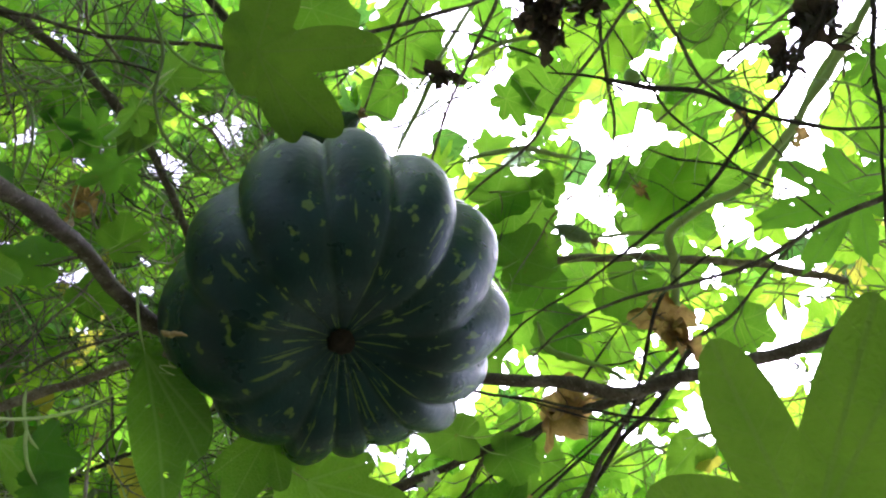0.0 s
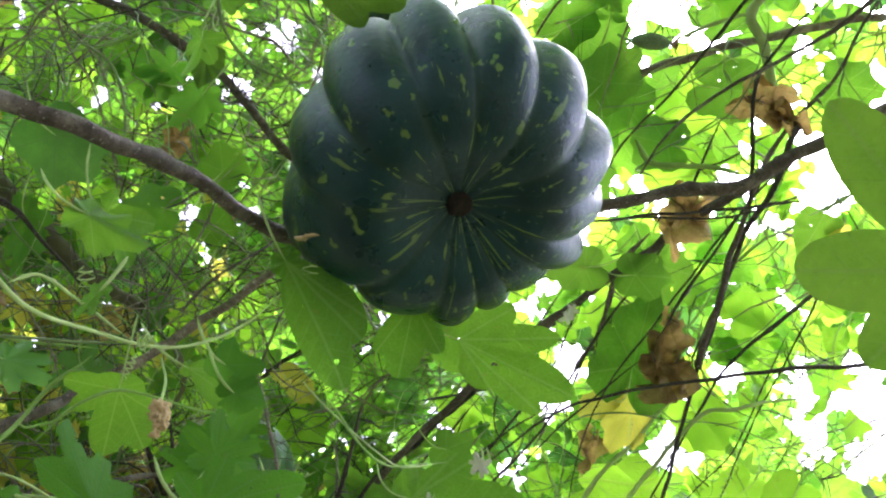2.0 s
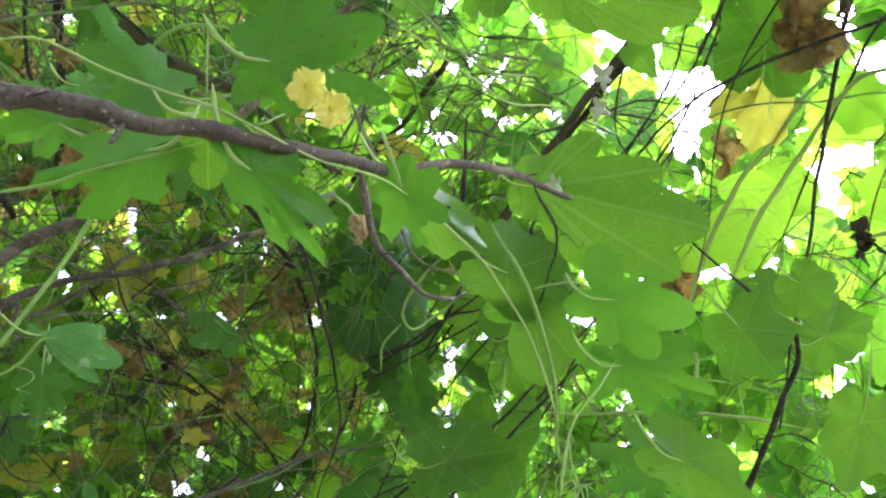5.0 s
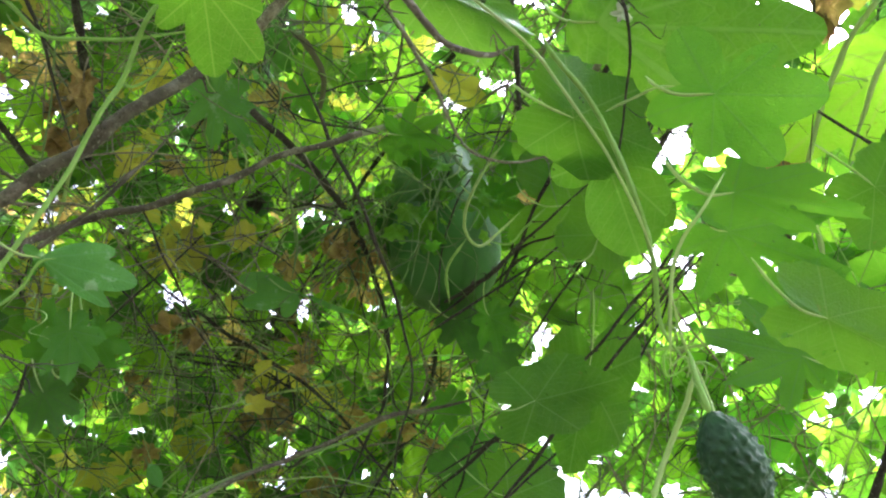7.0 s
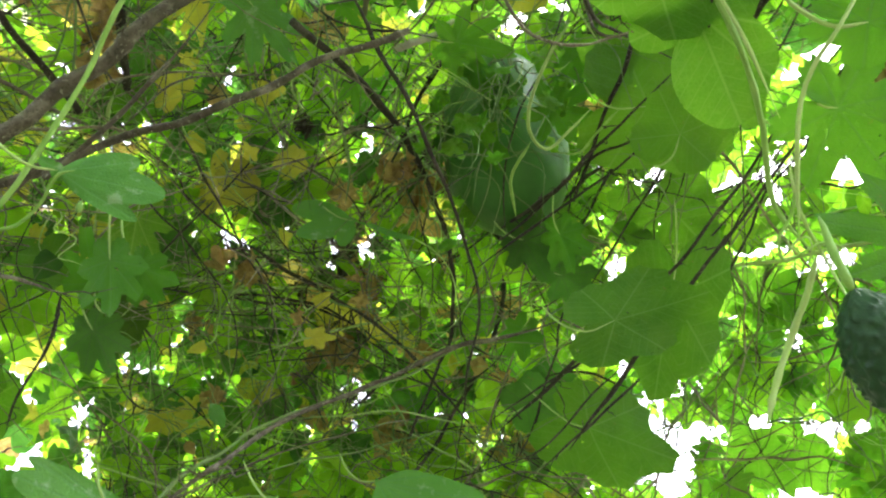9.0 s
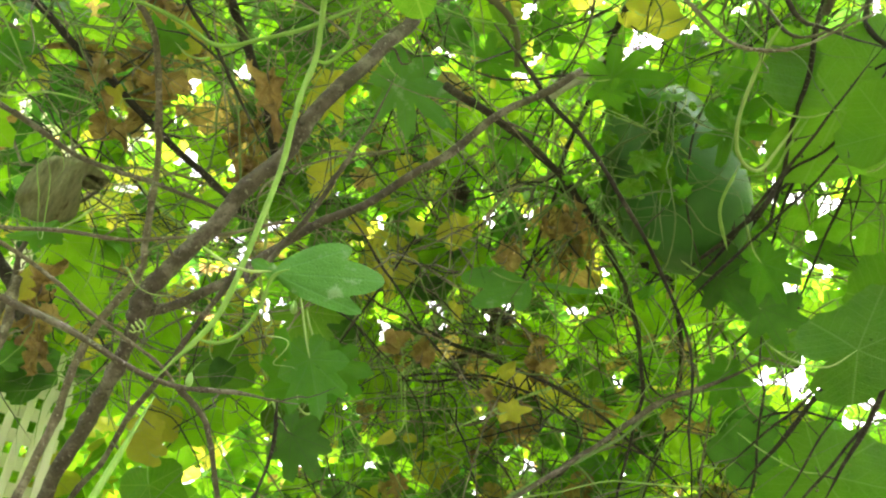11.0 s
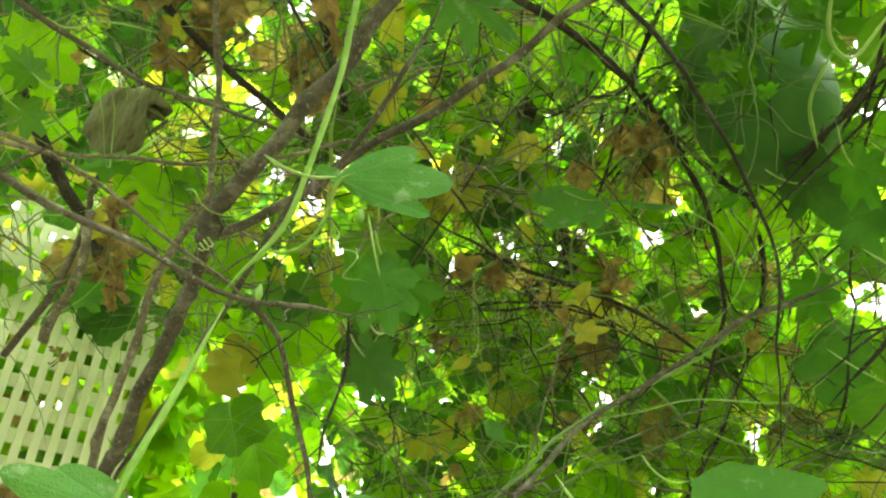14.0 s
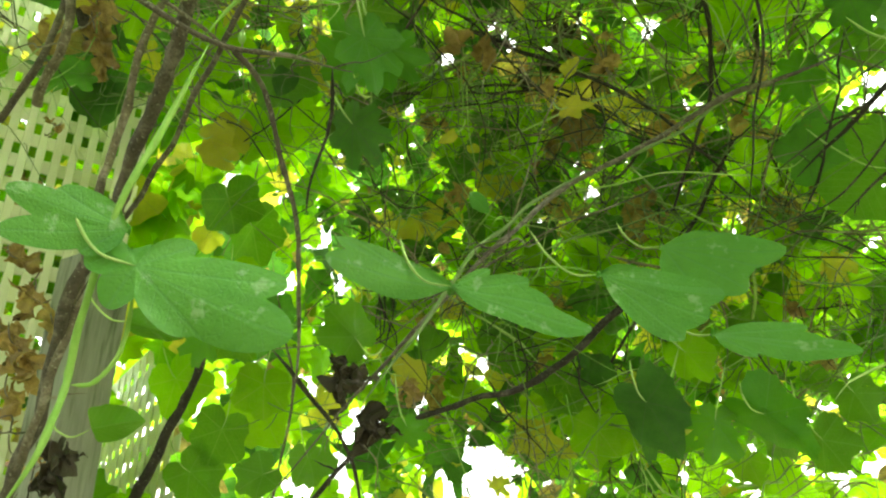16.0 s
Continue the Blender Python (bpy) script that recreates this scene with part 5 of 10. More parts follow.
tagged(stem(None, "bare_twig", [(-0.415, 0.725, 2.498), (-0.470, 0.777, 2.458), (-0.527, 0.831, 2.417), (-0.589, 0.853, 2.399), (-0.660, 0.861, 2.402), (-0.778, 0.873, 2.408)], 0.0024, 0.0008, BARK, spurs=8), "dark bare twig in the tangle of vines", "twig", "bare twigs")
tagged(stem(None, "bare_twig", [(-0.651, 0.856, 2.513), (-0.572, 0.910, 2.541), (-0.524, 0.942, 2.558), (-0.454, 0.988, 2.584), (-0.390, 1.046, 2.599), (-0.288, 1.138, 2.625)], 0.0015, 0.0005, BARK_DARK, spurs=8), "dark bare twig in the tangle of vines", "twig", "bare twigs")
tagged(stem(None, "bare_twig", [(-0.380, 0.993, 2.760), (-0.455, 1.018, 2.698), (-0.529, 1.042, 2.637), (-0.608, 1.084, 2.565), (-0.631, 1.131, 2.528), (-0.682, 1.233, 2.447)], 0.0018, 0.0007, BARK_DARK, spurs=8), "dark bare twig in the tangle of vines", "twig", "bare twigs")
tagged(stem(None, "bare_twig", [(-0.327, 1.098, 2.746), (-0.396, 1.135, 2.683), (-0.475, 1.176, 2.611), (-0.558, 1.211, 2.540), (-0.659, 1.253, 2.453)], 0.0015, 0.0005, BARK_DARK, spurs=8), "dark bare twig in the tangle of vines", "twig", "bare twigs")
tagged(stem(None, "bare_twig", [(-0.791, 0.648, 2.215), (-0.842, 0.734, 2.209), (-0.878, 0.795, 2.205), (-0.914, 0.860, 2.196), (-0.973, 0.967, 2.215), (-1.011, 1.102, 2.238), (-1.049, 1.235, 2.261)], 0.0018, 0.0007, BARK_DARK, spurs=8), "dark bare twig in the tangle of vines", "twig", "bare twigs")
tagged(stem(None, "bare_twig", [(-0.964, 0.657, 2.007), (-1.017, 0.740, 1.986), (-1.059, 0.806, 1.970), (-1.109, 0.851, 1.961), (-1.213, 0.942, 1.941)], 0.0009, 0.0003, BARK, spurs=8), "dark bare twig in the tangle of vines", "twig", "bare twigs")
tagged(stem(None, "bare_twig", [(-1.283, 0.930, 2.396), (-1.226, 1.013, 2.399), (-1.178, 1.084, 2.402), (-1.133, 1.157, 2.401), (-1.111, 1.210, 2.384), (-1.104, 1.262, 2.352), (-1.067, 1.350, 2.327), (-1.014, 1.475, 2.292)], 0.0030, 0.0013, BARK_DARK, spurs=8), "dark bare twig in the tangle of vines", "twig", "bare twigs")
tagged(stem(None, "bare_twig", [(-1.300, 0.765, 1.907), (-1.301, 0.835, 1.837), (-1.302, 0.888, 1.783), (-1.325, 0.919, 1.718), (-1.368, 0.976, 1.597)], 0.0036, 0.0013, BARK_DARK, spurs=8), "dark bare twig in the tangle of vines", "twig", "bare twigs")
tagged(stem(None, "bare_twig", [(-1.964, 0.744, 1.753), (-1.902, 0.759, 1.830), (-1.818, 0.780, 1.936), (-1.748, 0.798, 2.024), (-1.711, 0.800, 2.077), (-1.631, 0.804, 2.192)], 0.0120, 0.0046, BARK_DARK, spurs=8), "dark bare twig in the tangle of vines", "twig", "bare twigs")
tagged(stem(None, "bare_twig", [(-1.630, 0.896, 1.694), (-1.577, 0.890, 1.779), (-1.491, 0.880, 1.917), (-1.461, 0.847, 1.995), (-1.414, 0.795, 2.116)], 0.0030, 0.0011, BARK, spurs=8), "dark bare twig in the tangle of vines", "twig", "bare twigs")
tagged(stem(None, "bare_twig", [(-0.394, 0.877, 2.320), (-0.386, 0.880, 2.221), (-0.384, 0.881, 2.193), (-0.376, 0.895, 2.188), (-0.355, 0.913, 2.192), (-0.327, 0.925, 2.203), (-0.207, 0.979, 2.251)], 0.0021, 0.0007, BARK, spurs=8), "dark bare twig in the tangle of vines", "twig", "bare twigs")
tagged(stem(None, "bare_twig", [(-0.437, 0.662, 2.343), (-0.424, 0.699, 2.251), (-0.415, 0.722, 2.194), (-0.409, 0.738, 2.157), (-0.406, 0.756, 2.114), (-0.398, 0.777, 2.088), (-0.373, 0.808, 2.079), (-0.332, 0.825, 2.077), (-0.203, 0.879, 2.070)], 0.0028, 0.0008, BARK_PALE, spurs=8), "dark bare twig in the tangle of vines", "twig", "bare twigs")
tagged(stem(None, "bare_twig", [(-0.641, 1.331, 2.135), (-0.708, 1.294, 2.070), (-0.769, 1.260, 2.012), (-0.810, 1.221, 1.989), (-0.862, 1.165, 1.967), (-0.952, 1.066, 1.928)], 0.0018, 0.0005, BARK_DARK, spurs=8), "dark bare twig in the tangle of vines", "twig", "bare twigs")
tagged(stem(None, "bare_twig", [(-1.104, 0.858, 1.904), (-1.037, 0.921, 1.943), (-0.959, 0.993, 1.989), (-0.887, 1.069, 2.022), (-0.821, 1.148, 2.044), (-0.733, 1.253, 2.073)], 0.0018, 0.0005, BARK, spurs=8), "dark bare twig in the tangle of vines", "twig", "bare twigs")
tagged(stem(None, "broken_stub", [(-0.652, 0.863, 2.406), (-0.630, 0.876, 2.415), (-0.605, 0.893, 2.424), (-0.583, 0.907, 2.445)], 0.0054, 0.0036, GREY_STUB, spurs=4), "pale grey broken stub of wood", "dead wood")

pumpkin_vine = thing("pumpkin_vine", (0.296, 0.485, 2.487), "pumpkin vine with pale hollow stems and broad lobed leaves", "vine")
stem(pumpkin_vine, "main_stem", [(0.311, 0.605, 2.426), (0.308, 0.525, 2.467), (0.300, 0.482, 2.489), (0.334, 0.455, 2.503), (0.401, 0.425, 2.518), (0.461, 0.359, 2.552), (0.528, 0.265, 2.599), (0.581, 0.192, 2.637)], 0.0058, 0.0060, VINE_PALE, sides=10)
stem(pumpkin_vine, "side_stem", [(0.203, 0.494, 2.505), (0.251, 0.480, 2.490), (0.300, 0.480, 2.490)], 0.0023, 0.0028, VINE_PALE)
stem(pumpkin_vine, "side_stem", [(0.027, 0.399, 2.531), (0.064, 0.387, 2.538), (0.109, 0.382, 2.540), (0.177, 0.392, 2.535)], 0.0033, 0.0042, VINE_PALE, sides=10)
stem(pumpkin_vine, "side_stem", [(-0.640, 0.337, 2.675), (-0.542, 0.337, 2.675), (-0.436, 0.333, 2.677), (-0.354, 0.340, 2.673), (-0.248, 0.333, 2.677)], 0.0028, 0.0023, VINE)
stem(pumpkin_vine, "side_stem", [(-0.493, 0.224, 2.733), (-0.477, 0.289, 2.699), (-0.465, 0.319, 2.684)], 0.0033, 0.0033, VINE_PALE)
stem(pumpkin_vine, "side_stem", [(0.001, 0.272, 2.596), (-0.033, 0.332, 2.565), (-0.063, 0.392, 2.535)], 0.0037, 0.0028, VINE)
stem(pumpkin_vine, "side_stem", [(0.132, 0.245, 2.610), (0.072, 0.262, 2.601), (0.027, 0.279, 2.593)], 0.0028, 0.0033, VINE_PALE)
stem(pumpkin_vine, "side_stem", [(-0.373, 0.186, 2.191), (-0.350, 0.211, 2.178), (-0.349, 0.241, 2.163), (-0.359, 0.271, 2.148)], 0.0014, 0.0012, VINE_DULL)
stem(pumpkin_vine, "side_stem", [(-0.219, 0.116, 2.137), (-0.208, 0.150, 2.120), (-0.215, 0.180, 2.104), (-0.204, 0.210, 2.089), (-0.172, 0.246, 2.093)], 0.0014, 0.0013, VINE_DULL)
stem(pumpkin_vine, "leaf_stalk", [(-0.134, 0.149, 2.097), (-0.162, 0.163, 2.113), (-0.183, 0.161, 2.114), (-0.207, 0.152, 2.130), (-0.214, 0.141, 2.135)], 0.0012, 0.0013, VINE)
stem(pumpkin_vine, "side_stem", [(0.296, 1.004, 2.301), (0.188, 0.977, 2.292), (0.136, 0.992, 2.303), (0.042, 1.038, 2.260), (-0.037, 1.069, 2.208), (-0.104, 1.112, 2.149)], 0.0028, 0.0033, VINE_PALE)
stem(pumpkin_vine, "side_stem", [(0.065, 1.138, 2.178), (0.127, 1.158, 2.179), (0.160, 1.185, 2.165), (0.227, 1.233, 2.143)], 0.0028, 0.0037, VINE)
stem(pumpkin_vine, "side_stem", [(0.140, 1.060, 2.423), (0.043, 1.078, 2.362), (-0.070, 1.106, 2.284), (-0.129, 1.138, 2.226), (-0.186, 1.184, 2.157)], 0.0033, 0.0033, VINE_PALE)
leaf(pumpkin_vine, (0.36, (0, 1.00, 0.19), (48, 0.93, 0.20), (70, 0.78, 0.16), (-72, 0.81, 0.24)), (-0.134, 0.145, 2.098), (-0.047, 0.148, 2.117), (-0.21, 0.40, 0.89), "dull", 1.0, 0.000, 0.7, "broad lobed green leaf above the pumpkin")
leaf(pumpkin_vine, (0.33, (2, 0.99, 0.14), (12, 1.03, 0.20), (-39, 0.86, 0.165), (-97, 0.68, 0.18), (-142, 0.57, 0.14), (42, 0.65, 0.19)), (0.133, 0.233, 1.719), (0.155, 0.150, 1.762), (0.51, 0.49, 0.71), "dull", 1.0, 0.050, 0.6, "large lobed leaf close by with fine veins")
leaf(pumpkin_vine, (0.12, (0, 1.00, 0.19), (-18, 0.79, 0.19), (-28, 0.43, 0.11)), (-0.224, 0.354, 2.021), (-0.199, 0.443, 1.957), (-0.06, 0.59, 0.80), "gourd", 1.0, 0.050, 0.8, "long drooping leaf beneath the pumpkin")
leaf(pumpkin_vine, (0.30, (0, 1.00, 0.26), (-39, 0.74, 0.18), (25, 0.82, 0.16)), (-0.147, 0.458, 2.059), (-0.174, 0.494, 2.006), (-0.22, 0.75, 0.62), "gourd", 1.0, 0.040, 0.8)
leaf(pumpkin_vine, (0.26, (0, 1.00, 0.17), (15, 0.85, 0.12), (30, 0.45, 0.13), (-28, 0.79, 0.13), (-58, 0.53, 0.13)), (-0.125, 0.537, 2.084), (-0.031, 0.594, 2.028), (-0.09, 0.77, 0.63), "gourd", 1.0, 0.050, 0.6, "green lobed leaf seen from below")
leaf(pumpkin_vine, (0.20, (0, 1.00, 0.19), (18, 0.95, 0.16), (31, 0.69, 0.17), (-23, 0.73, 0.13), (-56, 0.49, 0.11), (-69, 0.29, 0.07), (33, 0.31, 0.09)), (-0.224, 0.700, 2.037), (-0.094, 0.788, 1.982), (-0.24, 0.74, 0.63), "gourd", 1.0, 0.050, 0.6, "broad green leaf with small holes")
leaf(pumpkin_vine, "gourd", (-0.269, 0.530, 1.894), (-0.233, 0.571, 1.847), (-0.30, 0.82, 0.50), "gourd", 0.40, 0.050, 1.4)
leaf(pumpkin_vine, "gourd", (-0.265, 0.696, 1.940), (-0.234, 0.757, 1.931), (-0.36, 0.31, 0.88), "gourd", 0.72, 0.050, 1.4)
leaf(pumpkin_vine, "gourd", (-0.538, 1.096, 2.022), (-0.467, 1.166, 2.046), (-0.70, 0.57, 0.43), "gourd", 0.60, 0.080, 1.4)
leaf(pumpkin_vine, "gourd", (-0.179, 0.824, 1.782), (-0.145, 0.883, 1.764), (-0.36, 0.45, 0.82), "gourd", 0.56, 0.050, 1.4)
leaf(pumpkin_vine, "gourd", (0.057, 0.929, 2.369), (0.112, 0.846, 2.429), (0.12, 0.63, 0.77), "gourd", 0.72, 0.080, 1.4)
leaf(pumpkin_vine, "gourd", (0.259, 1.002, 2.499), (0.316, 0.998, 2.520), (-0.18, 0.76, 0.62), "lime", 0.80, 0.080, 1.4)
leaf(pumpkin_vine, "gourd", (0.106, 0.992, 2.529), (0.046, 1.031, 2.476), (-0.05, 0.78, 0.62), "lime", 0.72, 0.080, 1.4)
leaf(pumpkin_vine, "gourd", (0.175, 1.195, 2.299), (0.109, 1.217, 2.259), (-0.01, 0.87, 0.49), "lime", 0.64, 0.080, 1.4)
leaf(pumpkin_vine, "gourd", (0.226, 1.140, 2.227), (0.162, 1.180, 2.171), (0.36, 0.90, 0.24), "lime", 0.64, 0.080, 1.4)
leaf(pumpkin_vine, "gourd", (0.341, 0.512, 2.698), (0.412, 0.455, 2.727), (0.08, 0.53, 0.84), "green", 0.88, 0.080, 1.4)
leaf(pumpkin_vine, "gourd", (0.149, 0.471, 2.607), (0.168, 0.442, 2.621), (0.06, 0.49, 0.87), "green", 0.88, 0.080, 1.4)
leaf(pumpkin_vine, "gourd", (0.345, 0.479, 2.659), (0.311, 0.552, 2.622), (0.36, 0.55, 0.76), "lime", 0.64, 0.080, 1.4)
leaf(pumpkin_vine, "lobed", (-0.314, 0.259, 2.322), (-0.335, 0.287, 2.307), (0.12, 0.52, 0.85), "gourd", 0.72, 0.050, 1.4)
leaf(pumpkin_vine, "lobed", (-0.290, 0.238, 2.371), (-0.269, 0.214, 2.401), (-0.23, 0.68, 0.70), "gourd", 0.64, 0.050, 1.4)
leaf(pumpkin_vine, "angular", (-0.342, 0.262, 2.010), (-0.306, 0.296, 1.990), (-0.50, 0.76, 0.42), "gourd", 0.56, 0.050, 1.4)
leaf(pumpkin_vine, "lobed", (-0.391, 0.317, 2.113), (-0.371, 0.364, 2.079), (0.10, 0.55, 0.83), "gourd", 0.48, 0.050, 1.4)
leaf(pumpkin_vine, "gourd", (0.020, 0.709, 2.356), (-0.034, 0.698, 2.351), (-0.19, 0.60, 0.78), "gourd", 0.72, 0.050, 1.4)
leaf(pumpkin_vine, "gourd", (-0.422, 1.074, 2.276), (-0.327, 1.187, 2.288), (-0.46, 0.30, 0.83), "gourd", 0.72, 0.090, 0.9, "large bright green gourd leaf")
leaf(pumpkin_vine, "gourd", (-0.507, 1.195, 2.094), (-0.587, 1.277, 2.033), (-0.08, 0.54, 0.84), "gourd", 0.64, 0.100, 0.9, "large dark gourd leaf against the sky")
leaf(pumpkin_vine, "heart", (-0.534, 1.307, 2.379), (-0.509, 1.432, 2.309), (-0.09, 0.50, 0.86), "gourd", 1.10, 0.050, 1.4)
leaf(pumpkin_vine, "ovate", (-0.606, 1.293, 2.337), (-0.570, 1.362, 2.314), (0.03, 0.30, 0.95), "gourd", 0.90, 0.030, 1.4)
leaf(pumpkin_vine, "gourd", (-0.735, 1.343, 2.064), (-0.679, 1.449, 2.030), (-0.61, 0.52, 0.60), "gourd", 0.72, 0.080, 1.4)
leaf(pumpkin_vine, (0.20, (0, 1.00, 0.38), (90, 0.57, 0.19), (-25, 0.82, 0.25), (-53, 0.46, 0.14)), (-0.263, 0.737, 1.932), (-0.275, 0.793, 1.880), (-0.11, 0.66, 0.74), "gourd", 1.0, 0.050, 0.6)
leaf(pumpkin_vine, (0.35, (0, 1.00, 0.27), (90, 0.74, 0.18), (55, 0.69, 0.16), (-31, 1.01, 0.24), (-61, 0.70, 0.21)), (-0.469, 0.497, 2.085), (-0.509, 0.552, 2.059), (-0.29, 0.23, 0.93), "green", 1.0, 0.060, 0.6, "bright yellow-green leaf lit from behind")
leaf(pumpkin_vine, (0.08, (0, 1.00, 0.20), (23, 0.88, 0.10), (-26, 0.75, 0.15), (-156, 0.21, 0.06)), (-0.662, 0.531, 1.926), (-0.630, 0.599, 1.923), (-0.84, 0.41, 0.35), "smooth", 1.0, 0.040, 1.0, "curled light green leaf")
leaf(pumpkin_vine, (0.05, (0, 1.00, 0.06), (177, 0.97, 0.19), (142, 0.86, 0.19), (94, 0.48, 0.12)), (-0.822, 0.957, 2.269), (-0.769, 1.025, 2.239), (-0.74, 0.65, 0.16), "smooth", 1.0, 0.050, 0.8, "pale green leaf seen almost edge-on")
leaf(pumpkin_vine, (0.16, (0, 1.00, 0.19), (-21, 0.88, 0.15), (-57, 0.39, 0.09), (19, 0.53, 0.16), (92, 0.28, 0.12), (174, 0.31, 0.13)), (-0.759, 0.479, 1.703), (-0.739, 0.564, 1.663), (-0.97, 0.25, 0.03), "smooth", 1.0, 0.050, 0.8, "large lobed leaf with a pale mildewed middle")
leaf(pumpkin_vine, (0.05, (0, 1.00, 0.15), (-21, 1.02, 0.15), (15, 0.66, 0.17), (-45, 0.43, 0.13)), (-0.760, 0.471, 1.725), (-0.775, 0.408, 1.736), (-0.97, 0.24, 0.07), "smooth", 1.0, 0.000, 0.8)
leaf(pumpkin_vine, (0.04, (0, 1.00, 0.11), (-25, 0.53, 0.08), (-54, 0.30, 0.08), (5, 0.57, 0.08), (-9, 0.71, 0.12)), (-0.795, 0.717, 1.766), (-0.734, 0.798, 1.716), (-0.83, 0.54, -0.15), "smooth", 1.0, 0.050, 0.6, "smooth green leaf seen from the side")
leaf(pumpkin_vine, (0.04, (0, 1.00, 0.14), (14, 0.75, 0.09), (10, 0.98, 0.08)), (-0.798, 0.722, 1.766), (-0.854, 0.641, 1.783), (-0.83, 0.54, -0.15), "smooth", 1.0, 0.000, 0.8)
leaf(pumpkin_vine, (0.04, (0, 1.00, 0.16), (28, 0.87, 0.14), (13, 0.93, 0.22), (-3, 0.41, 0.12)), (-0.817, 0.899, 1.834), (-0.746, 0.977, 1.799), (-0.74, 0.67, -0.06), "smooth", 1.0, 0.060, 0.6)
leaf(pumpkin_vine, (0.04, (0, 1.00, 0.17), (24, 0.81, 0.18), (-18, 0.43, 0.09), (49, 0.52, 0.15), (9, 0.80, 0.21)), (-0.870, 1.055, 1.935), (-0.781, 1.141, 1.902), (-0.70, 0.71, -0.03), "smooth", 1.0, 0.050, 0.6)
leaf(pumpkin_vine, (0.04, (0, 1.00, 0.11), (-18, 0.65, 0.09), (21, 0.35, 0.07), (-6, 0.75, 0.12)), (-0.800, 1.025, 1.794), (-0.704, 1.099, 1.750), (-0.66, 0.72, -0.22), "smooth", 1.0, 0.050, 0.6)
leaf(pumpkin_vine, "cut", (-0.724, 0.693, 2.387), (-0.728, 0.768, 2.341), (-0.54, 0.23, 0.81), "smooth", 0.80, 0.040, 0.9, "pale jagged leaf hanging in the shade")
leaf(pumpkin_vine, "heart", (-1.160, 0.538, 1.724), (-1.123, 0.583, 1.735), (-0.64, 0.36, 0.67), "gourd", 0.80, 0.040, 1.4)
leaf(pumpkin_vine, "heart", (-1.096, 0.544, 1.814), (-1.073, 0.594, 1.799), (-0.63, 0.47, 0.61), "gourd", 0.60, 0.040, 1.4)
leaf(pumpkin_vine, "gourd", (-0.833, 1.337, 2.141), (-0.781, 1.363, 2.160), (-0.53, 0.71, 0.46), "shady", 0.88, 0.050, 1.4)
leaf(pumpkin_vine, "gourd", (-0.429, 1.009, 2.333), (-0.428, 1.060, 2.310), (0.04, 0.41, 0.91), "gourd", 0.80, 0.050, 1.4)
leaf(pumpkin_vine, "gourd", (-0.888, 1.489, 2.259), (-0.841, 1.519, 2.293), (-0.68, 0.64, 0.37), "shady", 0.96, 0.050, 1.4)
leaf(pumpkin_vine, "gourd", (-1.180, 0.828, 1.890), (-1.181, 0.787, 1.922), (-0.92, 0.26, 0.31), "gourd", 0.80, 0.050, 1.4)
leaf(pumpkin_vine, "gourd", (-0.740, 1.415, 2.324), (-0.779, 1.400, 2.287), (-0.54, 0.80, 0.26), "gourd", 0.96, 0.050, 1.4)

gourd_vine = thing("gourd_vine", (-0.601, 0.516, 2.098), "hairy green gourd vine climbing past the shrub", "vine")
stem(gourd_vine, "main_stem", [(-0.519, 0.495, 2.150), (-0.543, 0.499, 2.132), (-0.575, 0.508, 2.120), (-0.601, 0.516, 2.098), (-0.625, 0.519, 2.055), (-0.657, 0.521, 1.994), (-0.691, 0.518, 1.935), (-0.717, 0.506, 1.897), (-0.742, 0.494, 1.872)], 0.0022, 0.0022, VINE, knots=2, sides=10)
stem(gourd_vine, "main_stem", [(-0.729, 0.492, 1.851), (-0.745, 0.475, 1.792), (-0.761, 0.462, 1.740), (-0.788, 0.462, 1.679), (-0.808, 0.465, 1.646), (-0.808, 0.458, 1.612), (-0.825, 0.445, 1.579)], 0.0022, 0.0022, VINE, knots=2, sides=10)
stem(gourd_vine, "side_stem", [(-0.718, 0.507, 1.896), (-0.712, 0.520, 1.894), (-0.700, 0.530, 1.897), (-0.681, 0.535, 1.908), (-0.663, 0.534, 1.920), (-0.653, 0.540, 1.924)], 0.0013, 0.0012, VINE)
stem(gourd_vine, "side_stem", [(-0.808, 0.465, 1.645), (-0.801, 0.475, 1.646), (-0.795, 0.483, 1.659), (-0.788, 0.485, 1.676), (-0.764, 0.481, 1.695)], 0.0015, 0.0013, VINE)
stem(gourd_vine, "side_stem", [(-0.602, 0.516, 2.098), (-0.598, 0.526, 2.096), (-0.586, 0.532, 2.101), (-0.565, 0.532, 2.102), (-0.531, 0.521, 2.105)], 0.0014, 0.0012, VINE)
stem(gourd_vine, "side_stem", [(-0.799, 0.231, 2.317), (-0.771, 0.316, 2.297), (-0.743, 0.388, 2.282), (-0.731, 0.438, 2.267), (-0.723, 0.477, 2.254), (-0.686, 0.518, 2.260), (-0.641, 0.555, 2.273), (-0.598, 0.593, 2.284)], 0.0022, 0.0020, VINE, sides=10)
stem(gourd_vine, "side_stem", [(-0.746, 0.492, 2.297), (-0.778, 0.521, 2.262), (-0.830, 0.555, 2.237), (-0.887, 0.588, 2.222)], 0.0013, 0.0012, VINE_DULL)
stem(gourd_vine, "side_stem", [(-0.690, 0.357, 2.332), (-0.678, 0.400, 2.320), (-0.669, 0.445, 2.305), (-0.657, 0.501, 2.287), (-0.650, 0.560, 2.265), (-0.654, 0.600, 2.243)], 0.0016, 0.0012, BARK_PALE, spurs=3)
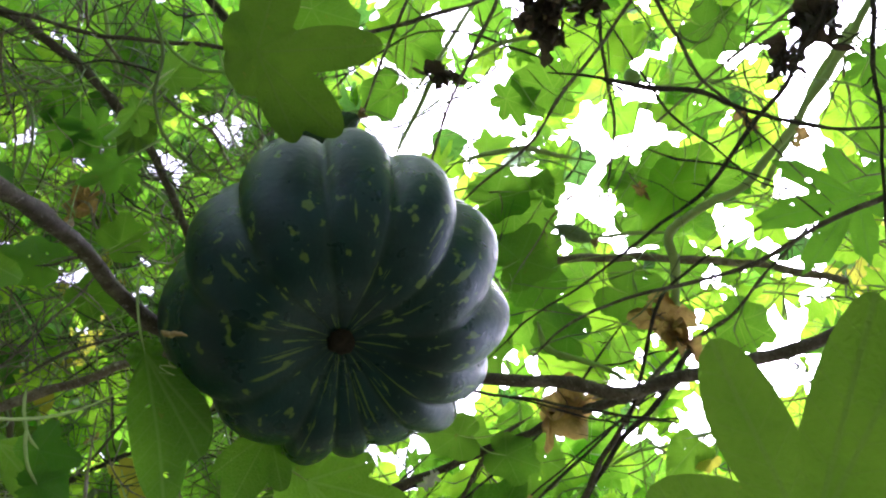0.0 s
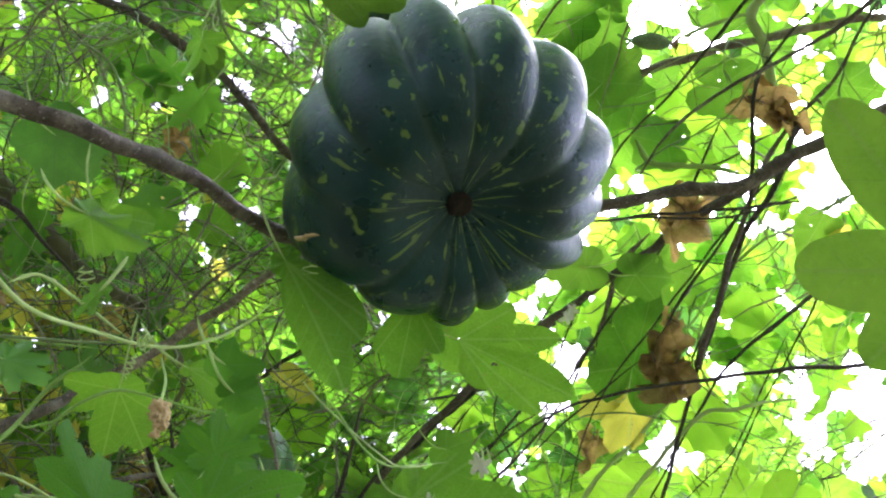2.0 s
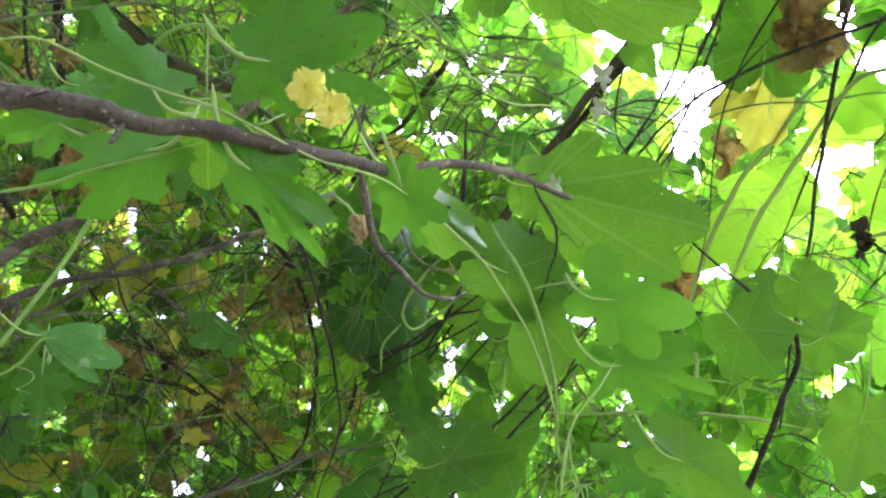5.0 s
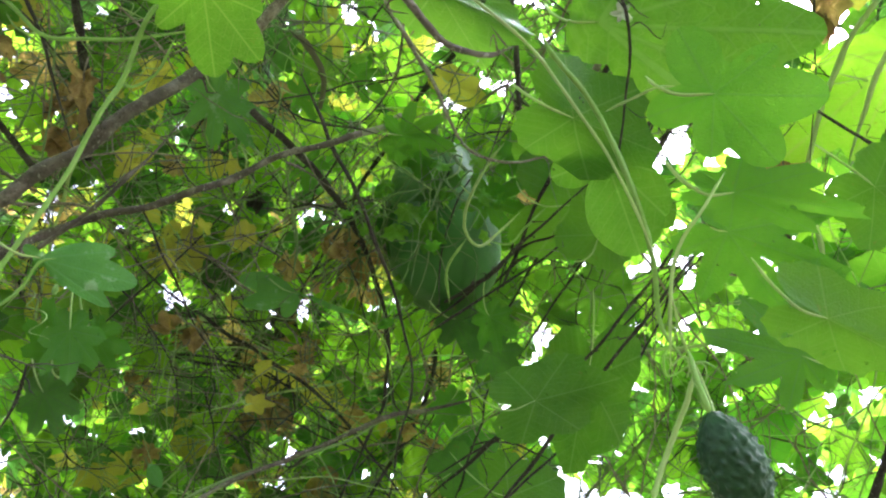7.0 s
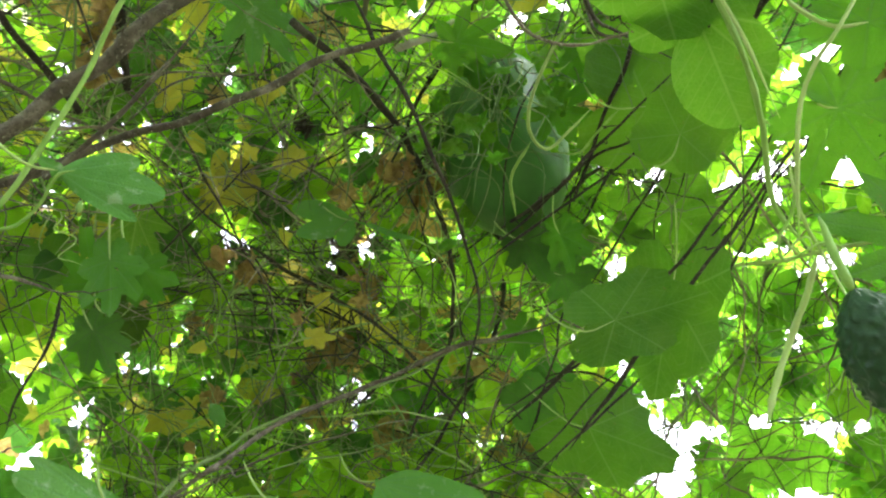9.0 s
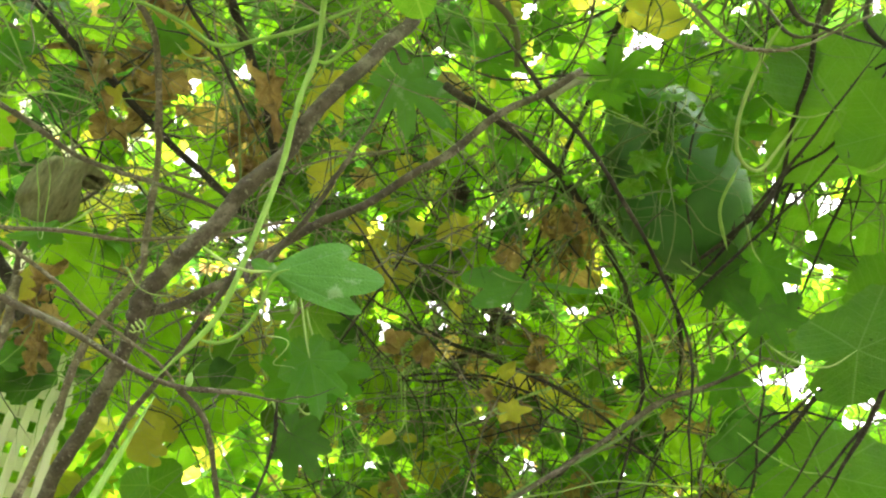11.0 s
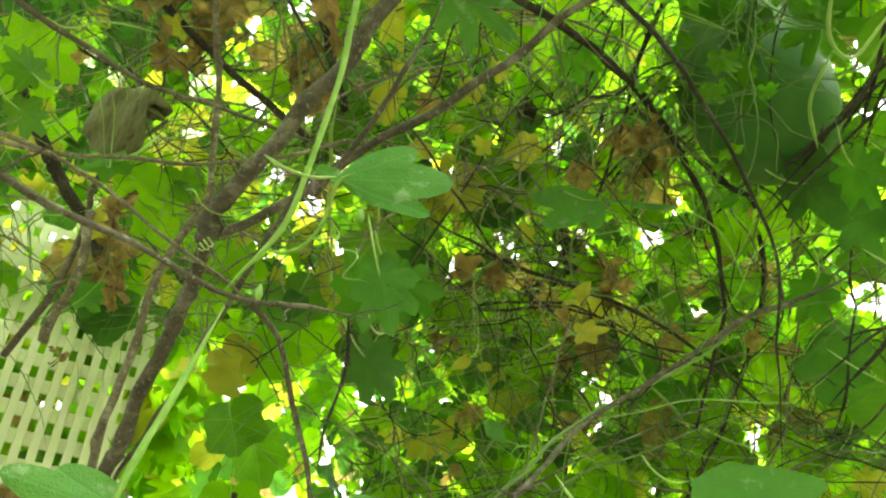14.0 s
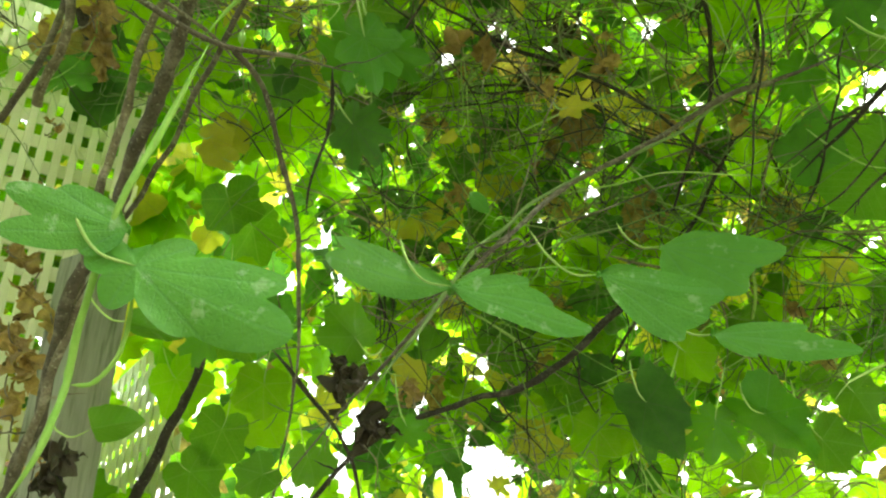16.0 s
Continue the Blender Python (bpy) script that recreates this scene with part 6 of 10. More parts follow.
stem(gourd_vine, "side_stem", [(-0.715, 1.232, 2.145), (-0.776, 1.150, 2.135), (-0.803, 1.102, 2.104), (-0.833, 1.047, 2.056), (-0.859, 0.987, 2.019), (-0.873, 0.903, 1.962), (-0.874, 0.840, 1.903), (-0.869, 0.788, 1.845), (-0.871, 0.758, 1.795), (-0.883, 0.721, 1.738), (-0.902, 0.697, 1.699)], 0.0020, 0.0020, VINE_DULL)
stem(gourd_vine, "leaf_stalk", [(-0.843, 0.929, 1.853), (-0.862, 0.909, 1.864), (-0.879, 0.881, 1.865), (-0.892, 0.836, 1.850)], 0.0008, 0.0008, VINE)
stem(gourd_vine, "side_stem", [(-0.760, 1.128, 1.993), (-0.802, 1.091, 2.007), (-0.851, 1.058, 2.025), (-0.910, 1.027, 2.031), (-0.965, 0.986, 2.031)], 0.0009, 0.0008, VINE_PALE)
stem(gourd_vine, "leaf_stalk", [(-0.774, 1.024, 2.251), (-0.756, 1.045, 2.227), (-0.747, 1.070, 2.196), (-0.754, 1.091, 2.143)], 0.0009, 0.0009, VINE_PALE)
stem(gourd_vine, "side_stem", [(-0.369, 0.790, 2.088), (-0.395, 0.803, 2.090), (-0.430, 0.827, 2.094), (-0.467, 0.861, 2.093), (-0.474, 0.899, 2.096), (-0.447, 0.908, 2.110), (-0.423, 0.911, 2.125)], 0.0018, 0.0015, VINE_PALE)
stem(gourd_vine, "side_stem", [(-0.551, 0.946, 2.087), (-0.520, 0.899, 2.091), (-0.481, 0.881, 2.100)], 0.0016, 0.0014, VINE)
stem(gourd_vine, "side_stem", [(-0.379, 0.175, 1.966), (-0.333, 0.174, 1.898), (-0.310, 0.185, 1.854), (-0.296, 0.197, 1.834), (-0.296, 0.221, 1.840), (-0.294, 0.259, 1.862), (-0.279, 0.300, 1.885), (-0.265, 0.326, 1.907), (-0.247, 0.355, 1.956), (-0.231, 0.374, 2.012)], 0.0016, 0.0010, VINE_PALE, knots=2, sides=10)
stem(gourd_vine, "side_stem", [(-0.295, 0.197, 1.834), (-0.287, 0.203, 1.845), (-0.282, 0.215, 1.849), (-0.290, 0.250, 1.871), (-0.286, 0.286, 1.881)], 0.0011, 0.0009, VINE_PALE)
stem(gourd_vine, "side_stem", [(-0.467, 0.286, 1.949), (-0.421, 0.304, 1.947), (-0.376, 0.321, 1.946), (-0.334, 0.337, 1.944)], 0.0012, 0.0010, VINE_DULL)
stem(gourd_vine, "side_stem", [(-0.407, 0.366, 1.896), (-0.368, 0.346, 1.898), (-0.327, 0.336, 1.892), (-0.298, 0.341, 1.883), (-0.277, 0.362, 1.885), (-0.254, 0.391, 1.893)], 0.0012, 0.0009, VINE)
stem(gourd_vine, "side_stem", [(-0.381, 0.267, 1.786), (-0.352, 0.290, 1.788), (-0.308, 0.306, 1.774), (-0.276, 0.314, 1.762), (-0.253, 0.325, 1.746), (-0.244, 0.340, 1.735)], 0.0011, 0.0008, VINE_PALE)
stem(gourd_vine, "side_stem", [(-0.395, 0.286, 1.778), (-0.370, 0.292, 1.781), (-0.341, 0.297, 1.785), (-0.304, 0.322, 1.788), (-0.265, 0.336, 1.787), (-0.248, 0.337, 1.792)], 0.0010, 0.0008, VINE_PALE)
stem(gourd_vine, "side_stem", [(-0.244, 0.615, 1.930), (-0.244, 0.628, 1.919), (-0.239, 0.653, 1.901), (-0.240, 0.684, 1.876), (-0.246, 0.715, 1.846), (-0.258, 0.749, 1.826), (-0.274, 0.783, 1.802), (-0.270, 0.814, 1.779)], 0.0019, 0.0017, VINE, sides=10)
stem(gourd_vine, "side_stem", [(-0.270, 0.814, 1.779), (-0.283, 0.820, 1.765), (-0.305, 0.828, 1.745), (-0.321, 0.828, 1.720), (-0.331, 0.826, 1.701)], 0.0020, 0.0020, VINE_PALE, sides=10)
stem(gourd_vine, "side_stem", [(-0.255, 0.760, 1.803), (-0.263, 0.779, 1.784), (-0.265, 0.801, 1.763), (-0.258, 0.779, 1.714), (-0.247, 0.739, 1.681)], 0.0010, 0.0007, VINE_PALE)
stem(gourd_vine, "side_stem", [(-0.231, 0.656, 1.875), (-0.213, 0.656, 1.872), (-0.192, 0.651, 1.861), (-0.175, 0.653, 1.842)], 0.0009, 0.0007, VINE_PALE)
stem(gourd_vine, "side_stem", [(-0.252, 0.766, 1.801), (-0.265, 0.776, 1.784), (-0.278, 0.778, 1.774), (-0.281, 0.788, 1.764), (-0.260, 0.796, 1.771), (-0.251, 0.811, 1.765)], 0.0009, 0.0007, VINE)
stem(gourd_vine, "side_stem", [(-0.446, 1.049, 2.271), (-0.481, 1.043, 2.250), (-0.508, 1.039, 2.233), (-0.546, 1.050, 2.268)], 0.0016, 0.0013, VINE)
stem(gourd_vine, "side_stem", [(-0.170, 1.044, 2.059), (-0.164, 1.058, 2.050), (-0.171, 1.082, 2.026), (-0.186, 1.094, 2.007)], 0.0033, 0.0019, VINE_PALE)
stem(gourd_vine, "side_stem", [(-0.227, 0.408, 1.943), (-0.211, 0.431, 1.927), (-0.188, 0.479, 1.919), (-0.176, 0.519, 1.929), (-0.151, 0.566, 1.964)], 0.0008, 0.0007, VINE_PALE)
stem(gourd_vine, "side_stem", [(-0.193, 0.389, 1.893), (-0.181, 0.415, 1.875), (-0.168, 0.451, 1.875), (-0.148, 0.484, 1.896)], 0.0010, 0.0008, VINE)
stem(gourd_vine, "side_stem", [(-0.268, 0.472, 1.853), (-0.251, 0.501, 1.848), (-0.237, 0.549, 1.837), (-0.234, 0.586, 1.832), (-0.233, 0.630, 1.820), (-0.232, 0.660, 1.791), (-0.238, 0.687, 1.763)], 0.0011, 0.0009, VINE_PALE)
stem(gourd_vine, "side_stem", [(-0.254, 0.703, 1.711), (-0.226, 0.673, 1.752), (-0.198, 0.666, 1.772), (-0.183, 0.677, 1.798)], 0.0011, 0.0008, VINE_PALE)

bitter_vine = thing("bitter_melon_vine", (-0.262, 0.361, 1.773), "slender bitter melon vine with deeply cut leaves", "vine")
stem(bitter_vine, "main_stem", [(-0.327, 0.243, 1.754), (-0.301, 0.255, 1.754), (-0.286, 0.279, 1.752), (-0.264, 0.299, 1.743), (-0.254, 0.317, 1.745), (-0.242, 0.331, 1.737), (-0.231, 0.363, 1.741), (-0.213, 0.395, 1.747), (-0.227, 0.470, 1.801)], 0.0007, 0.0006, VINE_PALE)
stem(bitter_vine, "main_stem", [(-0.361, 0.290, 1.722), (-0.333, 0.302, 1.724), (-0.316, 0.307, 1.727), (-0.289, 0.316, 1.731), (-0.264, 0.324, 1.734)], 0.0008, 0.0007, VINE)
stem(bitter_vine, "flower_stalk", [(-0.244, 0.330, 1.737), (-0.234, 0.333, 1.739), (-0.244, 0.354, 1.780), (-0.212, 0.328, 1.739)], 0.0005, 0.0005, VINE)
leaf(bitter_vine, (0.28, (0, 1.00, 0.12), (-37, 0.97, 0.18), (-52, 0.61, 0.12), (-92, 0.54, 0.14), (-154, 0.40, 0.10), (115, 0.43, 0.11), (45, 0.47, 0.12)), (-0.226, 0.318, 1.761), (-0.189, 0.361, 1.756), (-0.43, 0.47, 0.77), "bitter", 1.0, 0.030, 0.6, "deeply cut bitter melon leaf with insect holes")
leaf(bitter_vine, "cut", (-0.224, 0.316, 1.792), (-0.201, 0.313, 1.817), (-0.66, 0.35, 0.66), "bitter", 0.88, 0.030, 0.8)
leaf(bitter_vine, "bitter", (-0.291, 0.315, 1.736), (-0.345, 0.311, 1.739), (-0.04, 0.83, 0.55), "bitter", 0.56, 0.030, 1.1)
leaf(bitter_vine, "bitter", (-0.338, 0.298, 1.769), (-0.362, 0.275, 1.780), (-0.54, 0.75, 0.40), "bitter", 0.64, 0.030, 1.1)
leaf(bitter_vine, "bitter", (-0.252, 0.343, 1.727), (-0.242, 0.396, 1.704), (-0.24, 0.42, 0.88), "bitter", 0.44, 0.030, 1.1)
leaf(bitter_vine, "bitter", (-0.283, 0.303, 1.766), (-0.302, 0.280, 1.803), (-0.61, 0.78, 0.18), "bitter", 0.64, 0.030, 1.1)
leaf(bitter_vine, "cut", (-0.232, 0.948, 1.997), (-0.162, 1.026, 1.954), (-0.19, 0.60, 0.78), "bitter", 0.80, 0.030, 0.9)
leaf(bitter_vine, "bitter", (-0.218, 0.421, 1.770), (-0.225, 0.456, 1.757), (-0.03, 0.36, 0.93), "bitter", 0.72, 0.030, 0.9)
leaf(bitter_vine, "gourd", (-0.024, 1.076, 1.897), (-0.062, 1.109, 1.848), (0.09, 0.86, 0.51), "gourd", 0.72, 0.060, 1.4)
leaf(bitter_vine, "gourd", (-0.060, 1.137, 2.112), (-0.101, 1.090, 2.140), (-0.22, 0.61, 0.76), "gourd", 0.80, 0.060, 1.4)
leaf(bitter_vine, "gourd", (-0.013, 1.190, 2.084), (0.049, 1.209, 2.094), (-0.33, 0.79, 0.51), "gourd", 0.80, 0.060, 1.4)
leaf(bitter_vine, "bitter", (-0.239, 0.353, 1.822), (-0.262, 0.326, 1.839), (-0.40, 0.71, 0.58), "bitter", 0.72, 0.030, 0.9)
leaf(bitter_vine, "bitter", (-0.247, 0.357, 1.885), (-0.236, 0.376, 1.871), (-0.18, 0.64, 0.75), "bitter", 0.88, 0.030, 0.9)
leaf(bitter_vine, "bitter", (-0.255, 0.359, 1.838), (-0.219, 0.357, 1.840), (-0.04, 0.53, 0.85), "bitter", 0.80, 0.030, 0.9)
leaf(bitter_vine, "bitter", (-0.265, 0.366, 1.833), (-0.287, 0.351, 1.842), (-0.36, 0.83, 0.42), "bitter", 0.80, 0.030, 0.9)
leaf(bitter_vine, "angular", (-0.253, 0.348, 1.906), (-0.232, 0.378, 1.886), (-0.05, 0.57, 0.82), "bitter", 0.72, 0.030, 0.9)
leaf(bitter_vine, "bitter", (-0.272, 0.235, 1.862), (-0.286, 0.241, 1.853), (-0.12, 0.76, 0.64), "gourd", 0.56, 0.020, 1.4)
leaf(bitter_vine, "bitter", (-0.513, 0.395, 2.043), (-0.481, 0.423, 2.028), (-0.53, 0.78, 0.32), "smooth", 0.80, 0.030, 1.4)
leaf(bitter_vine, "cut", (0.451, 0.359, 2.332), (0.351, 0.392, 2.333), (0.19, 0.54, 0.82), "bitter", 0.92, 0.050, 0.7, "toothed, deeply lobed leaf against white sky")
leaf(bitter_vine, "cut", (0.510, 0.251, 2.494), (0.548, 0.290, 2.475), (0.41, 0.06, 0.91), "bitter", 0.88, 0.050, 0.7)
leaf(bitter_vine, (0.34, (0, 1.00, 0.28), (44, 0.93, 0.24), (87, 0.63, 0.19), (158, 0.67, 0.20), (-122, 0.77, 0.26), (-42, 0.73, 0.15)), (-0.168, 0.653, 1.834), (-0.120, 0.680, 1.816), (-0.13, 0.70, 0.70), "bitter", 1.0, 0.040, 0.6, "broad bitter melon leaf close by")
leaf(bitter_vine, "bitter", (-0.188, 0.720, 1.822), (-0.135, 0.769, 1.815), (-0.26, 0.40, 0.88), "bitter", 0.40, 0.040, 0.9)
leaf(bitter_vine, "cut", (-0.216, 0.936, 1.835), (-0.278, 0.888, 1.857), (-0.41, 0.77, 0.50), "bitter", 0.80, 0.040, 0.8)
leaf(bitter_vine, "cut", (-0.193, 0.931, 1.877), (-0.157, 0.936, 1.895), (-0.41, 0.69, 0.59), "bitter", 0.80, 0.040, 0.8)
leaf(bitter_vine, "cut", (-0.585, 0.912, 2.403), (-0.538, 0.974, 2.405), (-0.33, 0.22, 0.92), "bitter", 0.88, 0.040, 0.8)
leaf(bitter_vine, "cut", (-0.528, 1.031, 2.326), (-0.493, 1.108, 2.335), (-0.41, 0.09, 0.91), "bitter", 0.88, 0.040, 0.8, "dark toothed leaf beside the wax gourd")
leaf(bitter_vine, "cut", (-0.638, 0.805, 2.481), (-0.626, 0.758, 2.511), (-0.62, 0.30, 0.73), "green", 0.80, 0.040, 1.1)
leaf(bitter_vine, "cut", (-0.658, 0.775, 2.417), (-0.633, 0.823, 2.412), (-0.11, 0.17, 0.98), "bitter", 0.80, 0.040, 1.1)
leaf(bitter_vine, "bitter", (-0.865, 0.658, 2.011), (-0.838, 0.624, 2.045), (-0.72, 0.11, 0.68), "bitter", 0.72, 0.040, 1.1)
leaf(bitter_vine, "bitter", (-0.681, 0.448, 2.424), (-0.700, 0.510, 2.383), (-0.02, 0.55, 0.83), "bitter", 0.56, 0.040, 1.1)
leaf(bitter_vine, "bitter", (-0.825, 0.650, 2.013), (-0.843, 0.675, 1.962), (-0.64, 0.58, 0.51), "bitter", 0.72, 0.040, 1.1)
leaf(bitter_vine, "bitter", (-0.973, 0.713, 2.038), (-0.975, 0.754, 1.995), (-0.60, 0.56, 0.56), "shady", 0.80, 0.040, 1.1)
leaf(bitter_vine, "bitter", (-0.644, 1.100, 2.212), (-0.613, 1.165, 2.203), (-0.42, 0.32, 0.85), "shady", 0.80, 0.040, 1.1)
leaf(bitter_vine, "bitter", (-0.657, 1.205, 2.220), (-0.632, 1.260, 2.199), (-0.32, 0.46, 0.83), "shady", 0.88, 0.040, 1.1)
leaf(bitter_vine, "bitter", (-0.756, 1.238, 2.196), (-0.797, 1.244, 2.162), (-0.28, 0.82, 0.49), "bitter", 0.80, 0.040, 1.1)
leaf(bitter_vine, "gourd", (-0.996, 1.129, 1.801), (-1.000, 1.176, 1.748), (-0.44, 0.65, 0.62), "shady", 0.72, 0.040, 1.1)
leaf(bitter_vine, "gourd", (-0.925, 1.253, 1.786), (-0.906, 1.317, 1.751), (-0.37, 0.52, 0.77), "bitter", 0.64, 0.040, 1.1)
tagged(leaf(None, "gourd", (0.276, 0.546, 2.378), (0.320, 0.573, 2.364), (0.05, 0.39, 0.92), "dry", 0.60, 0.02, 3.5, name="dead_leaf"), "curled dry brown leaf caught among the twigs", "leaf", "fallen leaves")
tagged(leaf(None, "gourd", (0.290, 0.564, 2.369), (0.277, 0.542, 2.380), (-0.28, 0.56, 0.78), "dry", 0.52, 0.02, 3.5, name="dead_leaf"), "curled dry brown leaf caught among the twigs", "leaf", "fallen leaves")
tagged(leaf(None, "angular", (0.186, 0.645, 2.350), (0.104, 0.667, 2.339), (0.16, 0.84, 0.52), "dry", 0.38, 0.02, 3.0, name="dead_leaf"), "curled dry brown leaf caught among the twigs", "leaf", "fallen leaves")
tagged(leaf(None, "gourd", (0.165, 0.648, 2.348), (0.140, 0.692, 2.326), (-0.12, 0.40, 0.91), "dry", 0.45, 0.02, 3.0, name="dead_leaf"), "curled dry brown leaf caught among the twigs", "leaf", "fallen leaves")
tagged(leaf(None, "heart", (0.336, 0.290, 2.419), (0.356, 0.313, 2.407), (0.28, 0.23, 0.93), "dry", 0.52, 0.02, 3.0, name="dead_leaf"), "curled dry brown leaf caught among the twigs", "leaf", "fallen leaves")
tagged(leaf(None, "heart", (0.406, 0.307, 2.410), (0.414, 0.330, 2.398), (0.66, 0.13, 0.74), "dry", 0.52, 0.02, 3.0, name="dead_leaf"), "curled dry brown leaf caught among the twigs", "leaf", "fallen leaves")
tagged(leaf(None, "gourd", (-0.513, 0.478, 2.603), (-0.542, 0.504, 2.590), (-0.23, 0.22, 0.95), "dry", 0.60, 0.02, 3.0, name="dead_leaf"), "curled dry brown leaf caught among the twigs", "leaf", "fallen leaves")
tagged(leaf(None, "angular", (0.260, 0.427, 2.517), (0.270, 0.439, 2.511), (0.18, 0.32, 0.93), "dry", 0.75, 0.02, 3.0, name="dead_leaf"), "curled dry brown leaf caught among the twigs", "leaf", "fallen leaves")
tagged(leaf(None, "gourd", (0.118, 0.850, 2.357), (0.095, 0.880, 2.322), (0.06, 0.77, 0.64), "dry", 0.38, 0.02, 2.5, name="dead_leaf"), "curled dry brown leaf caught among the twigs", "leaf", "fallen leaves")
tagged(leaf(None, "gourd", (0.111, 0.890, 2.319), (0.063, 0.912, 2.284), (0.06, 0.88, 0.47), "dry", 0.60, 0.02, 2.0, name="dead_leaf"), "curled dry brown leaf caught among the twigs", "leaf", "fallen leaves")
tagged(leaf(None, "gourd", (0.090, 0.885, 2.316), (0.111, 0.926, 2.286), (-0.43, 0.67, 0.61), "dry", 0.52, 0.02, 2.5, name="dead_leaf"), "curled dry brown leaf caught among the twigs", "leaf", "fallen leaves")
tagged(leaf(None, "gourd", (-0.031, 1.043, 2.344), (-0.060, 1.066, 2.314), (-0.02, 0.78, 0.63), "dry", 0.60, 0.02, 2.0, name="dead_leaf"), "curled dry brown leaf caught among the twigs", "leaf", "fallen leaves")
tagged(leaf(None, "gourd", (-0.612, 0.415, 2.202), (-0.614, 0.431, 2.187), (-0.60, 0.51, 0.62), "dry", 0.60, 0.02, 3.0, name="dead_leaf"), "curled dry brown leaf caught among the twigs", "leaf", "fallen leaves")
tagged(leaf(None, "gourd", (-0.172, 1.212, 2.281), (-0.201, 1.245, 2.237), (0.23, 0.85, 0.47), "dry", 0.60, 0.02, 4.0, name="dead_leaf"), "curled dry brown leaf caught among the twigs", "leaf", "fallen leaves")
tagged(leaf(None, "gourd", (-1.071, 1.226, 2.442), (-1.115, 1.250, 2.399), (-0.42, 0.53, 0.73), "dry", 0.38, 0.02, 2.0, name="dead_leaf"), "curled dry brown leaf caught among the twigs", "leaf", "fallen leaves")
tagged(leaf(None, "gourd", (-0.848, 1.117, 2.502), (-0.856, 1.165, 2.452), (-0.48, 0.59, 0.65), "dry", 0.52, 0.02, 2.0, name="dead_leaf"), "curled dry brown leaf caught among the twigs", "leaf", "fallen leaves")
tagged(leaf(None, "gourd", (-1.116, 1.175, 2.324), (-1.128, 1.213, 2.282), (-0.59, 0.51, 0.63), "dry", 0.52, 0.02, 2.0, name="dead_leaf"), "curled dry brown leaf caught among the twigs", "leaf", "fallen leaves")
tagged(leaf(None, "heart", (-0.202, 1.206, 2.273), (-0.179, 1.243, 2.248), (0.40, 0.33, 0.86), "dry", 0.60, 0.02, 4.0, name="dead_leaf"), "curled dry brown leaf caught among the twigs", "leaf", "fallen leaves")
tagged(leaf(None, "angular", (-1.164, 1.326, 2.577), (-1.169, 1.272, 2.599), (0.21, 0.35, 0.91), "dry", 0.52, 0.02, 1.6, name="dead_leaf"), "curled dry brown leaf caught among the twigs", "leaf", "fallen leaves")
tagged(leaf(None, "gourd", (-1.224, 1.326, 2.601), (-1.190, 1.290, 2.640), (-0.29, 0.56, 0.77), "dry", 0.52, 0.02, 1.6, name="dead_leaf"), "curled dry brown leaf caught among the twigs", "leaf", "fallen leaves")
tagged(leaf(None, "gourd", (-1.185, 1.354, 2.571), (-1.231, 1.369, 2.533), (-0.41, 0.56, 0.72), "dry", 0.30, 0.02, 1.6, name="dead_leaf"), "curled dry brown leaf caught among the twigs", "leaf", "fallen leaves")
tagged(leaf(None, "angular", (-1.015, 0.430, 2.644), (-1.034, 0.449, 2.623), (-0.72, 0.07, 0.69), "dry", 0.52, 0.02, 4.0, name="dead_leaf"), "curled dry brown leaf caught among the twigs", "leaf", "fallen leaves")
tagged(leaf(None, "angular", (-1.038, 0.388, 2.591), (-1.054, 0.349, 2.598), (-0.07, 0.21, 0.97), "dry", 0.52, 0.02, 4.0, name="dead_leaf"), "curled dry brown leaf caught among the twigs", "leaf", "fallen leaves")
tagged(leaf(None, "heart", (-1.003, 0.429, 2.605), (-1.011, 0.471, 2.580), (-0.63, 0.30, 0.72), "dry", 0.60, 0.02, 4.0, name="dead_leaf"), "curled dry brown leaf caught among the twigs", "leaf", "fallen leaves")
tagged(leaf(None, "heart", (-0.965, 0.505, 2.632), (-0.977, 0.536, 2.610), (0.12, 0.61, 0.79), "dry", 0.52, 0.02, 4.0, name="dead_leaf"), "curled dry brown leaf caught among the twigs", "leaf", "fallen leaves")
tagged(leaf(None, "gourd", (-0.991, 0.466, 2.574), (-0.998, 0.427, 2.587), (0.19, 0.28, 0.94), "dry", 0.52, 0.02, 4.0, name="dead_leaf"), "curled dry brown leaf caught among the twigs", "leaf", "fallen leaves")
tagged(leaf(None, "heart", (-1.013, 0.476, 2.576), (-1.040, 0.442, 2.575), (-0.76, 0.57, 0.32), "dry", 0.60, 0.02, 4.0, name="dead_leaf"), "curled dry brown leaf caught among the twigs", "leaf", "fallen leaves")
tagged(leaf(None, "heart", (-0.949, 0.398, 2.712), (-0.930, 0.435, 2.707), (-0.49, 0.35, 0.80), "dry", 0.52, 0.02, 4.0, name="dead_leaf"), "curled dry brown leaf caught among the twigs", "leaf", "fallen leaves")
tagged(leaf(None, "angular", (-0.929, 0.420, 2.706), (-0.915, 0.406, 2.721), (-0.83, -0.35, 0.43), "dry", 0.52, 0.02, 4.0, name="dead_leaf"), "curled dry brown leaf caught among the twigs", "leaf", "fallen leaves")
tagged(leaf(None, "gourd", (-0.949, 0.401, 2.718), (-0.960, 0.433, 2.696), (-0.60, 0.30, 0.74), "dry", 0.60, 0.02, 4.0, name="dead_leaf"), "curled dry brown leaf caught among the twigs", "leaf", "fallen leaves")
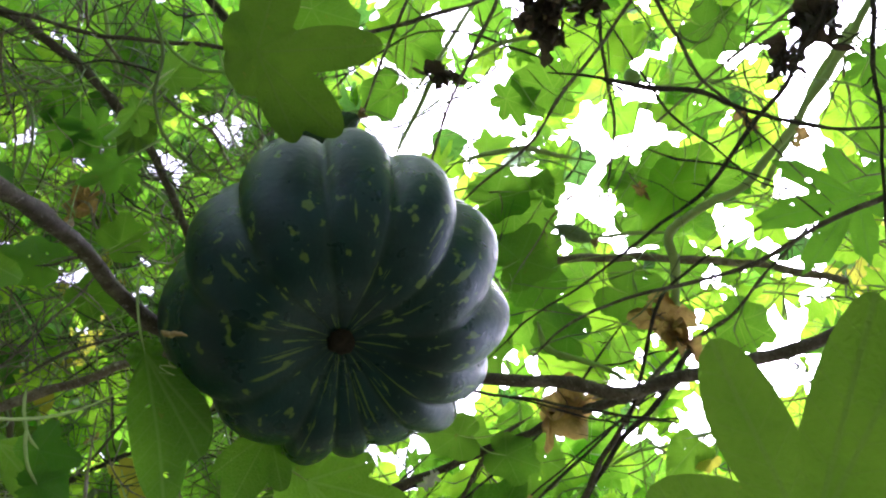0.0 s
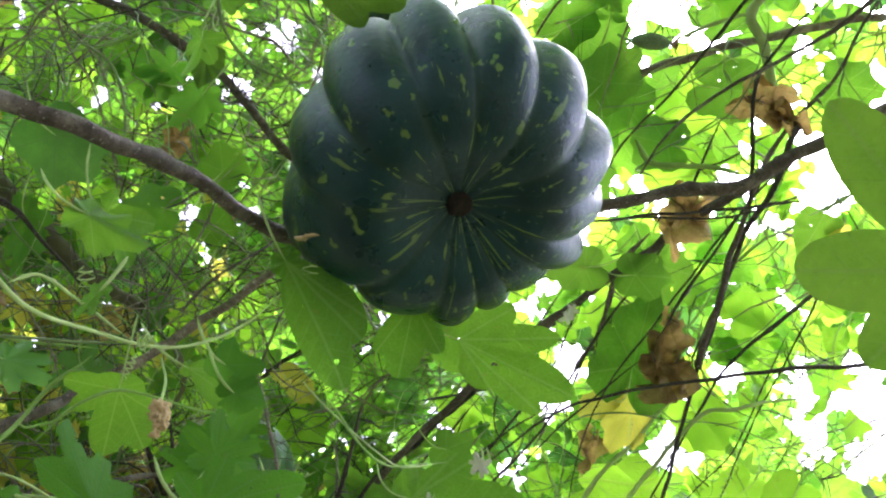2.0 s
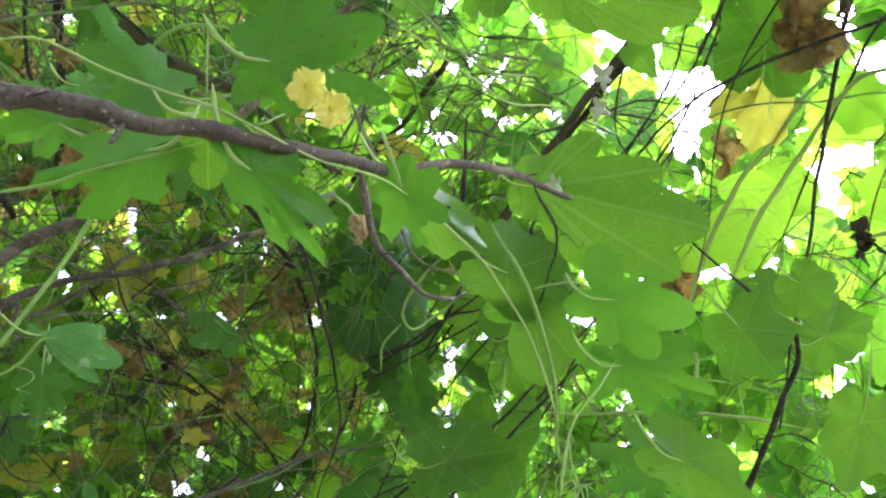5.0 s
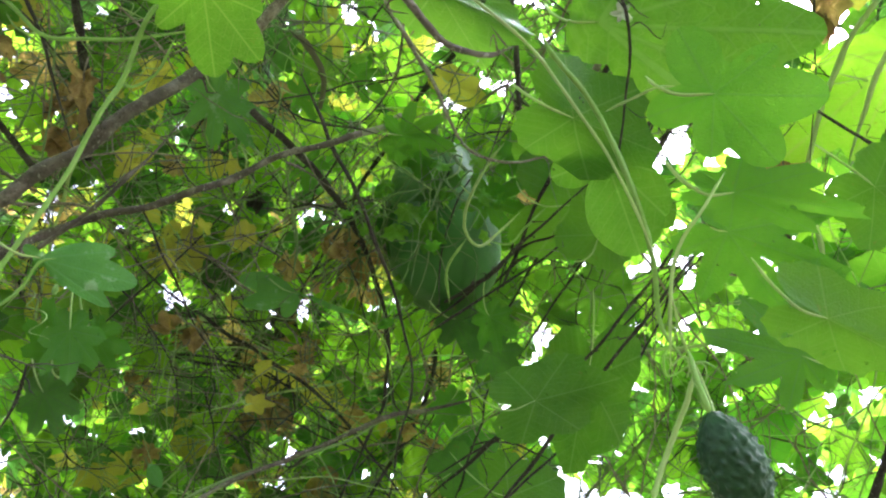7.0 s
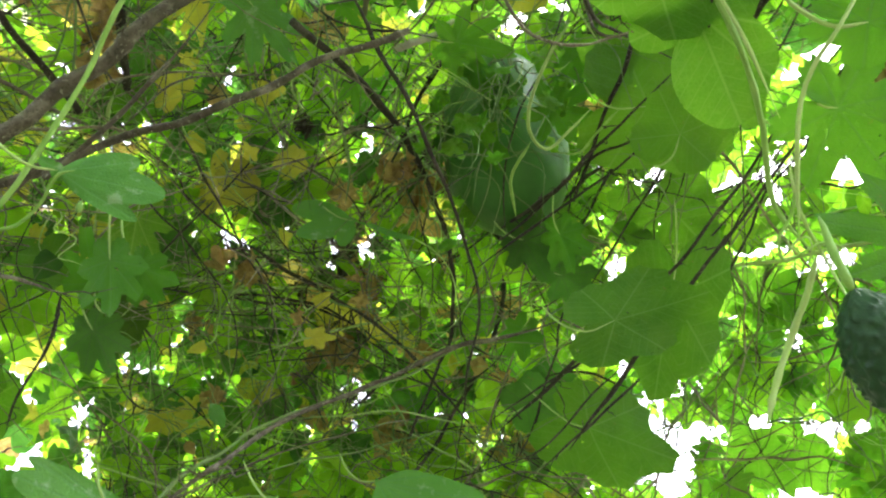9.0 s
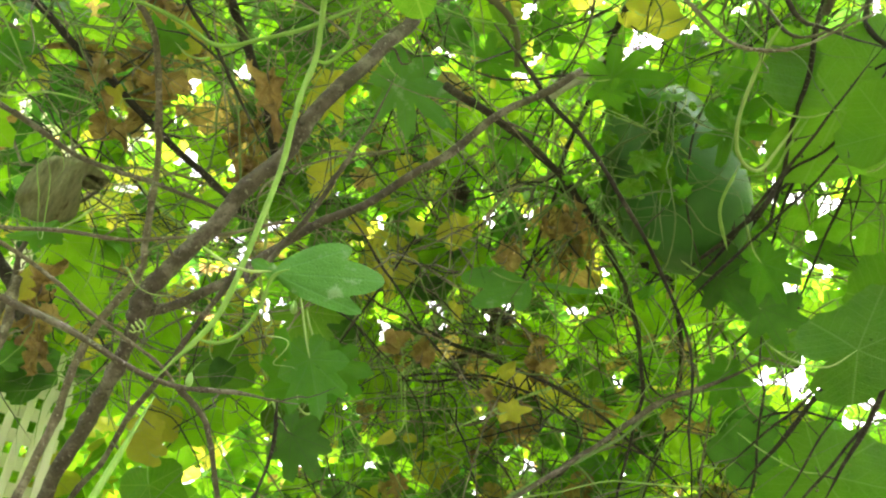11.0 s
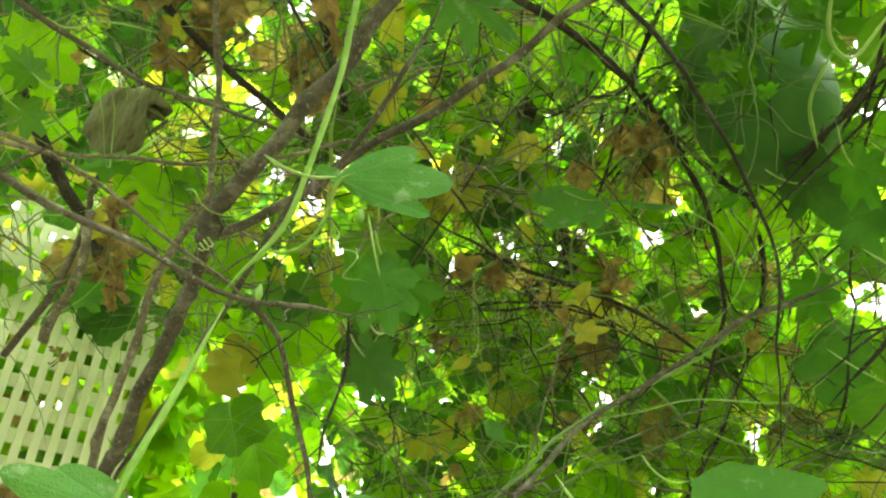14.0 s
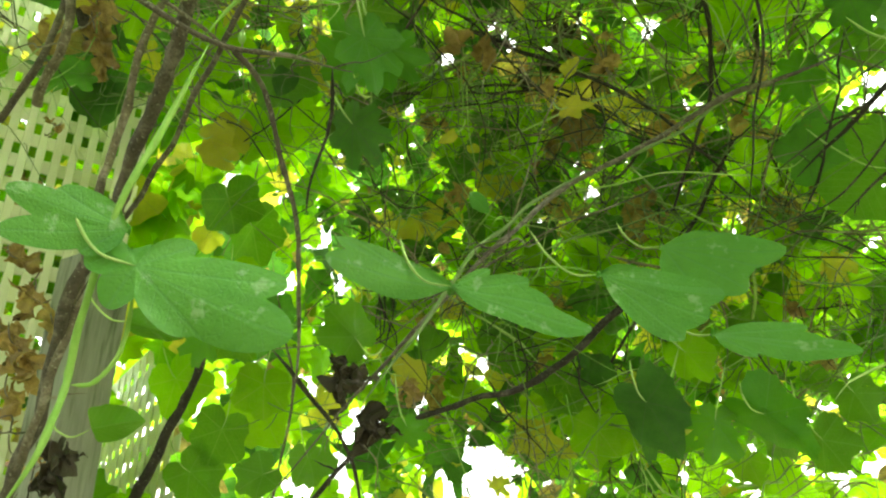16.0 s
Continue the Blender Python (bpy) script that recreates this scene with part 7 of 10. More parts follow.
tagged(leaf(None, "gourd", (-1.037, 0.469, 2.579), (-1.038, 0.442, 2.591), (-0.11, 0.40, 0.91), "dry", 0.52, 0.02, 4.0, name="dead_leaf"), "curled dry brown leaf caught among the twigs", "leaf", "fallen leaves")
tagged(leaf(None, "gourd", (-1.075, 0.465, 2.588), (-1.049, 0.499, 2.590), (-0.59, 0.42, 0.69), "dry", 0.52, 0.02, 4.0, name="dead_leaf"), "curled dry brown leaf caught among the twigs", "leaf", "fallen leaves")
tagged(leaf(None, "gourd", (-1.075, 0.464, 2.605), (-1.097, 0.496, 2.576), (-0.29, 0.53, 0.80), "dry", 0.60, 0.02, 4.0, name="dead_leaf"), "curled dry brown leaf caught among the twigs", "leaf", "fallen leaves")
tagged(leaf(None, "angular", (-1.019, 0.610, 2.529), (-0.988, 0.620, 2.545), (-0.47, 0.77, 0.43), "dry", 0.52, 0.02, 2.5, name="dead_leaf"), "curled dry brown leaf caught among the twigs", "leaf", "fallen leaves")
tagged(leaf(None, "angular", (-1.028, 0.607, 2.555), (-1.056, 0.610, 2.535), (-0.55, 0.23, 0.80), "dry", 0.52, 0.02, 2.5, name="dead_leaf"), "curled dry brown leaf caught among the twigs", "leaf", "fallen leaves")
tagged(leaf(None, "heart", (-0.980, 0.623, 2.531), (-1.017, 0.626, 2.504), (-0.55, 0.21, 0.81), "dry", 0.52, 0.02, 2.5, name="dead_leaf"), "curled dry brown leaf caught among the twigs", "leaf", "fallen leaves")
tagged(leaf(None, "angular", (-0.970, 0.620, 2.547), (-0.988, 0.613, 2.538), (-0.29, -0.36, 0.88), "dry", 0.52, 0.02, 2.5, name="dead_leaf"), "curled dry brown leaf caught among the twigs", "leaf", "fallen leaves")
tagged(leaf(None, "heart", (-1.024, 0.613, 2.530), (-1.013, 0.599, 2.544), (0.03, 0.72, 0.69), "dry", 0.52, 0.02, 2.5, name="dead_leaf"), "curled dry brown leaf caught among the twigs", "leaf", "fallen leaves")
tagged(leaf(None, "heart", (-0.998, 0.633, 2.514), (-0.991, 0.660, 2.506), (-0.24, 0.33, 0.92), "dry", 0.52, 0.02, 2.5, name="dead_leaf"), "curled dry brown leaf caught among the twigs", "leaf", "fallen leaves")
tagged(leaf(None, "angular", (-1.103, 0.467, 2.180), (-1.106, 0.435, 2.193), (-0.62, 0.34, 0.71), "dry", 0.52, 0.02, 3.5, name="dead_leaf"), "curled dry brown leaf caught among the twigs", "leaf", "fallen leaves")
tagged(leaf(None, "gourd", (-1.067, 0.441, 2.194), (-1.043, 0.436, 2.212), (-0.61, -0.48, 0.63), "dry", 0.52, 0.02, 3.5, name="dead_leaf"), "curled dry brown leaf caught among the twigs", "leaf", "fallen leaves")
tagged(leaf(None, "angular", (-1.132, 0.463, 2.181), (-1.159, 0.482, 2.154), (-0.69, 0.02, 0.72), "dry", 0.22, 0.02, 3.5, name="dead_leaf"), "curled dry brown leaf caught among the twigs", "leaf", "fallen leaves")
tagged(leaf(None, "heart", (-1.349, 1.126, 2.585), (-1.374, 1.125, 2.569), (-0.42, 0.69, 0.59), "dry", 0.52, 0.02, 2.0, name="dead_leaf"), "curled dry brown leaf caught among the twigs", "leaf", "fallen leaves")
tagged(leaf(None, "gourd", (-1.313, 1.162, 2.568), (-1.287, 1.164, 2.584), (-0.52, -0.09, 0.85), "dry", 0.52, 0.02, 2.0, name="dead_leaf"), "curled dry brown leaf caught among the twigs", "leaf", "fallen leaves")
tagged(leaf(None, "heart", (-1.321, 1.153, 2.573), (-1.325, 1.188, 2.554), (-0.61, 0.32, 0.72), "dry", 0.68, 0.02, 2.0, name="dead_leaf"), "curled dry brown leaf caught among the twigs", "leaf", "fallen leaves")
tagged(leaf(None, "gourd", (-1.351, 1.115, 2.542), (-1.377, 1.091, 2.536), (-0.27, 0.06, 0.96), "dry", 0.52, 0.02, 2.5, name="dead_leaf"), "curled dry brown leaf caught among the twigs", "leaf", "fallen leaves")
tagged(leaf(None, "heart", (-1.357, 1.128, 2.544), (-1.330, 1.136, 2.558), (-0.47, -0.01, 0.89), "dry", 0.52, 0.02, 2.5, name="dead_leaf"), "curled dry brown leaf caught among the twigs", "leaf", "fallen leaves")
tagged(leaf(None, "angular", (-1.339, 1.126, 2.573), (-1.340, 1.093, 2.588), (-0.87, 0.22, 0.45), "dry", 0.68, 0.02, 2.5, name="dead_leaf"), "curled dry brown leaf caught among the twigs", "leaf", "fallen leaves")
tagged(leaf(None, "angular", (-0.977, 1.175, 2.660), (-0.950, 1.180, 2.676), (-0.52, 0.31, 0.80), "dry", 0.52, 0.02, 3.0, name="dead_leaf"), "curled dry brown leaf caught among the twigs", "leaf", "fallen leaves")
tagged(leaf(None, "gourd", (-0.979, 1.166, 2.615), (-0.989, 1.197, 2.594), (0.31, 0.60, 0.74), "dry", 0.52, 0.02, 3.0, name="dead_leaf"), "curled dry brown leaf caught among the twigs", "leaf", "fallen leaves")
tagged(leaf(None, "gourd", (-0.986, 1.193, 2.649), (-1.018, 1.181, 2.633), (-0.53, 0.51, 0.68), "dry", 0.60, 0.02, 3.0, name="dead_leaf"), "curled dry brown leaf caught among the twigs", "leaf", "fallen leaves")
tagged(leaf(None, "gourd", (-0.979, 1.258, 2.671), (-0.951, 1.241, 2.697), (-0.43, 0.48, 0.76), "dry", 0.52, 0.02, 3.0, name="dead_leaf"), "curled dry brown leaf caught among the twigs", "leaf", "fallen leaves")
tagged(leaf(None, "gourd", (-0.930, 1.221, 2.647), (-0.933, 1.260, 2.627), (-0.94, 0.09, 0.33), "dry", 0.52, 0.02, 3.0, name="dead_leaf"), "curled dry brown leaf caught among the twigs", "leaf", "fallen leaves")
tagged(leaf(None, "gourd", (-0.974, 1.224, 2.643), (-0.961, 1.263, 2.633), (-0.51, 0.36, 0.78), "dry", 0.60, 0.02, 3.0, name="dead_leaf"), "curled dry brown leaf caught among the twigs", "leaf", "fallen leaves")
tagged(leaf(None, "gourd", (-1.046, 1.407, 2.619), (-1.059, 1.437, 2.595), (-0.12, 0.57, 0.81), "dry", 0.52, 0.02, 2.0, name="dead_leaf"), "curled dry brown leaf caught among the twigs", "leaf", "fallen leaves")
tagged(leaf(None, "heart", (-1.054, 1.494, 2.642), (-1.057, 1.519, 2.628), (-0.36, 0.41, 0.84), "dry", 0.52, 0.02, 2.0, name="dead_leaf"), "curled dry brown leaf caught among the twigs", "leaf", "fallen leaves")
tagged(leaf(None, "angular", (-1.055, 1.421, 2.626), (-1.080, 1.444, 2.599), (-0.35, 0.54, 0.77), "dry", 0.60, 0.02, 2.0, name="dead_leaf"), "curled dry brown leaf caught among the twigs", "leaf", "fallen leaves")
tagged(leaf(None, "gourd", (-0.982, 1.428, 2.516), (-0.984, 1.449, 2.505), (-0.75, 0.26, 0.61), "dry", 0.52, 0.02, 2.0, name="dead_leaf"), "curled dry brown leaf caught among the twigs", "leaf", "fallen leaves")
tagged(leaf(None, "angular", (-0.968, 1.411, 2.514), (-0.949, 1.416, 2.524), (-0.40, 0.88, 0.27), "dry", 0.52, 0.02, 2.0, name="dead_leaf"), "curled dry brown leaf caught among the twigs", "leaf", "fallen leaves")
tagged(leaf(None, "gourd", (-0.987, 1.440, 2.534), (-0.986, 1.463, 2.525), (-0.48, 0.36, 0.80), "dry", 0.60, 0.02, 2.0, name="dead_leaf"), "curled dry brown leaf caught among the twigs", "leaf", "fallen leaves")
tagged(leaf(None, "heart", (-0.946, 1.388, 2.308), (-0.919, 1.399, 2.332), (-0.25, 0.95, -0.17), "dry", 0.52, 0.02, 1.6, name="dead_leaf"), "curled dry brown leaf caught among the twigs", "leaf", "fallen leaves")
tagged(leaf(None, "angular", (-0.929, 1.407, 2.274), (-0.921, 1.439, 2.258), (-0.75, 0.43, 0.50), "dry", 0.52, 0.02, 1.6, name="dead_leaf"), "curled dry brown leaf caught among the twigs", "leaf", "fallen leaves")
tagged(leaf(None, "heart", (-0.945, 1.360, 2.291), (-0.947, 1.388, 2.267), (-0.44, 0.58, 0.69), "dry", 0.68, 0.02, 1.6, name="dead_leaf"), "curled dry brown leaf caught among the twigs", "leaf", "fallen leaves")
tagged(leaf(None, "heart", (-1.250, 1.217, 2.340), (-1.269, 1.209, 2.323), (-0.70, 0.27, 0.66), "dry", 0.52, 0.02, 1.6, name="dead_leaf"), "curled dry brown leaf caught among the twigs", "leaf", "fallen leaves")
tagged(leaf(None, "gourd", (-1.247, 1.243, 2.377), (-1.229, 1.241, 2.400), (-0.12, 0.98, 0.14), "dry", 0.52, 0.02, 1.6, name="dead_leaf"), "curled dry brown leaf caught among the twigs", "leaf", "fallen leaves")
tagged(leaf(None, "gourd", (-1.242, 1.241, 2.375), (-1.220, 1.255, 2.391), (-0.70, 0.50, 0.51), "dry", 0.75, 0.02, 1.6, name="dead_leaf"), "curled dry brown leaf caught among the twigs", "leaf", "fallen leaves")
tagged(leaf(None, "angular", (-1.040, 1.553, 2.036), (-1.033, 1.572, 2.029), (-0.37, 0.41, 0.83), "dry", 0.52, 0.02, 2.0, name="dead_leaf"), "curled dry brown leaf caught among the twigs", "leaf", "fallen leaves")
tagged(leaf(None, "heart", (-1.051, 1.537, 2.023), (-1.058, 1.542, 2.008), (-0.14, 0.90, 0.42), "dry", 0.52, 0.02, 2.0, name="dead_leaf"), "curled dry brown leaf caught among the twigs", "leaf", "fallen leaves")
tagged(leaf(None, "gourd", (-1.035, 1.541, 2.033), (-1.033, 1.526, 2.048), (-0.48, 0.58, 0.66), "dry", 0.68, 0.02, 2.0, name="dead_leaf"), "curled dry brown leaf caught among the twigs", "leaf", "fallen leaves")
tagged(leaf(None, "angular", (-1.217, 0.915, 1.841), (-1.229, 0.913, 1.828), (-0.63, 0.61, 0.47), "dry", 0.52, 0.02, 2.5, name="dead_leaf"), "curled dry brown leaf caught among the twigs", "leaf", "fallen leaves")
tagged(leaf(None, "gourd", (-1.202, 0.925, 1.836), (-1.190, 0.913, 1.860), (-0.76, 0.36, 0.55), "dry", 0.52, 0.02, 2.5, name="dead_leaf"), "curled dry brown leaf caught among the twigs", "leaf", "fallen leaves")
tagged(leaf(None, "heart", (-1.178, 0.898, 1.836), (-1.166, 0.922, 1.832), (-0.65, 0.44, 0.62), "dry", 0.45, 0.02, 2.5, name="dead_leaf"), "curled dry brown leaf caught among the twigs", "leaf", "fallen leaves")
tagged(leaf(None, "gourd", (-1.396, 0.446, 2.216), (-1.399, 0.435, 2.221), (-0.35, 0.49, 0.80), "dry", 0.52, 0.02, 3.0, name="dead_leaf"), "curled dry brown leaf caught among the twigs", "leaf", "fallen leaves")
tagged(leaf(None, "heart", (-1.411, 0.457, 2.213), (-1.402, 0.462, 2.220), (-0.60, 0.77, 0.20), "dry", 0.52, 0.02, 3.0, name="dead_leaf"), "curled dry brown leaf caught among the twigs", "leaf", "fallen leaves")
tagged(leaf(None, "heart", (-1.435, 0.456, 2.230), (-1.422, 0.466, 2.239), (-0.64, 0.23, 0.73), "dry", 0.60, 0.02, 3.0, name="dead_leaf"), "curled dry brown leaf caught among the twigs", "leaf", "fallen leaves")
tagged(leaf(None, "heart", (-1.247, 1.007, 2.390), (-1.222, 1.034, 2.399), (-0.40, 0.07, 0.91), "dry", 0.52, 0.02, 2.0, name="dead_leaf"), "curled dry brown leaf caught among the twigs", "leaf", "fallen leaves")
tagged(leaf(None, "heart", (-1.258, 1.019, 2.363), (-1.272, 1.030, 2.336), (-0.90, -0.17, 0.40), "dry", 0.52, 0.02, 2.0, name="dead_leaf"), "curled dry brown leaf caught among the twigs", "leaf", "fallen leaves")
tagged(leaf(None, "angular", (-1.270, 0.996, 2.359), (-1.285, 1.012, 2.327), (-0.70, 0.45, 0.56), "dry", 0.60, 0.02, 2.0, name="dead_leaf"), "curled dry brown leaf caught among the twigs", "leaf", "fallen leaves")
tagged(leaf(None, "gourd", (-1.072, 1.281, 2.039), (-1.059, 1.301, 2.039), (-0.78, 0.50, 0.37), "dry", 0.52, 0.02, 3.0, name="dead_leaf"), "curled dry brown leaf caught among the twigs", "leaf", "fallen leaves")
tagged(leaf(None, "gourd", (-1.114, 1.294, 2.021), (-1.128, 1.258, 2.033), (-0.59, 0.45, 0.67), "dry", 0.52, 0.02, 3.0, name="dead_leaf"), "curled dry brown leaf caught among the twigs", "leaf", "fallen leaves")
tagged(leaf(None, "gourd", (-1.081, 1.262, 2.022), (-1.108, 1.247, 2.000), (-0.66, 0.66, 0.37), "dry", 0.60, 0.02, 3.0, name="dead_leaf"), "curled dry brown leaf caught among the twigs", "leaf", "fallen leaves")
tagged(leaf(None, "gourd", (-1.347, 0.477, 1.927), (-1.357, 0.449, 1.939), (-0.91, 0.16, -0.39), "dry", 0.52, 0.02, 3.0, name="dead_leaf"), "curled dry brown leaf caught among the twigs", "leaf", "fallen leaves")
tagged(leaf(None, "gourd", (-1.377, 0.484, 1.862), (-1.380, 0.510, 1.831), (-0.96, 0.14, 0.22), "dry", 0.52, 0.02, 3.0, name="dead_leaf"), "curled dry brown leaf caught among the twigs", "leaf", "fallen leaves")
tagged(leaf(None, "gourd", (-1.376, 0.470, 1.876), (-1.382, 0.494, 1.845), (-0.81, 0.39, 0.44), "dry", 0.60, 0.02, 3.0, name="dead_leaf"), "curled dry brown leaf caught among the twigs", "leaf", "fallen leaves")
tagged(leaf(None, "angular", (-1.471, 0.521, 1.755), (-1.482, 0.503, 1.757), (-0.82, 0.42, -0.39), "dry", 0.52, 0.02, 3.0, name="dead_leaf"), "curled dry brown leaf caught among the twigs", "leaf", "fallen leaves")
tagged(leaf(None, "angular", (-1.473, 0.480, 1.801), (-1.480, 0.457, 1.814), (-0.89, 0.02, -0.45), "dry", 0.52, 0.02, 3.0, name="dead_leaf"), "curled dry brown leaf caught among the twigs", "leaf", "fallen leaves")
tagged(leaf(None, "heart", (-1.433, 0.503, 1.759), (-1.437, 0.521, 1.735), (-0.98, -0.18, 0.03), "dry", 0.60, 0.02, 3.0, name="dead_leaf"), "curled dry brown leaf caught among the twigs", "leaf", "fallen leaves")
tagged(leaf(None, "gourd", (-1.283, 0.529, 1.710), (-1.288, 0.515, 1.716), (-0.91, 0.39, 0.16), "dry", 0.52, 0.02, 4.0, name="dead_leaf"), "curled dry brown leaf caught among the twigs", "leaf", "fallen leaves")
tagged(leaf(None, "heart", (-1.315, 0.521, 1.725), (-1.321, 0.531, 1.707), (-0.58, 0.62, 0.52), "dry", 0.52, 0.02, 4.0, name="dead_leaf"), "curled dry brown leaf caught among the twigs", "leaf", "fallen leaves")
tagged(leaf(None, "gourd", (-1.295, 0.533, 1.731), (-1.297, 0.549, 1.713), (-0.99, -0.12, 0.01), "dry", 0.60, 0.02, 4.0, name="dead_leaf"), "curled dry brown leaf caught among the twigs", "leaf", "fallen leaves")
tagged(leaf(None, "gourd", (0.041, 1.048, 2.389), (-0.008, 1.077, 2.348), (-0.03, 0.80, 0.60), "yellow", 0.68, 0.02, 1.0, name="yellow_leaf"), "yellowing leaf with brown spots", "leaf", "fallen leaves")
tagged(leaf(None, "gourd", (0.003, 1.022, 2.401), (-0.042, 1.027, 2.382), (-0.11, 0.87, 0.49), "yellow", 0.60, 0.02, 1.0, name="yellow_leaf"), "yellowing leaf with brown spots", "leaf", "fallen leaves")
tagged(leaf(None, "gourd", (-0.709, 0.526, 2.210), (-0.736, 0.552, 2.178), (-0.54, 0.37, 0.75), "dry", 0.38, 0.02, 1.2, name="dead_leaf"), "curled dry brown leaf caught among the twigs", "leaf", "fallen leaves")
tagged(leaf(None, "gourd", (-0.845, 0.853, 2.319), (-0.812, 0.858, 2.328), (-0.32, 0.58, 0.75), "yellow", 0.68, 0.02, 1.0, name="yellow_leaf"), "yellowing leaf with brown spots", "leaf", "fallen leaves")
tagged(leaf(None, "gourd", (-0.542, 0.993, 2.587), (-0.512, 1.055, 2.578), (-0.17, 0.22, 0.96), "yellow", 0.52, 0.02, 1.0, name="yellow_leaf"), "yellowing leaf with brown spots", "leaf", "fallen leaves")
tagged(leaf(None, "gourd", (-0.930, 0.706, 2.397), (-0.905, 0.707, 2.413), (-0.53, 0.31, 0.79), "yellow", 0.60, 0.02, 1.2, name="yellow_leaf"), "yellowing leaf with brown spots", "leaf", "fallen leaves")
tagged(leaf(None, "gourd", (-1.316, 0.653, 2.219), (-1.294, 0.681, 2.225), (-0.66, 0.41, 0.63), "yellow", 0.75, 0.02, 1.0, name="yellow_leaf"), "yellowing leaf with brown spots", "leaf", "fallen leaves")
tagged(leaf(None, "gourd", (-1.324, 0.675, 2.193), (-1.336, 0.640, 2.205), (-0.75, 0.45, 0.49), "yellow", 0.60, 0.02, 1.0, name="yellow_leaf"), "yellowing leaf with brown spots", "leaf", "fallen leaves")
tagged(leaf(None, "gourd", (-1.108, 0.890, 2.468), (-1.076, 0.907, 2.493), (-0.69, 0.31, 0.65), "yellow", 0.75, 0.02, 1.0, name="yellow_leaf"), "yellowing leaf with brown spots", "leaf", "fallen leaves")
tagged(leaf(None, "gourd", (-1.224, 0.443, 2.326), (-1.247, 0.434, 2.304), (-0.69, 0.05, 0.72), "yellow", 0.60, 0.02, 1.0, name="yellow_leaf"), "yellowing leaf with brown spots", "leaf", "fallen leaves")
tagged(leaf(None, "gourd", (-1.076, 0.898, 2.468), (-1.051, 0.892, 2.487), (-0.51, 0.39, 0.77), "yellow", 0.60, 0.02, 1.0, name="yellow_leaf"), "yellowing leaf with brown spots", "leaf", "fallen leaves")
tagged(leaf(None, "gourd", (0.386, 0.815, 2.432), (0.364, 0.828, 2.425), (0.20, 0.69, 0.69), "yellow", 0.75, 0.02, 1.0, name="yellow_leaf"), "yellowing leaf with brown spots", "leaf", "fallen leaves")
tagged(leaf(None, "gourd", (-1.048, 1.050, 2.545), (-1.030, 1.030, 2.566), (-0.46, 0.41, 0.78), "yellow", 0.68, 0.02, 1.0, name="yellow_leaf"), "yellowing leaf with brown spots", "leaf", "fallen leaves")
tagged(leaf(None, "gourd", (-0.726, 0.230, 2.238), (-0.722, 0.261, 2.226), (-0.53, 0.36, 0.77), "yellow", 0.60, 0.02, 1.0, name="yellow_leaf"), "yellowing leaf with brown spots", "leaf", "fallen leaves")
tagged(leaf(None, "gourd", (-0.775, 0.223, 2.273), (-0.759, 0.235, 2.278), (-0.32, 0.02, 0.95), "yellow", 0.60, 0.02, 1.0, name="yellow_leaf"), "yellowing leaf with brown spots", "leaf", "fallen leaves")
tagged(leaf(None, "gourd", (-0.922, 0.466, 2.415), (-0.911, 0.490, 2.440), (-0.15, 0.13, 0.98), "dry", 0.63, 0.02, 3.5, name="dead_leaf"), "curled dry brown leaf caught among the twigs", "leaf", "fallen leaves")
tagged(leaf(None, "gourd", (-0.828, 0.460, 2.411), (-0.850, 0.473, 2.391), (-0.41, 0.23, 0.88), "yellow", 0.77, 0.02, 1.2, name="yellow_leaf"), "yellowing leaf with brown spots", "leaf", "fallen leaves")
tagged(leaf(None, "gourd", (-0.914, 0.393, 2.391), (-0.913, 0.423, 2.366), (-0.35, -0.64, 0.69), "dry", 0.69, 0.02, 3.5, name="dead_leaf"), "curled dry brown leaf caught among the twigs", "leaf", "fallen leaves")
tagged(leaf(None, "gourd", (-0.848, 0.431, 2.480), (-0.834, 0.405, 2.508), (-0.27, -0.03, 0.96), "dry", 0.59, 0.02, 3.5, name="dead_leaf"), "curled dry brown leaf caught among the twigs", "leaf", "fallen leaves")
tagged(leaf(None, "angular", (-0.936, 0.437, 2.386), (-0.922, 0.406, 2.377), (-0.71, 0.27, 0.65), "yellow", 0.56, 0.02, 1.2, name="yellow_leaf"), "yellowing leaf with brown spots", "leaf", "fallen leaves")
tagged(leaf(None, "heart", (-0.974, 0.440, 2.393), (-0.996, 0.434, 2.379), (-0.65, -0.18, 0.74), "dry", 0.52, 0.02, 3.5, name="dead_leaf"), "curled dry brown leaf caught among the twigs", "leaf", "fallen leaves")
tagged(leaf(None, "angular", (-0.942, 0.429, 2.343), (-0.928, 0.417, 2.377), (-0.91, 0.37, 0.20), "dry", 0.76, 0.02, 3.5, name="dead_leaf"), "curled dry brown leaf caught among the twigs", "leaf", "fallen leaves")
tagged(leaf(None, "heart", (-0.894, 0.488, 2.357), (-0.878, 0.501, 2.358), (-0.77, -0.54, 0.34), "dry", 0.82, 0.02, 3.5, name="dead_leaf"), "curled dry brown leaf caught among the twigs", "leaf", "fallen leaves")
tagged(leaf(None, "gourd", (-0.844, 0.421, 2.425), (-0.847, 0.435, 2.405), (-0.57, -0.62, 0.54), "yellow", 0.58, 0.02, 1.2, name="yellow_leaf"), "yellowing leaf with brown spots", "leaf", "fallen leaves")
tagged(leaf(None, "gourd", (-0.913, 0.608, 2.358), (-0.938, 0.599, 2.362), (-0.42, 0.54, 0.73), "dry", 0.84, 0.02, 3.5, name="dead_leaf"), "curled dry brown leaf caught among the twigs", "leaf", "fallen leaves")
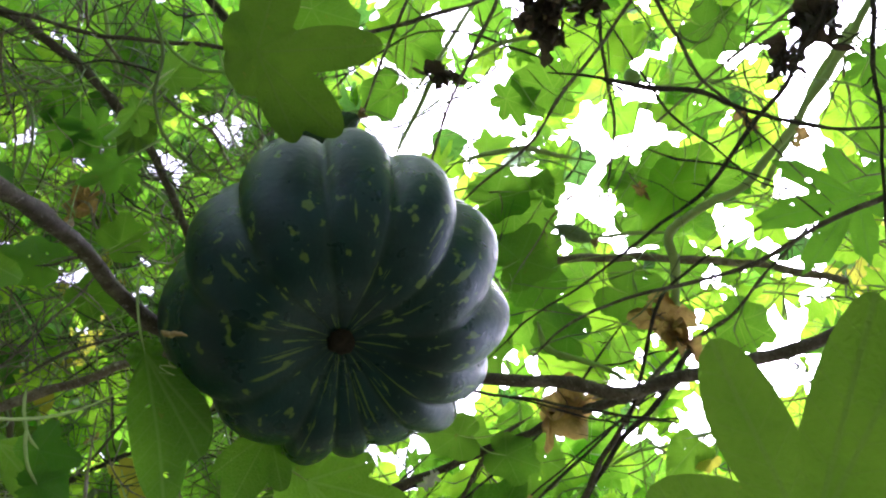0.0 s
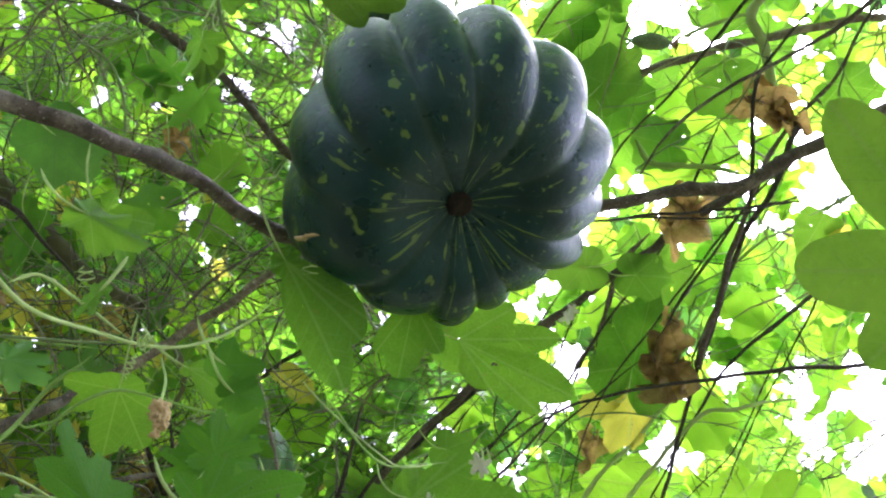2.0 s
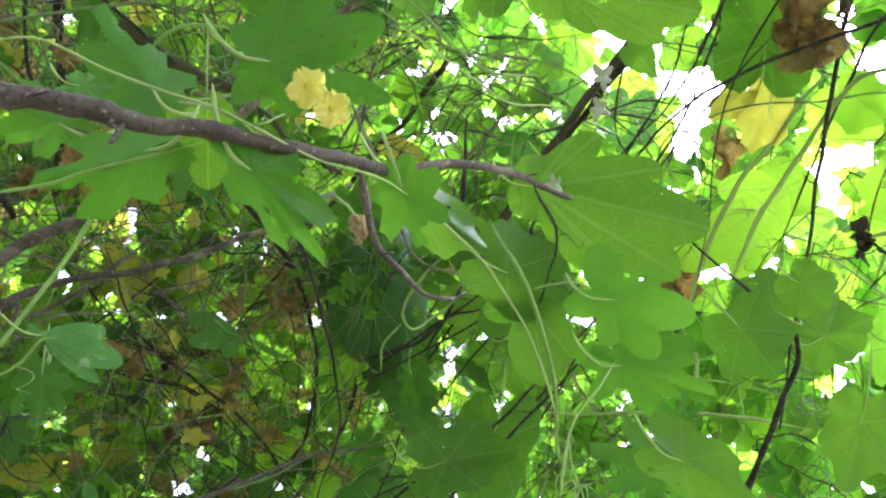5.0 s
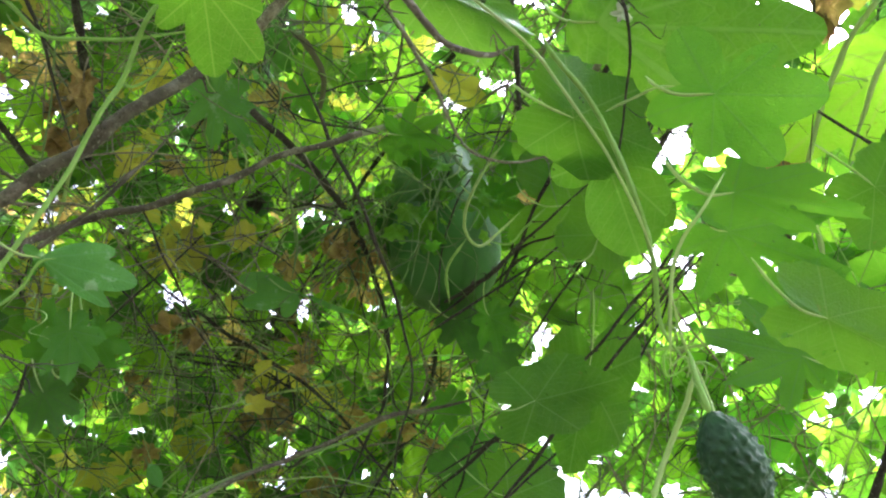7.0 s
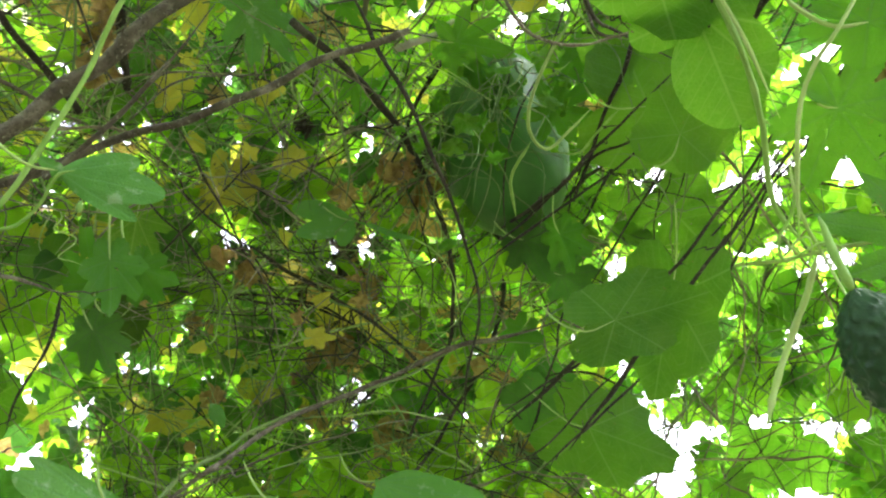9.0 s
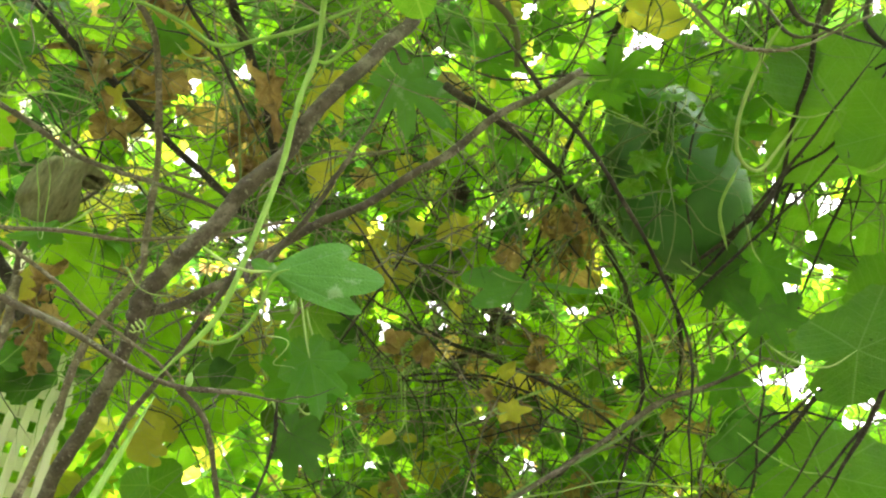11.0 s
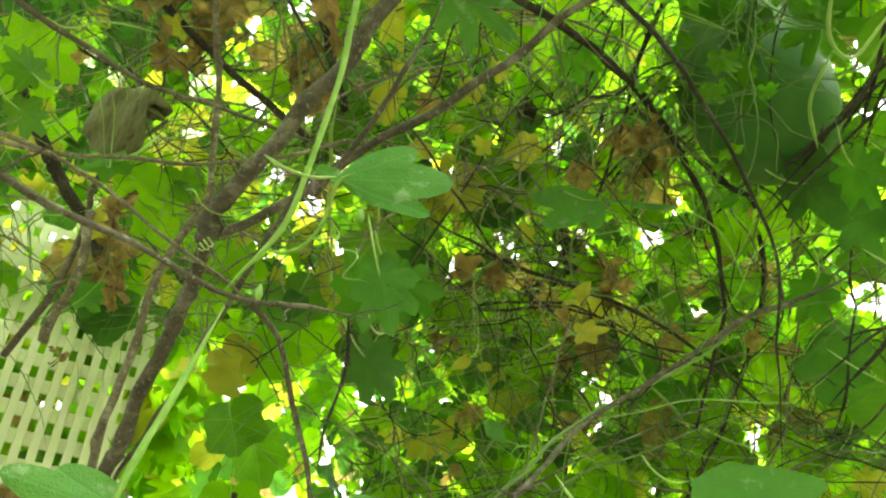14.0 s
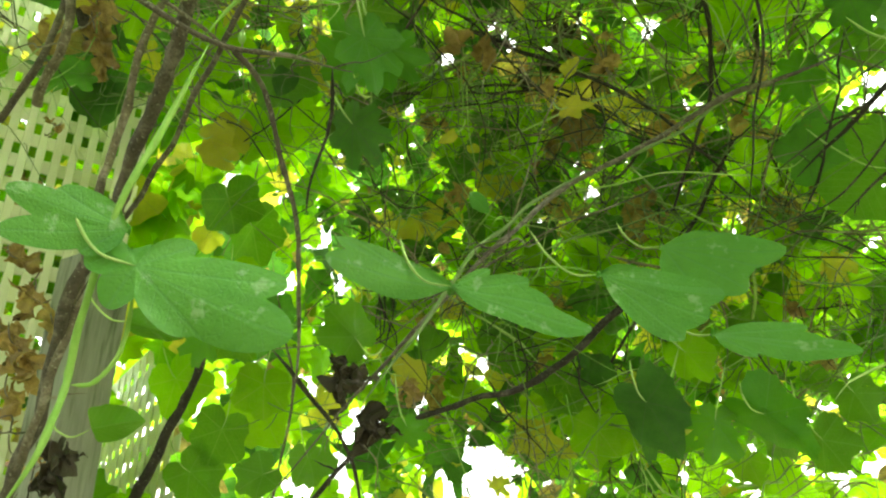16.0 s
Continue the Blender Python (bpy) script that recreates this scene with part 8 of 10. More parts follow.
tagged(leaf(None, "angular", (-0.897, 0.592, 2.418), (-0.912, 0.578, 2.405), (-0.16, 0.25, 0.96), "dry", 0.66, 0.02, 3.5, name="dead_leaf"), "curled dry brown leaf caught among the twigs", "leaf", "fallen leaves")
tagged(leaf(None, "angular", (-0.913, 0.597, 2.363), (-0.924, 0.598, 2.336), (0.02, -0.33, 0.94), "dry", 0.83, 0.02, 3.5, name="dead_leaf"), "curled dry brown leaf caught among the twigs", "leaf", "fallen leaves")
tagged(leaf(None, "heart", (-0.787, 1.010, 2.361), (-0.802, 0.989, 2.368), (0.16, 0.88, 0.46), "dry", 0.63, 0.02, 3.5, name="dead_leaf"), "curled dry brown leaf caught among the twigs", "leaf", "fallen leaves")
tagged(leaf(None, "heart", (-0.804, 0.997, 2.359), (-0.779, 0.984, 2.372), (-0.06, 0.89, 0.46), "dry", 0.69, 0.02, 3.5, name="dead_leaf"), "curled dry brown leaf caught among the twigs", "leaf", "fallen leaves")
tagged(leaf(None, "gourd", (-0.855, 0.961, 2.349), (-0.837, 0.967, 2.374), (-0.56, 0.68, 0.47), "dry", 0.80, 0.02, 3.5, name="dead_leaf"), "curled dry brown leaf caught among the twigs", "leaf", "fallen leaves")
tagged(leaf(None, "heart", (-0.861, 1.043, 2.365), (-0.870, 1.014, 2.363), (-0.75, 0.66, -0.02), "dry", 0.74, 0.02, 3.5, name="dead_leaf"), "curled dry brown leaf caught among the twigs", "leaf", "fallen leaves")
tagged(leaf(None, "gourd", (-0.981, 0.901, 2.237), (-0.967, 0.901, 2.261), (-0.72, 0.50, 0.48), "dry", 0.56, 0.02, 3.5, name="dead_leaf"), "curled dry brown leaf caught among the twigs", "leaf", "fallen leaves")
tagged(leaf(None, "gourd", (-0.999, 0.877, 2.247), (-0.979, 0.852, 2.255), (-0.85, 0.16, 0.51), "dry", 0.54, 0.02, 3.5, name="dead_leaf"), "curled dry brown leaf caught among the twigs", "leaf", "fallen leaves")
tagged(leaf(None, "heart", (-0.852, 1.014, 2.181), (-0.878, 1.004, 2.178), (-0.33, 0.76, 0.56), "dry", 0.83, 0.02, 3.5, name="dead_leaf"), "curled dry brown leaf caught among the twigs", "leaf", "fallen leaves")
tagged(leaf(None, "angular", (-0.953, 0.825, 2.342), (-0.965, 0.795, 2.351), (-0.66, 0.23, 0.71), "yellow", 0.60, 0.02, 1.2, name="yellow_leaf"), "yellowing leaf with brown spots", "leaf", "fallen leaves")
tagged(leaf(None, "angular", (-0.872, 0.699, 2.424), (-0.877, 0.672, 2.429), (-0.38, 0.67, 0.64), "yellow", 0.53, 0.02, 1.2, name="yellow_leaf"), "yellowing leaf with brown spots", "leaf", "fallen leaves")
tagged(leaf(None, "heart", (-0.911, 0.794, 2.350), (-0.938, 0.792, 2.332), (-0.36, 0.05, 0.93), "yellow", 0.65, 0.02, 1.2, name="yellow_leaf"), "yellowing leaf with brown spots", "leaf", "fallen leaves")
tagged(leaf(None, "gourd", (-0.935, 0.715, 2.447), (-0.972, 0.707, 2.444), (-0.54, 0.11, 0.83), "yellow", 0.61, 0.02, 1.2, name="yellow_leaf"), "yellowing leaf with brown spots", "leaf", "fallen leaves")
tagged(leaf(None, "heart", (-0.837, 0.990, 2.196), (-0.857, 0.977, 2.195), (-0.64, 0.24, 0.73), "dry", 0.50, 0.02, 3.5, name="dead_leaf"), "curled dry brown leaf caught among the twigs", "leaf", "fallen leaves")
tagged(leaf(None, "angular", (-0.935, 0.923, 2.284), (-0.913, 0.910, 2.299), (-0.03, 0.93, 0.37), "yellow", 0.73, 0.02, 1.2, name="yellow_leaf"), "yellowing leaf with brown spots", "leaf", "fallen leaves")
tagged(leaf(None, "heart", (-0.905, 0.942, 2.128), (-0.894, 0.932, 2.150), (-0.22, 0.36, 0.91), "dry", 0.62, 0.02, 3.5, name="dead_leaf"), "curled dry brown leaf caught among the twigs", "leaf", "fallen leaves")
tagged(leaf(None, "angular", (-0.901, 0.964, 2.117), (-0.886, 0.991, 2.123), (-0.22, 0.75, 0.63), "yellow", 0.70, 0.02, 1.2, name="yellow_leaf"), "yellowing leaf with brown spots", "leaf", "fallen leaves")
tagged(leaf(None, "heart", (-0.910, 0.971, 2.180), (-0.885, 0.980, 2.191), (-0.37, 0.78, 0.51), "yellow", 0.79, 0.02, 1.2, name="yellow_leaf"), "yellowing leaf with brown spots", "leaf", "fallen leaves")
tagged(leaf(None, "heart", (-1.036, 0.891, 2.138), (-1.062, 0.881, 2.132), (-0.87, 0.47, 0.17), "yellow", 0.69, 0.02, 1.2, name="yellow_leaf"), "yellowing leaf with brown spots", "leaf", "fallen leaves")
tagged(leaf(None, "angular", (-0.836, 0.789, 2.281), (-0.815, 0.769, 2.285), (-0.34, 0.69, 0.64), "yellow", 0.65, 0.02, 1.2, name="yellow_leaf"), "yellowing leaf with brown spots", "leaf", "fallen leaves")
tagged(leaf(None, "gourd", (-0.903, 0.742, 2.324), (-0.904, 0.765, 2.319), (-0.33, 0.08, 0.94), "yellow", 0.56, 0.02, 1.2, name="yellow_leaf"), "yellowing leaf with brown spots", "leaf", "fallen leaves")
tagged(leaf(None, "angular", (-0.885, 0.775, 2.247), (-0.899, 0.796, 2.232), (-0.93, 0.23, 0.28), "yellow", 0.64, 0.02, 1.2, name="yellow_leaf"), "yellowing leaf with brown spots", "leaf", "fallen leaves")
tagged(leaf(None, "angular", (-0.771, 0.776, 2.345), (-0.761, 0.752, 2.355), (-0.70, -0.22, 0.68), "yellow", 0.69, 0.02, 1.2, name="yellow_leaf"), "yellowing leaf with brown spots", "leaf", "fallen leaves")
tagged(leaf(None, "angular", (-0.715, 0.947, 2.278), (-0.706, 0.954, 2.306), (-0.35, 0.93, 0.08), "dry", 0.64, 0.02, 3.5, name="dead_leaf"), "curled dry brown leaf caught among the twigs", "leaf", "fallen leaves")
tagged(leaf(None, "gourd", (-0.723, 0.945, 2.289), (-0.738, 0.935, 2.305), (-0.82, 0.43, 0.38), "dry", 0.78, 0.02, 3.5, name="dead_leaf"), "curled dry brown leaf caught among the twigs", "leaf", "fallen leaves")
tagged(leaf(None, "gourd", (-1.441, 0.456, 1.918), (-1.454, 0.479, 1.900), (-0.78, 0.09, 0.62), "dry", 0.55, 0.02, 3.5, name="dead_leaf"), "curled dry brown leaf caught among the twigs", "leaf", "fallen leaves")
tagged(leaf(None, "heart", (-1.432, 0.477, 1.982), (-1.437, 0.470, 1.956), (-0.84, 0.15, 0.52), "dry", 0.68, 0.02, 3.5, name="dead_leaf"), "curled dry brown leaf caught among the twigs", "leaf", "fallen leaves")
withered_clump((-1.245, 1.325, 2.675), 0.050, 1)
withered_clump((-1.314, 1.254, 2.608), 0.030, 2)
withered_clump((-0.213, 1.317, 2.312), 0.030, 3)
withered_clump((0.073, 1.115, 2.159), 0.022, 4)
withered_clump((0.001, 0.265, 2.487), 0.022, 5)
withered_clump((0.385, 0.177, 2.364), 0.034, 11)
withered_clump((0.353, 0.208, 2.348), 0.022, 12)
withered_clump((0.123, 0.205, 2.518), 0.032, 13)
withered_clump((0.174, 0.194, 2.524), 0.022, 14)
withered_clump((-1.136, 0.795, 1.815), 0.026, 6)
withered_clump((-1.150, 0.826, 1.764), 0.026, 7)
withered_clump((-1.192, 0.516, 1.696), 0.03, 8)
withered_clump((-0.825, 0.867, 2.392), 0.012, 9)
withered_clump((-0.822, 0.861, 2.397), 0.014, 10)
yellow_flower((-0.202, 0.316, 1.723), (-0.187, 0.309, 1.682), 0.0095)
yellow_flower((-0.197, 0.326, 1.716), (-0.179, 0.322, 1.687), 0.0085)
white_flower((-0.110, 0.516, 1.909), 0.010)
white_flower((-0.012, 0.667, 2.232), 0.010)
white_flower((-0.205, 0.700, 2.030), 0.010)
white_flower((-0.130, 0.599, 1.982), 0.010)
white_flower((-0.019, 0.645, 2.197), 0.010)
dry_flower((-0.209, 0.239, 1.754), (-0.265, 0.295, 1.866))
dry_flower((-0.253, 0.432, 1.769), (-0.252, 0.404, 1.768))
bitter_melon((-0.247, 0.728, 1.689), (-0.249, 0.759, 1.645), 0.0165, 0.031)
bitter_melon((-0.161, 0.328, 2.399), (-0.119, 0.307, 2.410), 0.020, 0.05)
bitter_melon((0.157, 0.494, 2.539), (0.204, 0.511, 2.530), 0.011, 0.027, WARTY_PALE, "pale grey-green")
young_gourd((0.261, 0.309, 2.633), 0.011, 0.02)
young_gourd((-0.746, 0.518, 1.885), 0.0024, 0.006)
young_gourd((-0.688, 0.562, 1.929), 0.0024, 0.006)
paper_cup((-0.989, 0.418, 2.258), (-1.018, 0.501, 2.239), 0.043)
tendril((-0.288, 0.300, 1.882), (-0.300, 0.309, 1.870), 5, 0.0022)
tendril((-0.256, 0.261, 1.844), (-0.250, 0.266, 1.841), 3, 0.0050)
tendril((-0.811, 0.486, 1.959), (-0.799, 0.493, 1.964), 4, 0.0040)
tendril((-0.844, 0.471, 2.048), (-0.797, 0.523, 2.003), 1, 0.0100)
tendril((-0.967, 0.349, 2.151), (-1.003, 0.395, 2.105), 7, 0.0030)
tendril((0.126, 1.106, 2.225), (0.160, 1.075, 2.264), 5, 0.0040)
tendril((0.034, 0.920, 2.267), (0.018, 0.942, 2.240), 6, 0.0030)
tendril((-0.277, 0.779, 1.774), (-0.257, 0.808, 1.763), 3, 0.0060)
tendril((-0.199, 0.349, 2.004), (-0.202, 0.356, 1.996), 2, 0.0060)
tendril((-0.227, 0.388, 2.037), (-0.217, 0.395, 2.033), 2, 0.0060)
tendril((-0.310, 0.249, 1.919), (-0.309, 0.260, 1.910), 3, 0.0050)
tendril((-0.730, 0.562, 1.953), (-0.751, 0.593, 1.924), 2, 0.0080)
tagged(stem(None, "vine_shoot", [(0.228, 0.236, 2.671), (0.230, 0.305, 2.635), (0.216, 0.375, 2.600), (0.220, 0.445, 2.564), (0.212, 0.516, 2.550)], 0.0012, 0.0010, VINE_PALE), "slender green vine shoot", "vine", "vine shoots")
tagged(stem(None, "vine_shoot", [(0.294, 0.243, 2.667), (0.279, 0.319, 2.628), (0.255, 0.396, 2.589), (0.216, 0.466, 2.553), (0.228, 0.545, 2.536)], 0.0012, 0.0010, VINE), "slender green vine shoot", "vine", "vine shoots")
tagged(stem(None, "vine_shoot", [(0.200, 0.340, 2.617), (0.177, 0.396, 2.589), (0.169, 0.445, 2.564)], 0.0010, 0.0009, VINE_PALE), "slender green vine shoot", "vine", "vine shoots")
tagged(stem(None, "vine_shoot", [(0.114, 0.298, 2.639), (0.161, 0.333, 2.621), (0.232, 0.347, 2.614)], 0.0009, 0.0007, VINE), "slender green vine shoot", "vine", "vine shoots")
tagged(stem(None, "vine_shoot", [(0.059, 0.424, 2.575), (0.169, 0.413, 2.580), (0.239, 0.417, 2.578)], 0.0009, 0.0007, VINE_PALE), "slender green vine shoot", "vine", "vine shoots")
tagged(stem(None, "vine_shoot", [(0.413, 0.239, 2.725), (0.372, 0.275, 2.707), (0.331, 0.326, 2.681), (0.307, 0.391, 2.647)], 0.0010, 0.0009, VINE_PALE), "slender green vine shoot", "vine", "vine shoots")
tagged(stem(None, "vine_shoot", [(0.439, 0.445, 2.564), (0.466, 0.403, 2.585), (0.521, 0.312, 2.632), (0.568, 0.243, 2.667)], 0.0043, 0.0050, VINE_PALE), "slender green vine shoot", "vine", "vine shoots")
tagged(stem(None, "vine_shoot", [(0.380, 0.530, 2.577), (0.446, 0.493, 2.596), (0.519, 0.457, 2.614)], 0.0012, 0.0010, VINE), "slender green vine shoot", "vine", "vine shoots")
tagged(stem(None, "bare_twig", [(-0.012, 0.593, 2.432), (0.087, 0.579, 2.440), (0.132, 0.572, 2.443), (0.222, 0.585, 2.436), (0.311, 0.605, 2.426), (0.447, 0.636, 2.411)], 0.0011, 0.0004, BARK, spurs=6), "thin dark leafless twig among the vines", "twig", "bare twigs")
tagged(stem(None, "vine_shoot", [(0.079, 0.539, 2.460), (0.162, 0.545, 2.457), (0.251, 0.525, 2.467), (0.326, 0.499, 2.480)], 0.0010, 0.0009, VINE_DULL), "slender green vine shoot", "vine", "vine shoots")
tagged(stem(None, "vine_shoot", [(0.124, 0.585, 2.436), (0.139, 0.619, 2.419), (0.207, 0.639, 2.409), (0.251, 0.659, 2.399)], 0.0043, 0.0031, VINE), "slender green vine shoot", "vine", "vine shoots")
tagged(stem(None, "bare_twig", [(-0.068, 0.557, 2.282), (0.030, 0.575, 2.273), (0.094, 0.586, 2.268), (0.178, 0.606, 2.257), (0.269, 0.603, 2.259), (0.409, 0.599, 2.261)], 0.0020, 0.0007, BARK_DARK, spurs=6), "thin dark leafless twig among the vines", "twig", "bare twigs")
tagged(stem(None, "bare_twig", [(0.218, 0.661, 2.286), (0.242, 0.575, 2.330), (0.256, 0.526, 2.354), (0.276, 0.490, 2.373), (0.324, 0.459, 2.388), (0.385, 0.429, 2.404), (0.507, 0.369, 2.435)], 0.0031, 0.0010, BARK_DARK, spurs=6), "thin dark leafless twig among the vines", "twig", "bare twigs")
tagged(stem(None, "bare_twig", [(0.127, 0.834, 2.254), (0.176, 0.756, 2.293), (0.211, 0.699, 2.322), (0.247, 0.642, 2.352), (0.297, 0.591, 2.378), (0.361, 0.552, 2.397), (0.411, 0.502, 2.423), (0.504, 0.408, 2.471)], 0.0050, 0.0014, BARK, spurs=6), "thin dark leafless twig among the vines", "twig", "bare twigs")
tagged(stem(None, "bare_twig", [(0.091, 0.828, 2.312), (0.162, 0.765, 2.345), (0.207, 0.725, 2.365), (0.259, 0.685, 2.385), (0.311, 0.659, 2.399), (0.433, 0.597, 2.430)], 0.0025, 0.0008, BARK_DARK, spurs=6), "thin dark leafless twig among the vines", "twig", "bare twigs")
tagged(stem(None, "bare_twig", [(0.406, 0.851, 2.301), (0.379, 0.765, 2.345), (0.364, 0.719, 2.368), (0.341, 0.685, 2.385), (0.269, 0.578, 2.440)], 0.0012, 0.0004, BARK_DARK, spurs=6), "thin dark leafless twig among the vines", "twig", "bare twigs")
leaf(pumpkin_vine, "gourd", (0.106, 0.535, 2.518), (0.169, 0.507, 2.532), (0.02, 0.50, 0.87), "gourd", 0.80, 0.060, 1.4)
leaf(pumpkin_vine, "gourd", (0.173, 0.366, 2.773), (0.103, 0.353, 2.779), (0.04, 0.26, 0.96), "green", 0.80, 0.060, 1.4)
leaf(pumpkin_vine, "bitter", (0.099, 0.381, 2.765), (0.156, 0.400, 2.755), (0.07, 0.29, 0.96), "green", 0.80, 0.060, 1.4)
leaf(pumpkin_vine, "gourd", (0.393, 0.270, 2.765), (0.447, 0.294, 2.753), (0.16, 0.14, 0.98), "gourd", 0.88, 0.060, 1.4)
leaf(pumpkin_vine, "gourd", (0.075, 0.480, 2.602), (0.127, 0.457, 2.614), (-0.09, 0.29, 0.95), "gourd", 0.80, 0.060, 1.4)
leaf(pumpkin_vine, "gourd", (0.266, 0.602, 2.540), (0.331, 0.631, 2.525), (0.02, 0.41, 0.91), "gourd", 0.80, 0.060, 1.4)
leaf(pumpkin_vine, "gourd", (0.187, 0.682, 2.555), (0.133, 0.658, 2.568), (-0.01, 0.47, 0.88), "gourd", 0.80, 0.060, 1.4)
leaf(pumpkin_vine, "gourd", (0.444, 0.664, 2.565), (0.498, 0.688, 2.552), (0.04, 0.39, 0.92), "green", 0.80, 0.060, 1.4)
leaf(pumpkin_vine, "bitter", (0.423, 0.498, 2.705), (0.465, 0.479, 2.715), (0.03, 0.51, 0.86), "green", 0.80, 0.060, 1.4)
leaf(pumpkin_vine, "heart", (0.372, 0.791, 2.444), (0.323, 0.842, 2.418), (0.27, 0.63, 0.73), "gourd", 1.00, 0.060, 1.4)
leaf(pumpkin_vine, "gourd", (0.084, 0.743, 2.356), (0.132, 0.759, 2.348), (-0.07, 0.61, 0.79), "gourd", 0.80, 0.060, 1.4)
leaf(pumpkin_vine, "gourd", (-0.058, 0.298, 2.807), (0.005, 0.329, 2.791), (0.09, 0.29, 0.95), "green", 0.80, 0.060, 1.4)
leaf(pumpkin_vine, "gourd", (-0.082, 0.355, 2.722), (-0.122, 0.385, 2.707), (-0.12, 0.32, 0.94), "green", 0.80, 0.060, 1.4)
leaf(pumpkin_vine, "gourd", (-0.158, 0.196, 2.522), (-0.098, 0.211, 2.515), (0.06, 0.24, 0.97), "gourd", 0.80, 0.060, 1.4)
leaf(pumpkin_vine, "gourd", (-0.419, 0.319, 2.404), (-0.455, 0.310, 2.408), (-0.05, 0.59, 0.81), "bitter", 0.80, 0.060, 1.4)
leaf(pumpkin_vine, "bitter", (-0.368, 0.344, 2.391), (-0.410, 0.367, 2.379), (-0.06, 0.37, 0.93), "bitter", 0.80, 0.060, 1.4)
leaf(pumpkin_vine, "gourd", (-0.427, 0.493, 2.483), (-0.385, 0.472, 2.494), (-0.18, 0.14, 0.97), "gourd", 0.80, 0.060, 1.4)
leaf(pumpkin_vine, "gourd", (-0.484, 0.468, 2.384), (-0.533, 0.453, 2.391), (-0.11, 0.71, 0.70), "bitter", 0.80, 0.060, 1.4)
leaf(pumpkin_vine, "gourd", (-0.471, 0.560, 2.449), (-0.430, 0.539, 2.460), (-0.08, 0.33, 0.94), "green", 0.80, 0.060, 1.4)
leaf(bitter_vine, "bitter", (-0.612, 0.987, 2.286), (-0.613, 1.023, 2.268), (-0.14, 0.42, 0.89), "bitter", 0.80, 0.040, 1.4)
leaf(bitter_vine, "bitter", (-0.678, 1.060, 2.272), (-0.716, 1.038, 2.257), (-0.57, 0.67, 0.48), "green", 0.80, 0.040, 1.4)
leaf(bitter_vine, "angular", (-0.589, 0.951, 2.382), (-0.583, 0.992, 2.367), (0.03, 0.34, 0.94), "bitter", 0.72, 0.040, 1.4)
leaf(bitter_vine, "bitter", (-0.493, 1.042, 2.404), (-0.450, 1.055, 2.427), (-0.52, 0.42, 0.75), "bitter", 0.80, 0.040, 1.4)
leaf(bitter_vine, "bitter", (-0.593, 1.101, 2.310), (-0.634, 1.100, 2.283), (-0.35, 0.80, 0.49), "bitter", 0.80, 0.040, 1.4)
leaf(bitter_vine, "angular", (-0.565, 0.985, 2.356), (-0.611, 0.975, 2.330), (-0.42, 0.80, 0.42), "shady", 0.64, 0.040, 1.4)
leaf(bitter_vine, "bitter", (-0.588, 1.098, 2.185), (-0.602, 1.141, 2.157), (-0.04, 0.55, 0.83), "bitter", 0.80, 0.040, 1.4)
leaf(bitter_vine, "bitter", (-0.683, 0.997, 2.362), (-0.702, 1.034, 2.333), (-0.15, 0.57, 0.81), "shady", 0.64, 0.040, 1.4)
leaf(bitter_vine, "heart", (-0.789, 0.628, 2.655), (-0.853, 0.599, 2.627), (-0.54, 0.48, 0.70), "green", 0.90, 0.040, 1.4)
leaf(bitter_vine, "bitter", (-0.955, 0.315, 2.239), (-0.954, 0.283, 2.254), (-0.85, 0.21, 0.49), "gourd", 0.80, 0.040, 1.4)
leaf(bitter_vine, "bitter", (-1.027, 0.314, 2.256), (-1.031, 0.350, 2.236), (-0.67, 0.29, 0.69), "gourd", 0.80, 0.040, 1.4)
leaf(bitter_vine, "angular", (-0.973, 0.417, 2.179), (-1.002, 0.391, 2.172), (-0.66, 0.62, 0.42), "bitter", 0.64, 0.040, 1.4)
leaf(bitter_vine, "bitter", (-0.829, 0.454, 2.387), (-0.829, 0.424, 2.401), (-0.81, 0.25, 0.54), "bitter", 0.80, 0.040, 1.4)
leaf(bitter_vine, "bitter", (-0.945, 0.296, 2.383), (-0.938, 0.345, 2.365), (-0.31, 0.36, 0.88), "bitter", 0.64, 0.040, 1.4)
leaf(pumpkin_vine, "gourd", (-1.640, 0.885, 1.983), (-1.647, 0.884, 1.917), (-0.92, 0.23, 0.32), "lime", 0.90, 0.050, 1.1)
leaf(pumpkin_vine, "heart", (-1.345, 0.889, 1.982), (-1.337, 0.904, 1.933), (-0.69, 0.54, 0.48), "dull", 0.90, 0.050, 1.1)
leaf(pumpkin_vine, "gourd", (-1.554, 0.938, 1.843), (-1.547, 0.957, 1.788), (-0.62, 0.78, 0.11), "gourd", 0.90, 0.050, 1.1)
leaf(pumpkin_vine, "gourd", (-1.499, 0.844, 1.792), (-1.517, 0.810, 1.767), (-0.86, 0.29, 0.42), "gourd", 0.90, 0.050, 1.1)
leaf(bitter_vine, "bitter", (-1.298, 0.676, 1.901), (-1.320, 0.672, 1.865), (-0.75, 0.08, 0.65), "bitter", 0.90, 0.050, 1.1)
leaf(bitter_vine, "bitter", (-1.139, 0.879, 1.773), (-1.127, 0.886, 1.738), (-0.89, 0.39, 0.23), "bitter", 0.90, 0.050, 1.1)
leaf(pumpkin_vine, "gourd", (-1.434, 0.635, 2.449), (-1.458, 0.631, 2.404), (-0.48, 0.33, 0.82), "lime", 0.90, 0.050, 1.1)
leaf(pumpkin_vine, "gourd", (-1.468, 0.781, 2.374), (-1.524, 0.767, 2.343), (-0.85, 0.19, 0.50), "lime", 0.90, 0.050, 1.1)
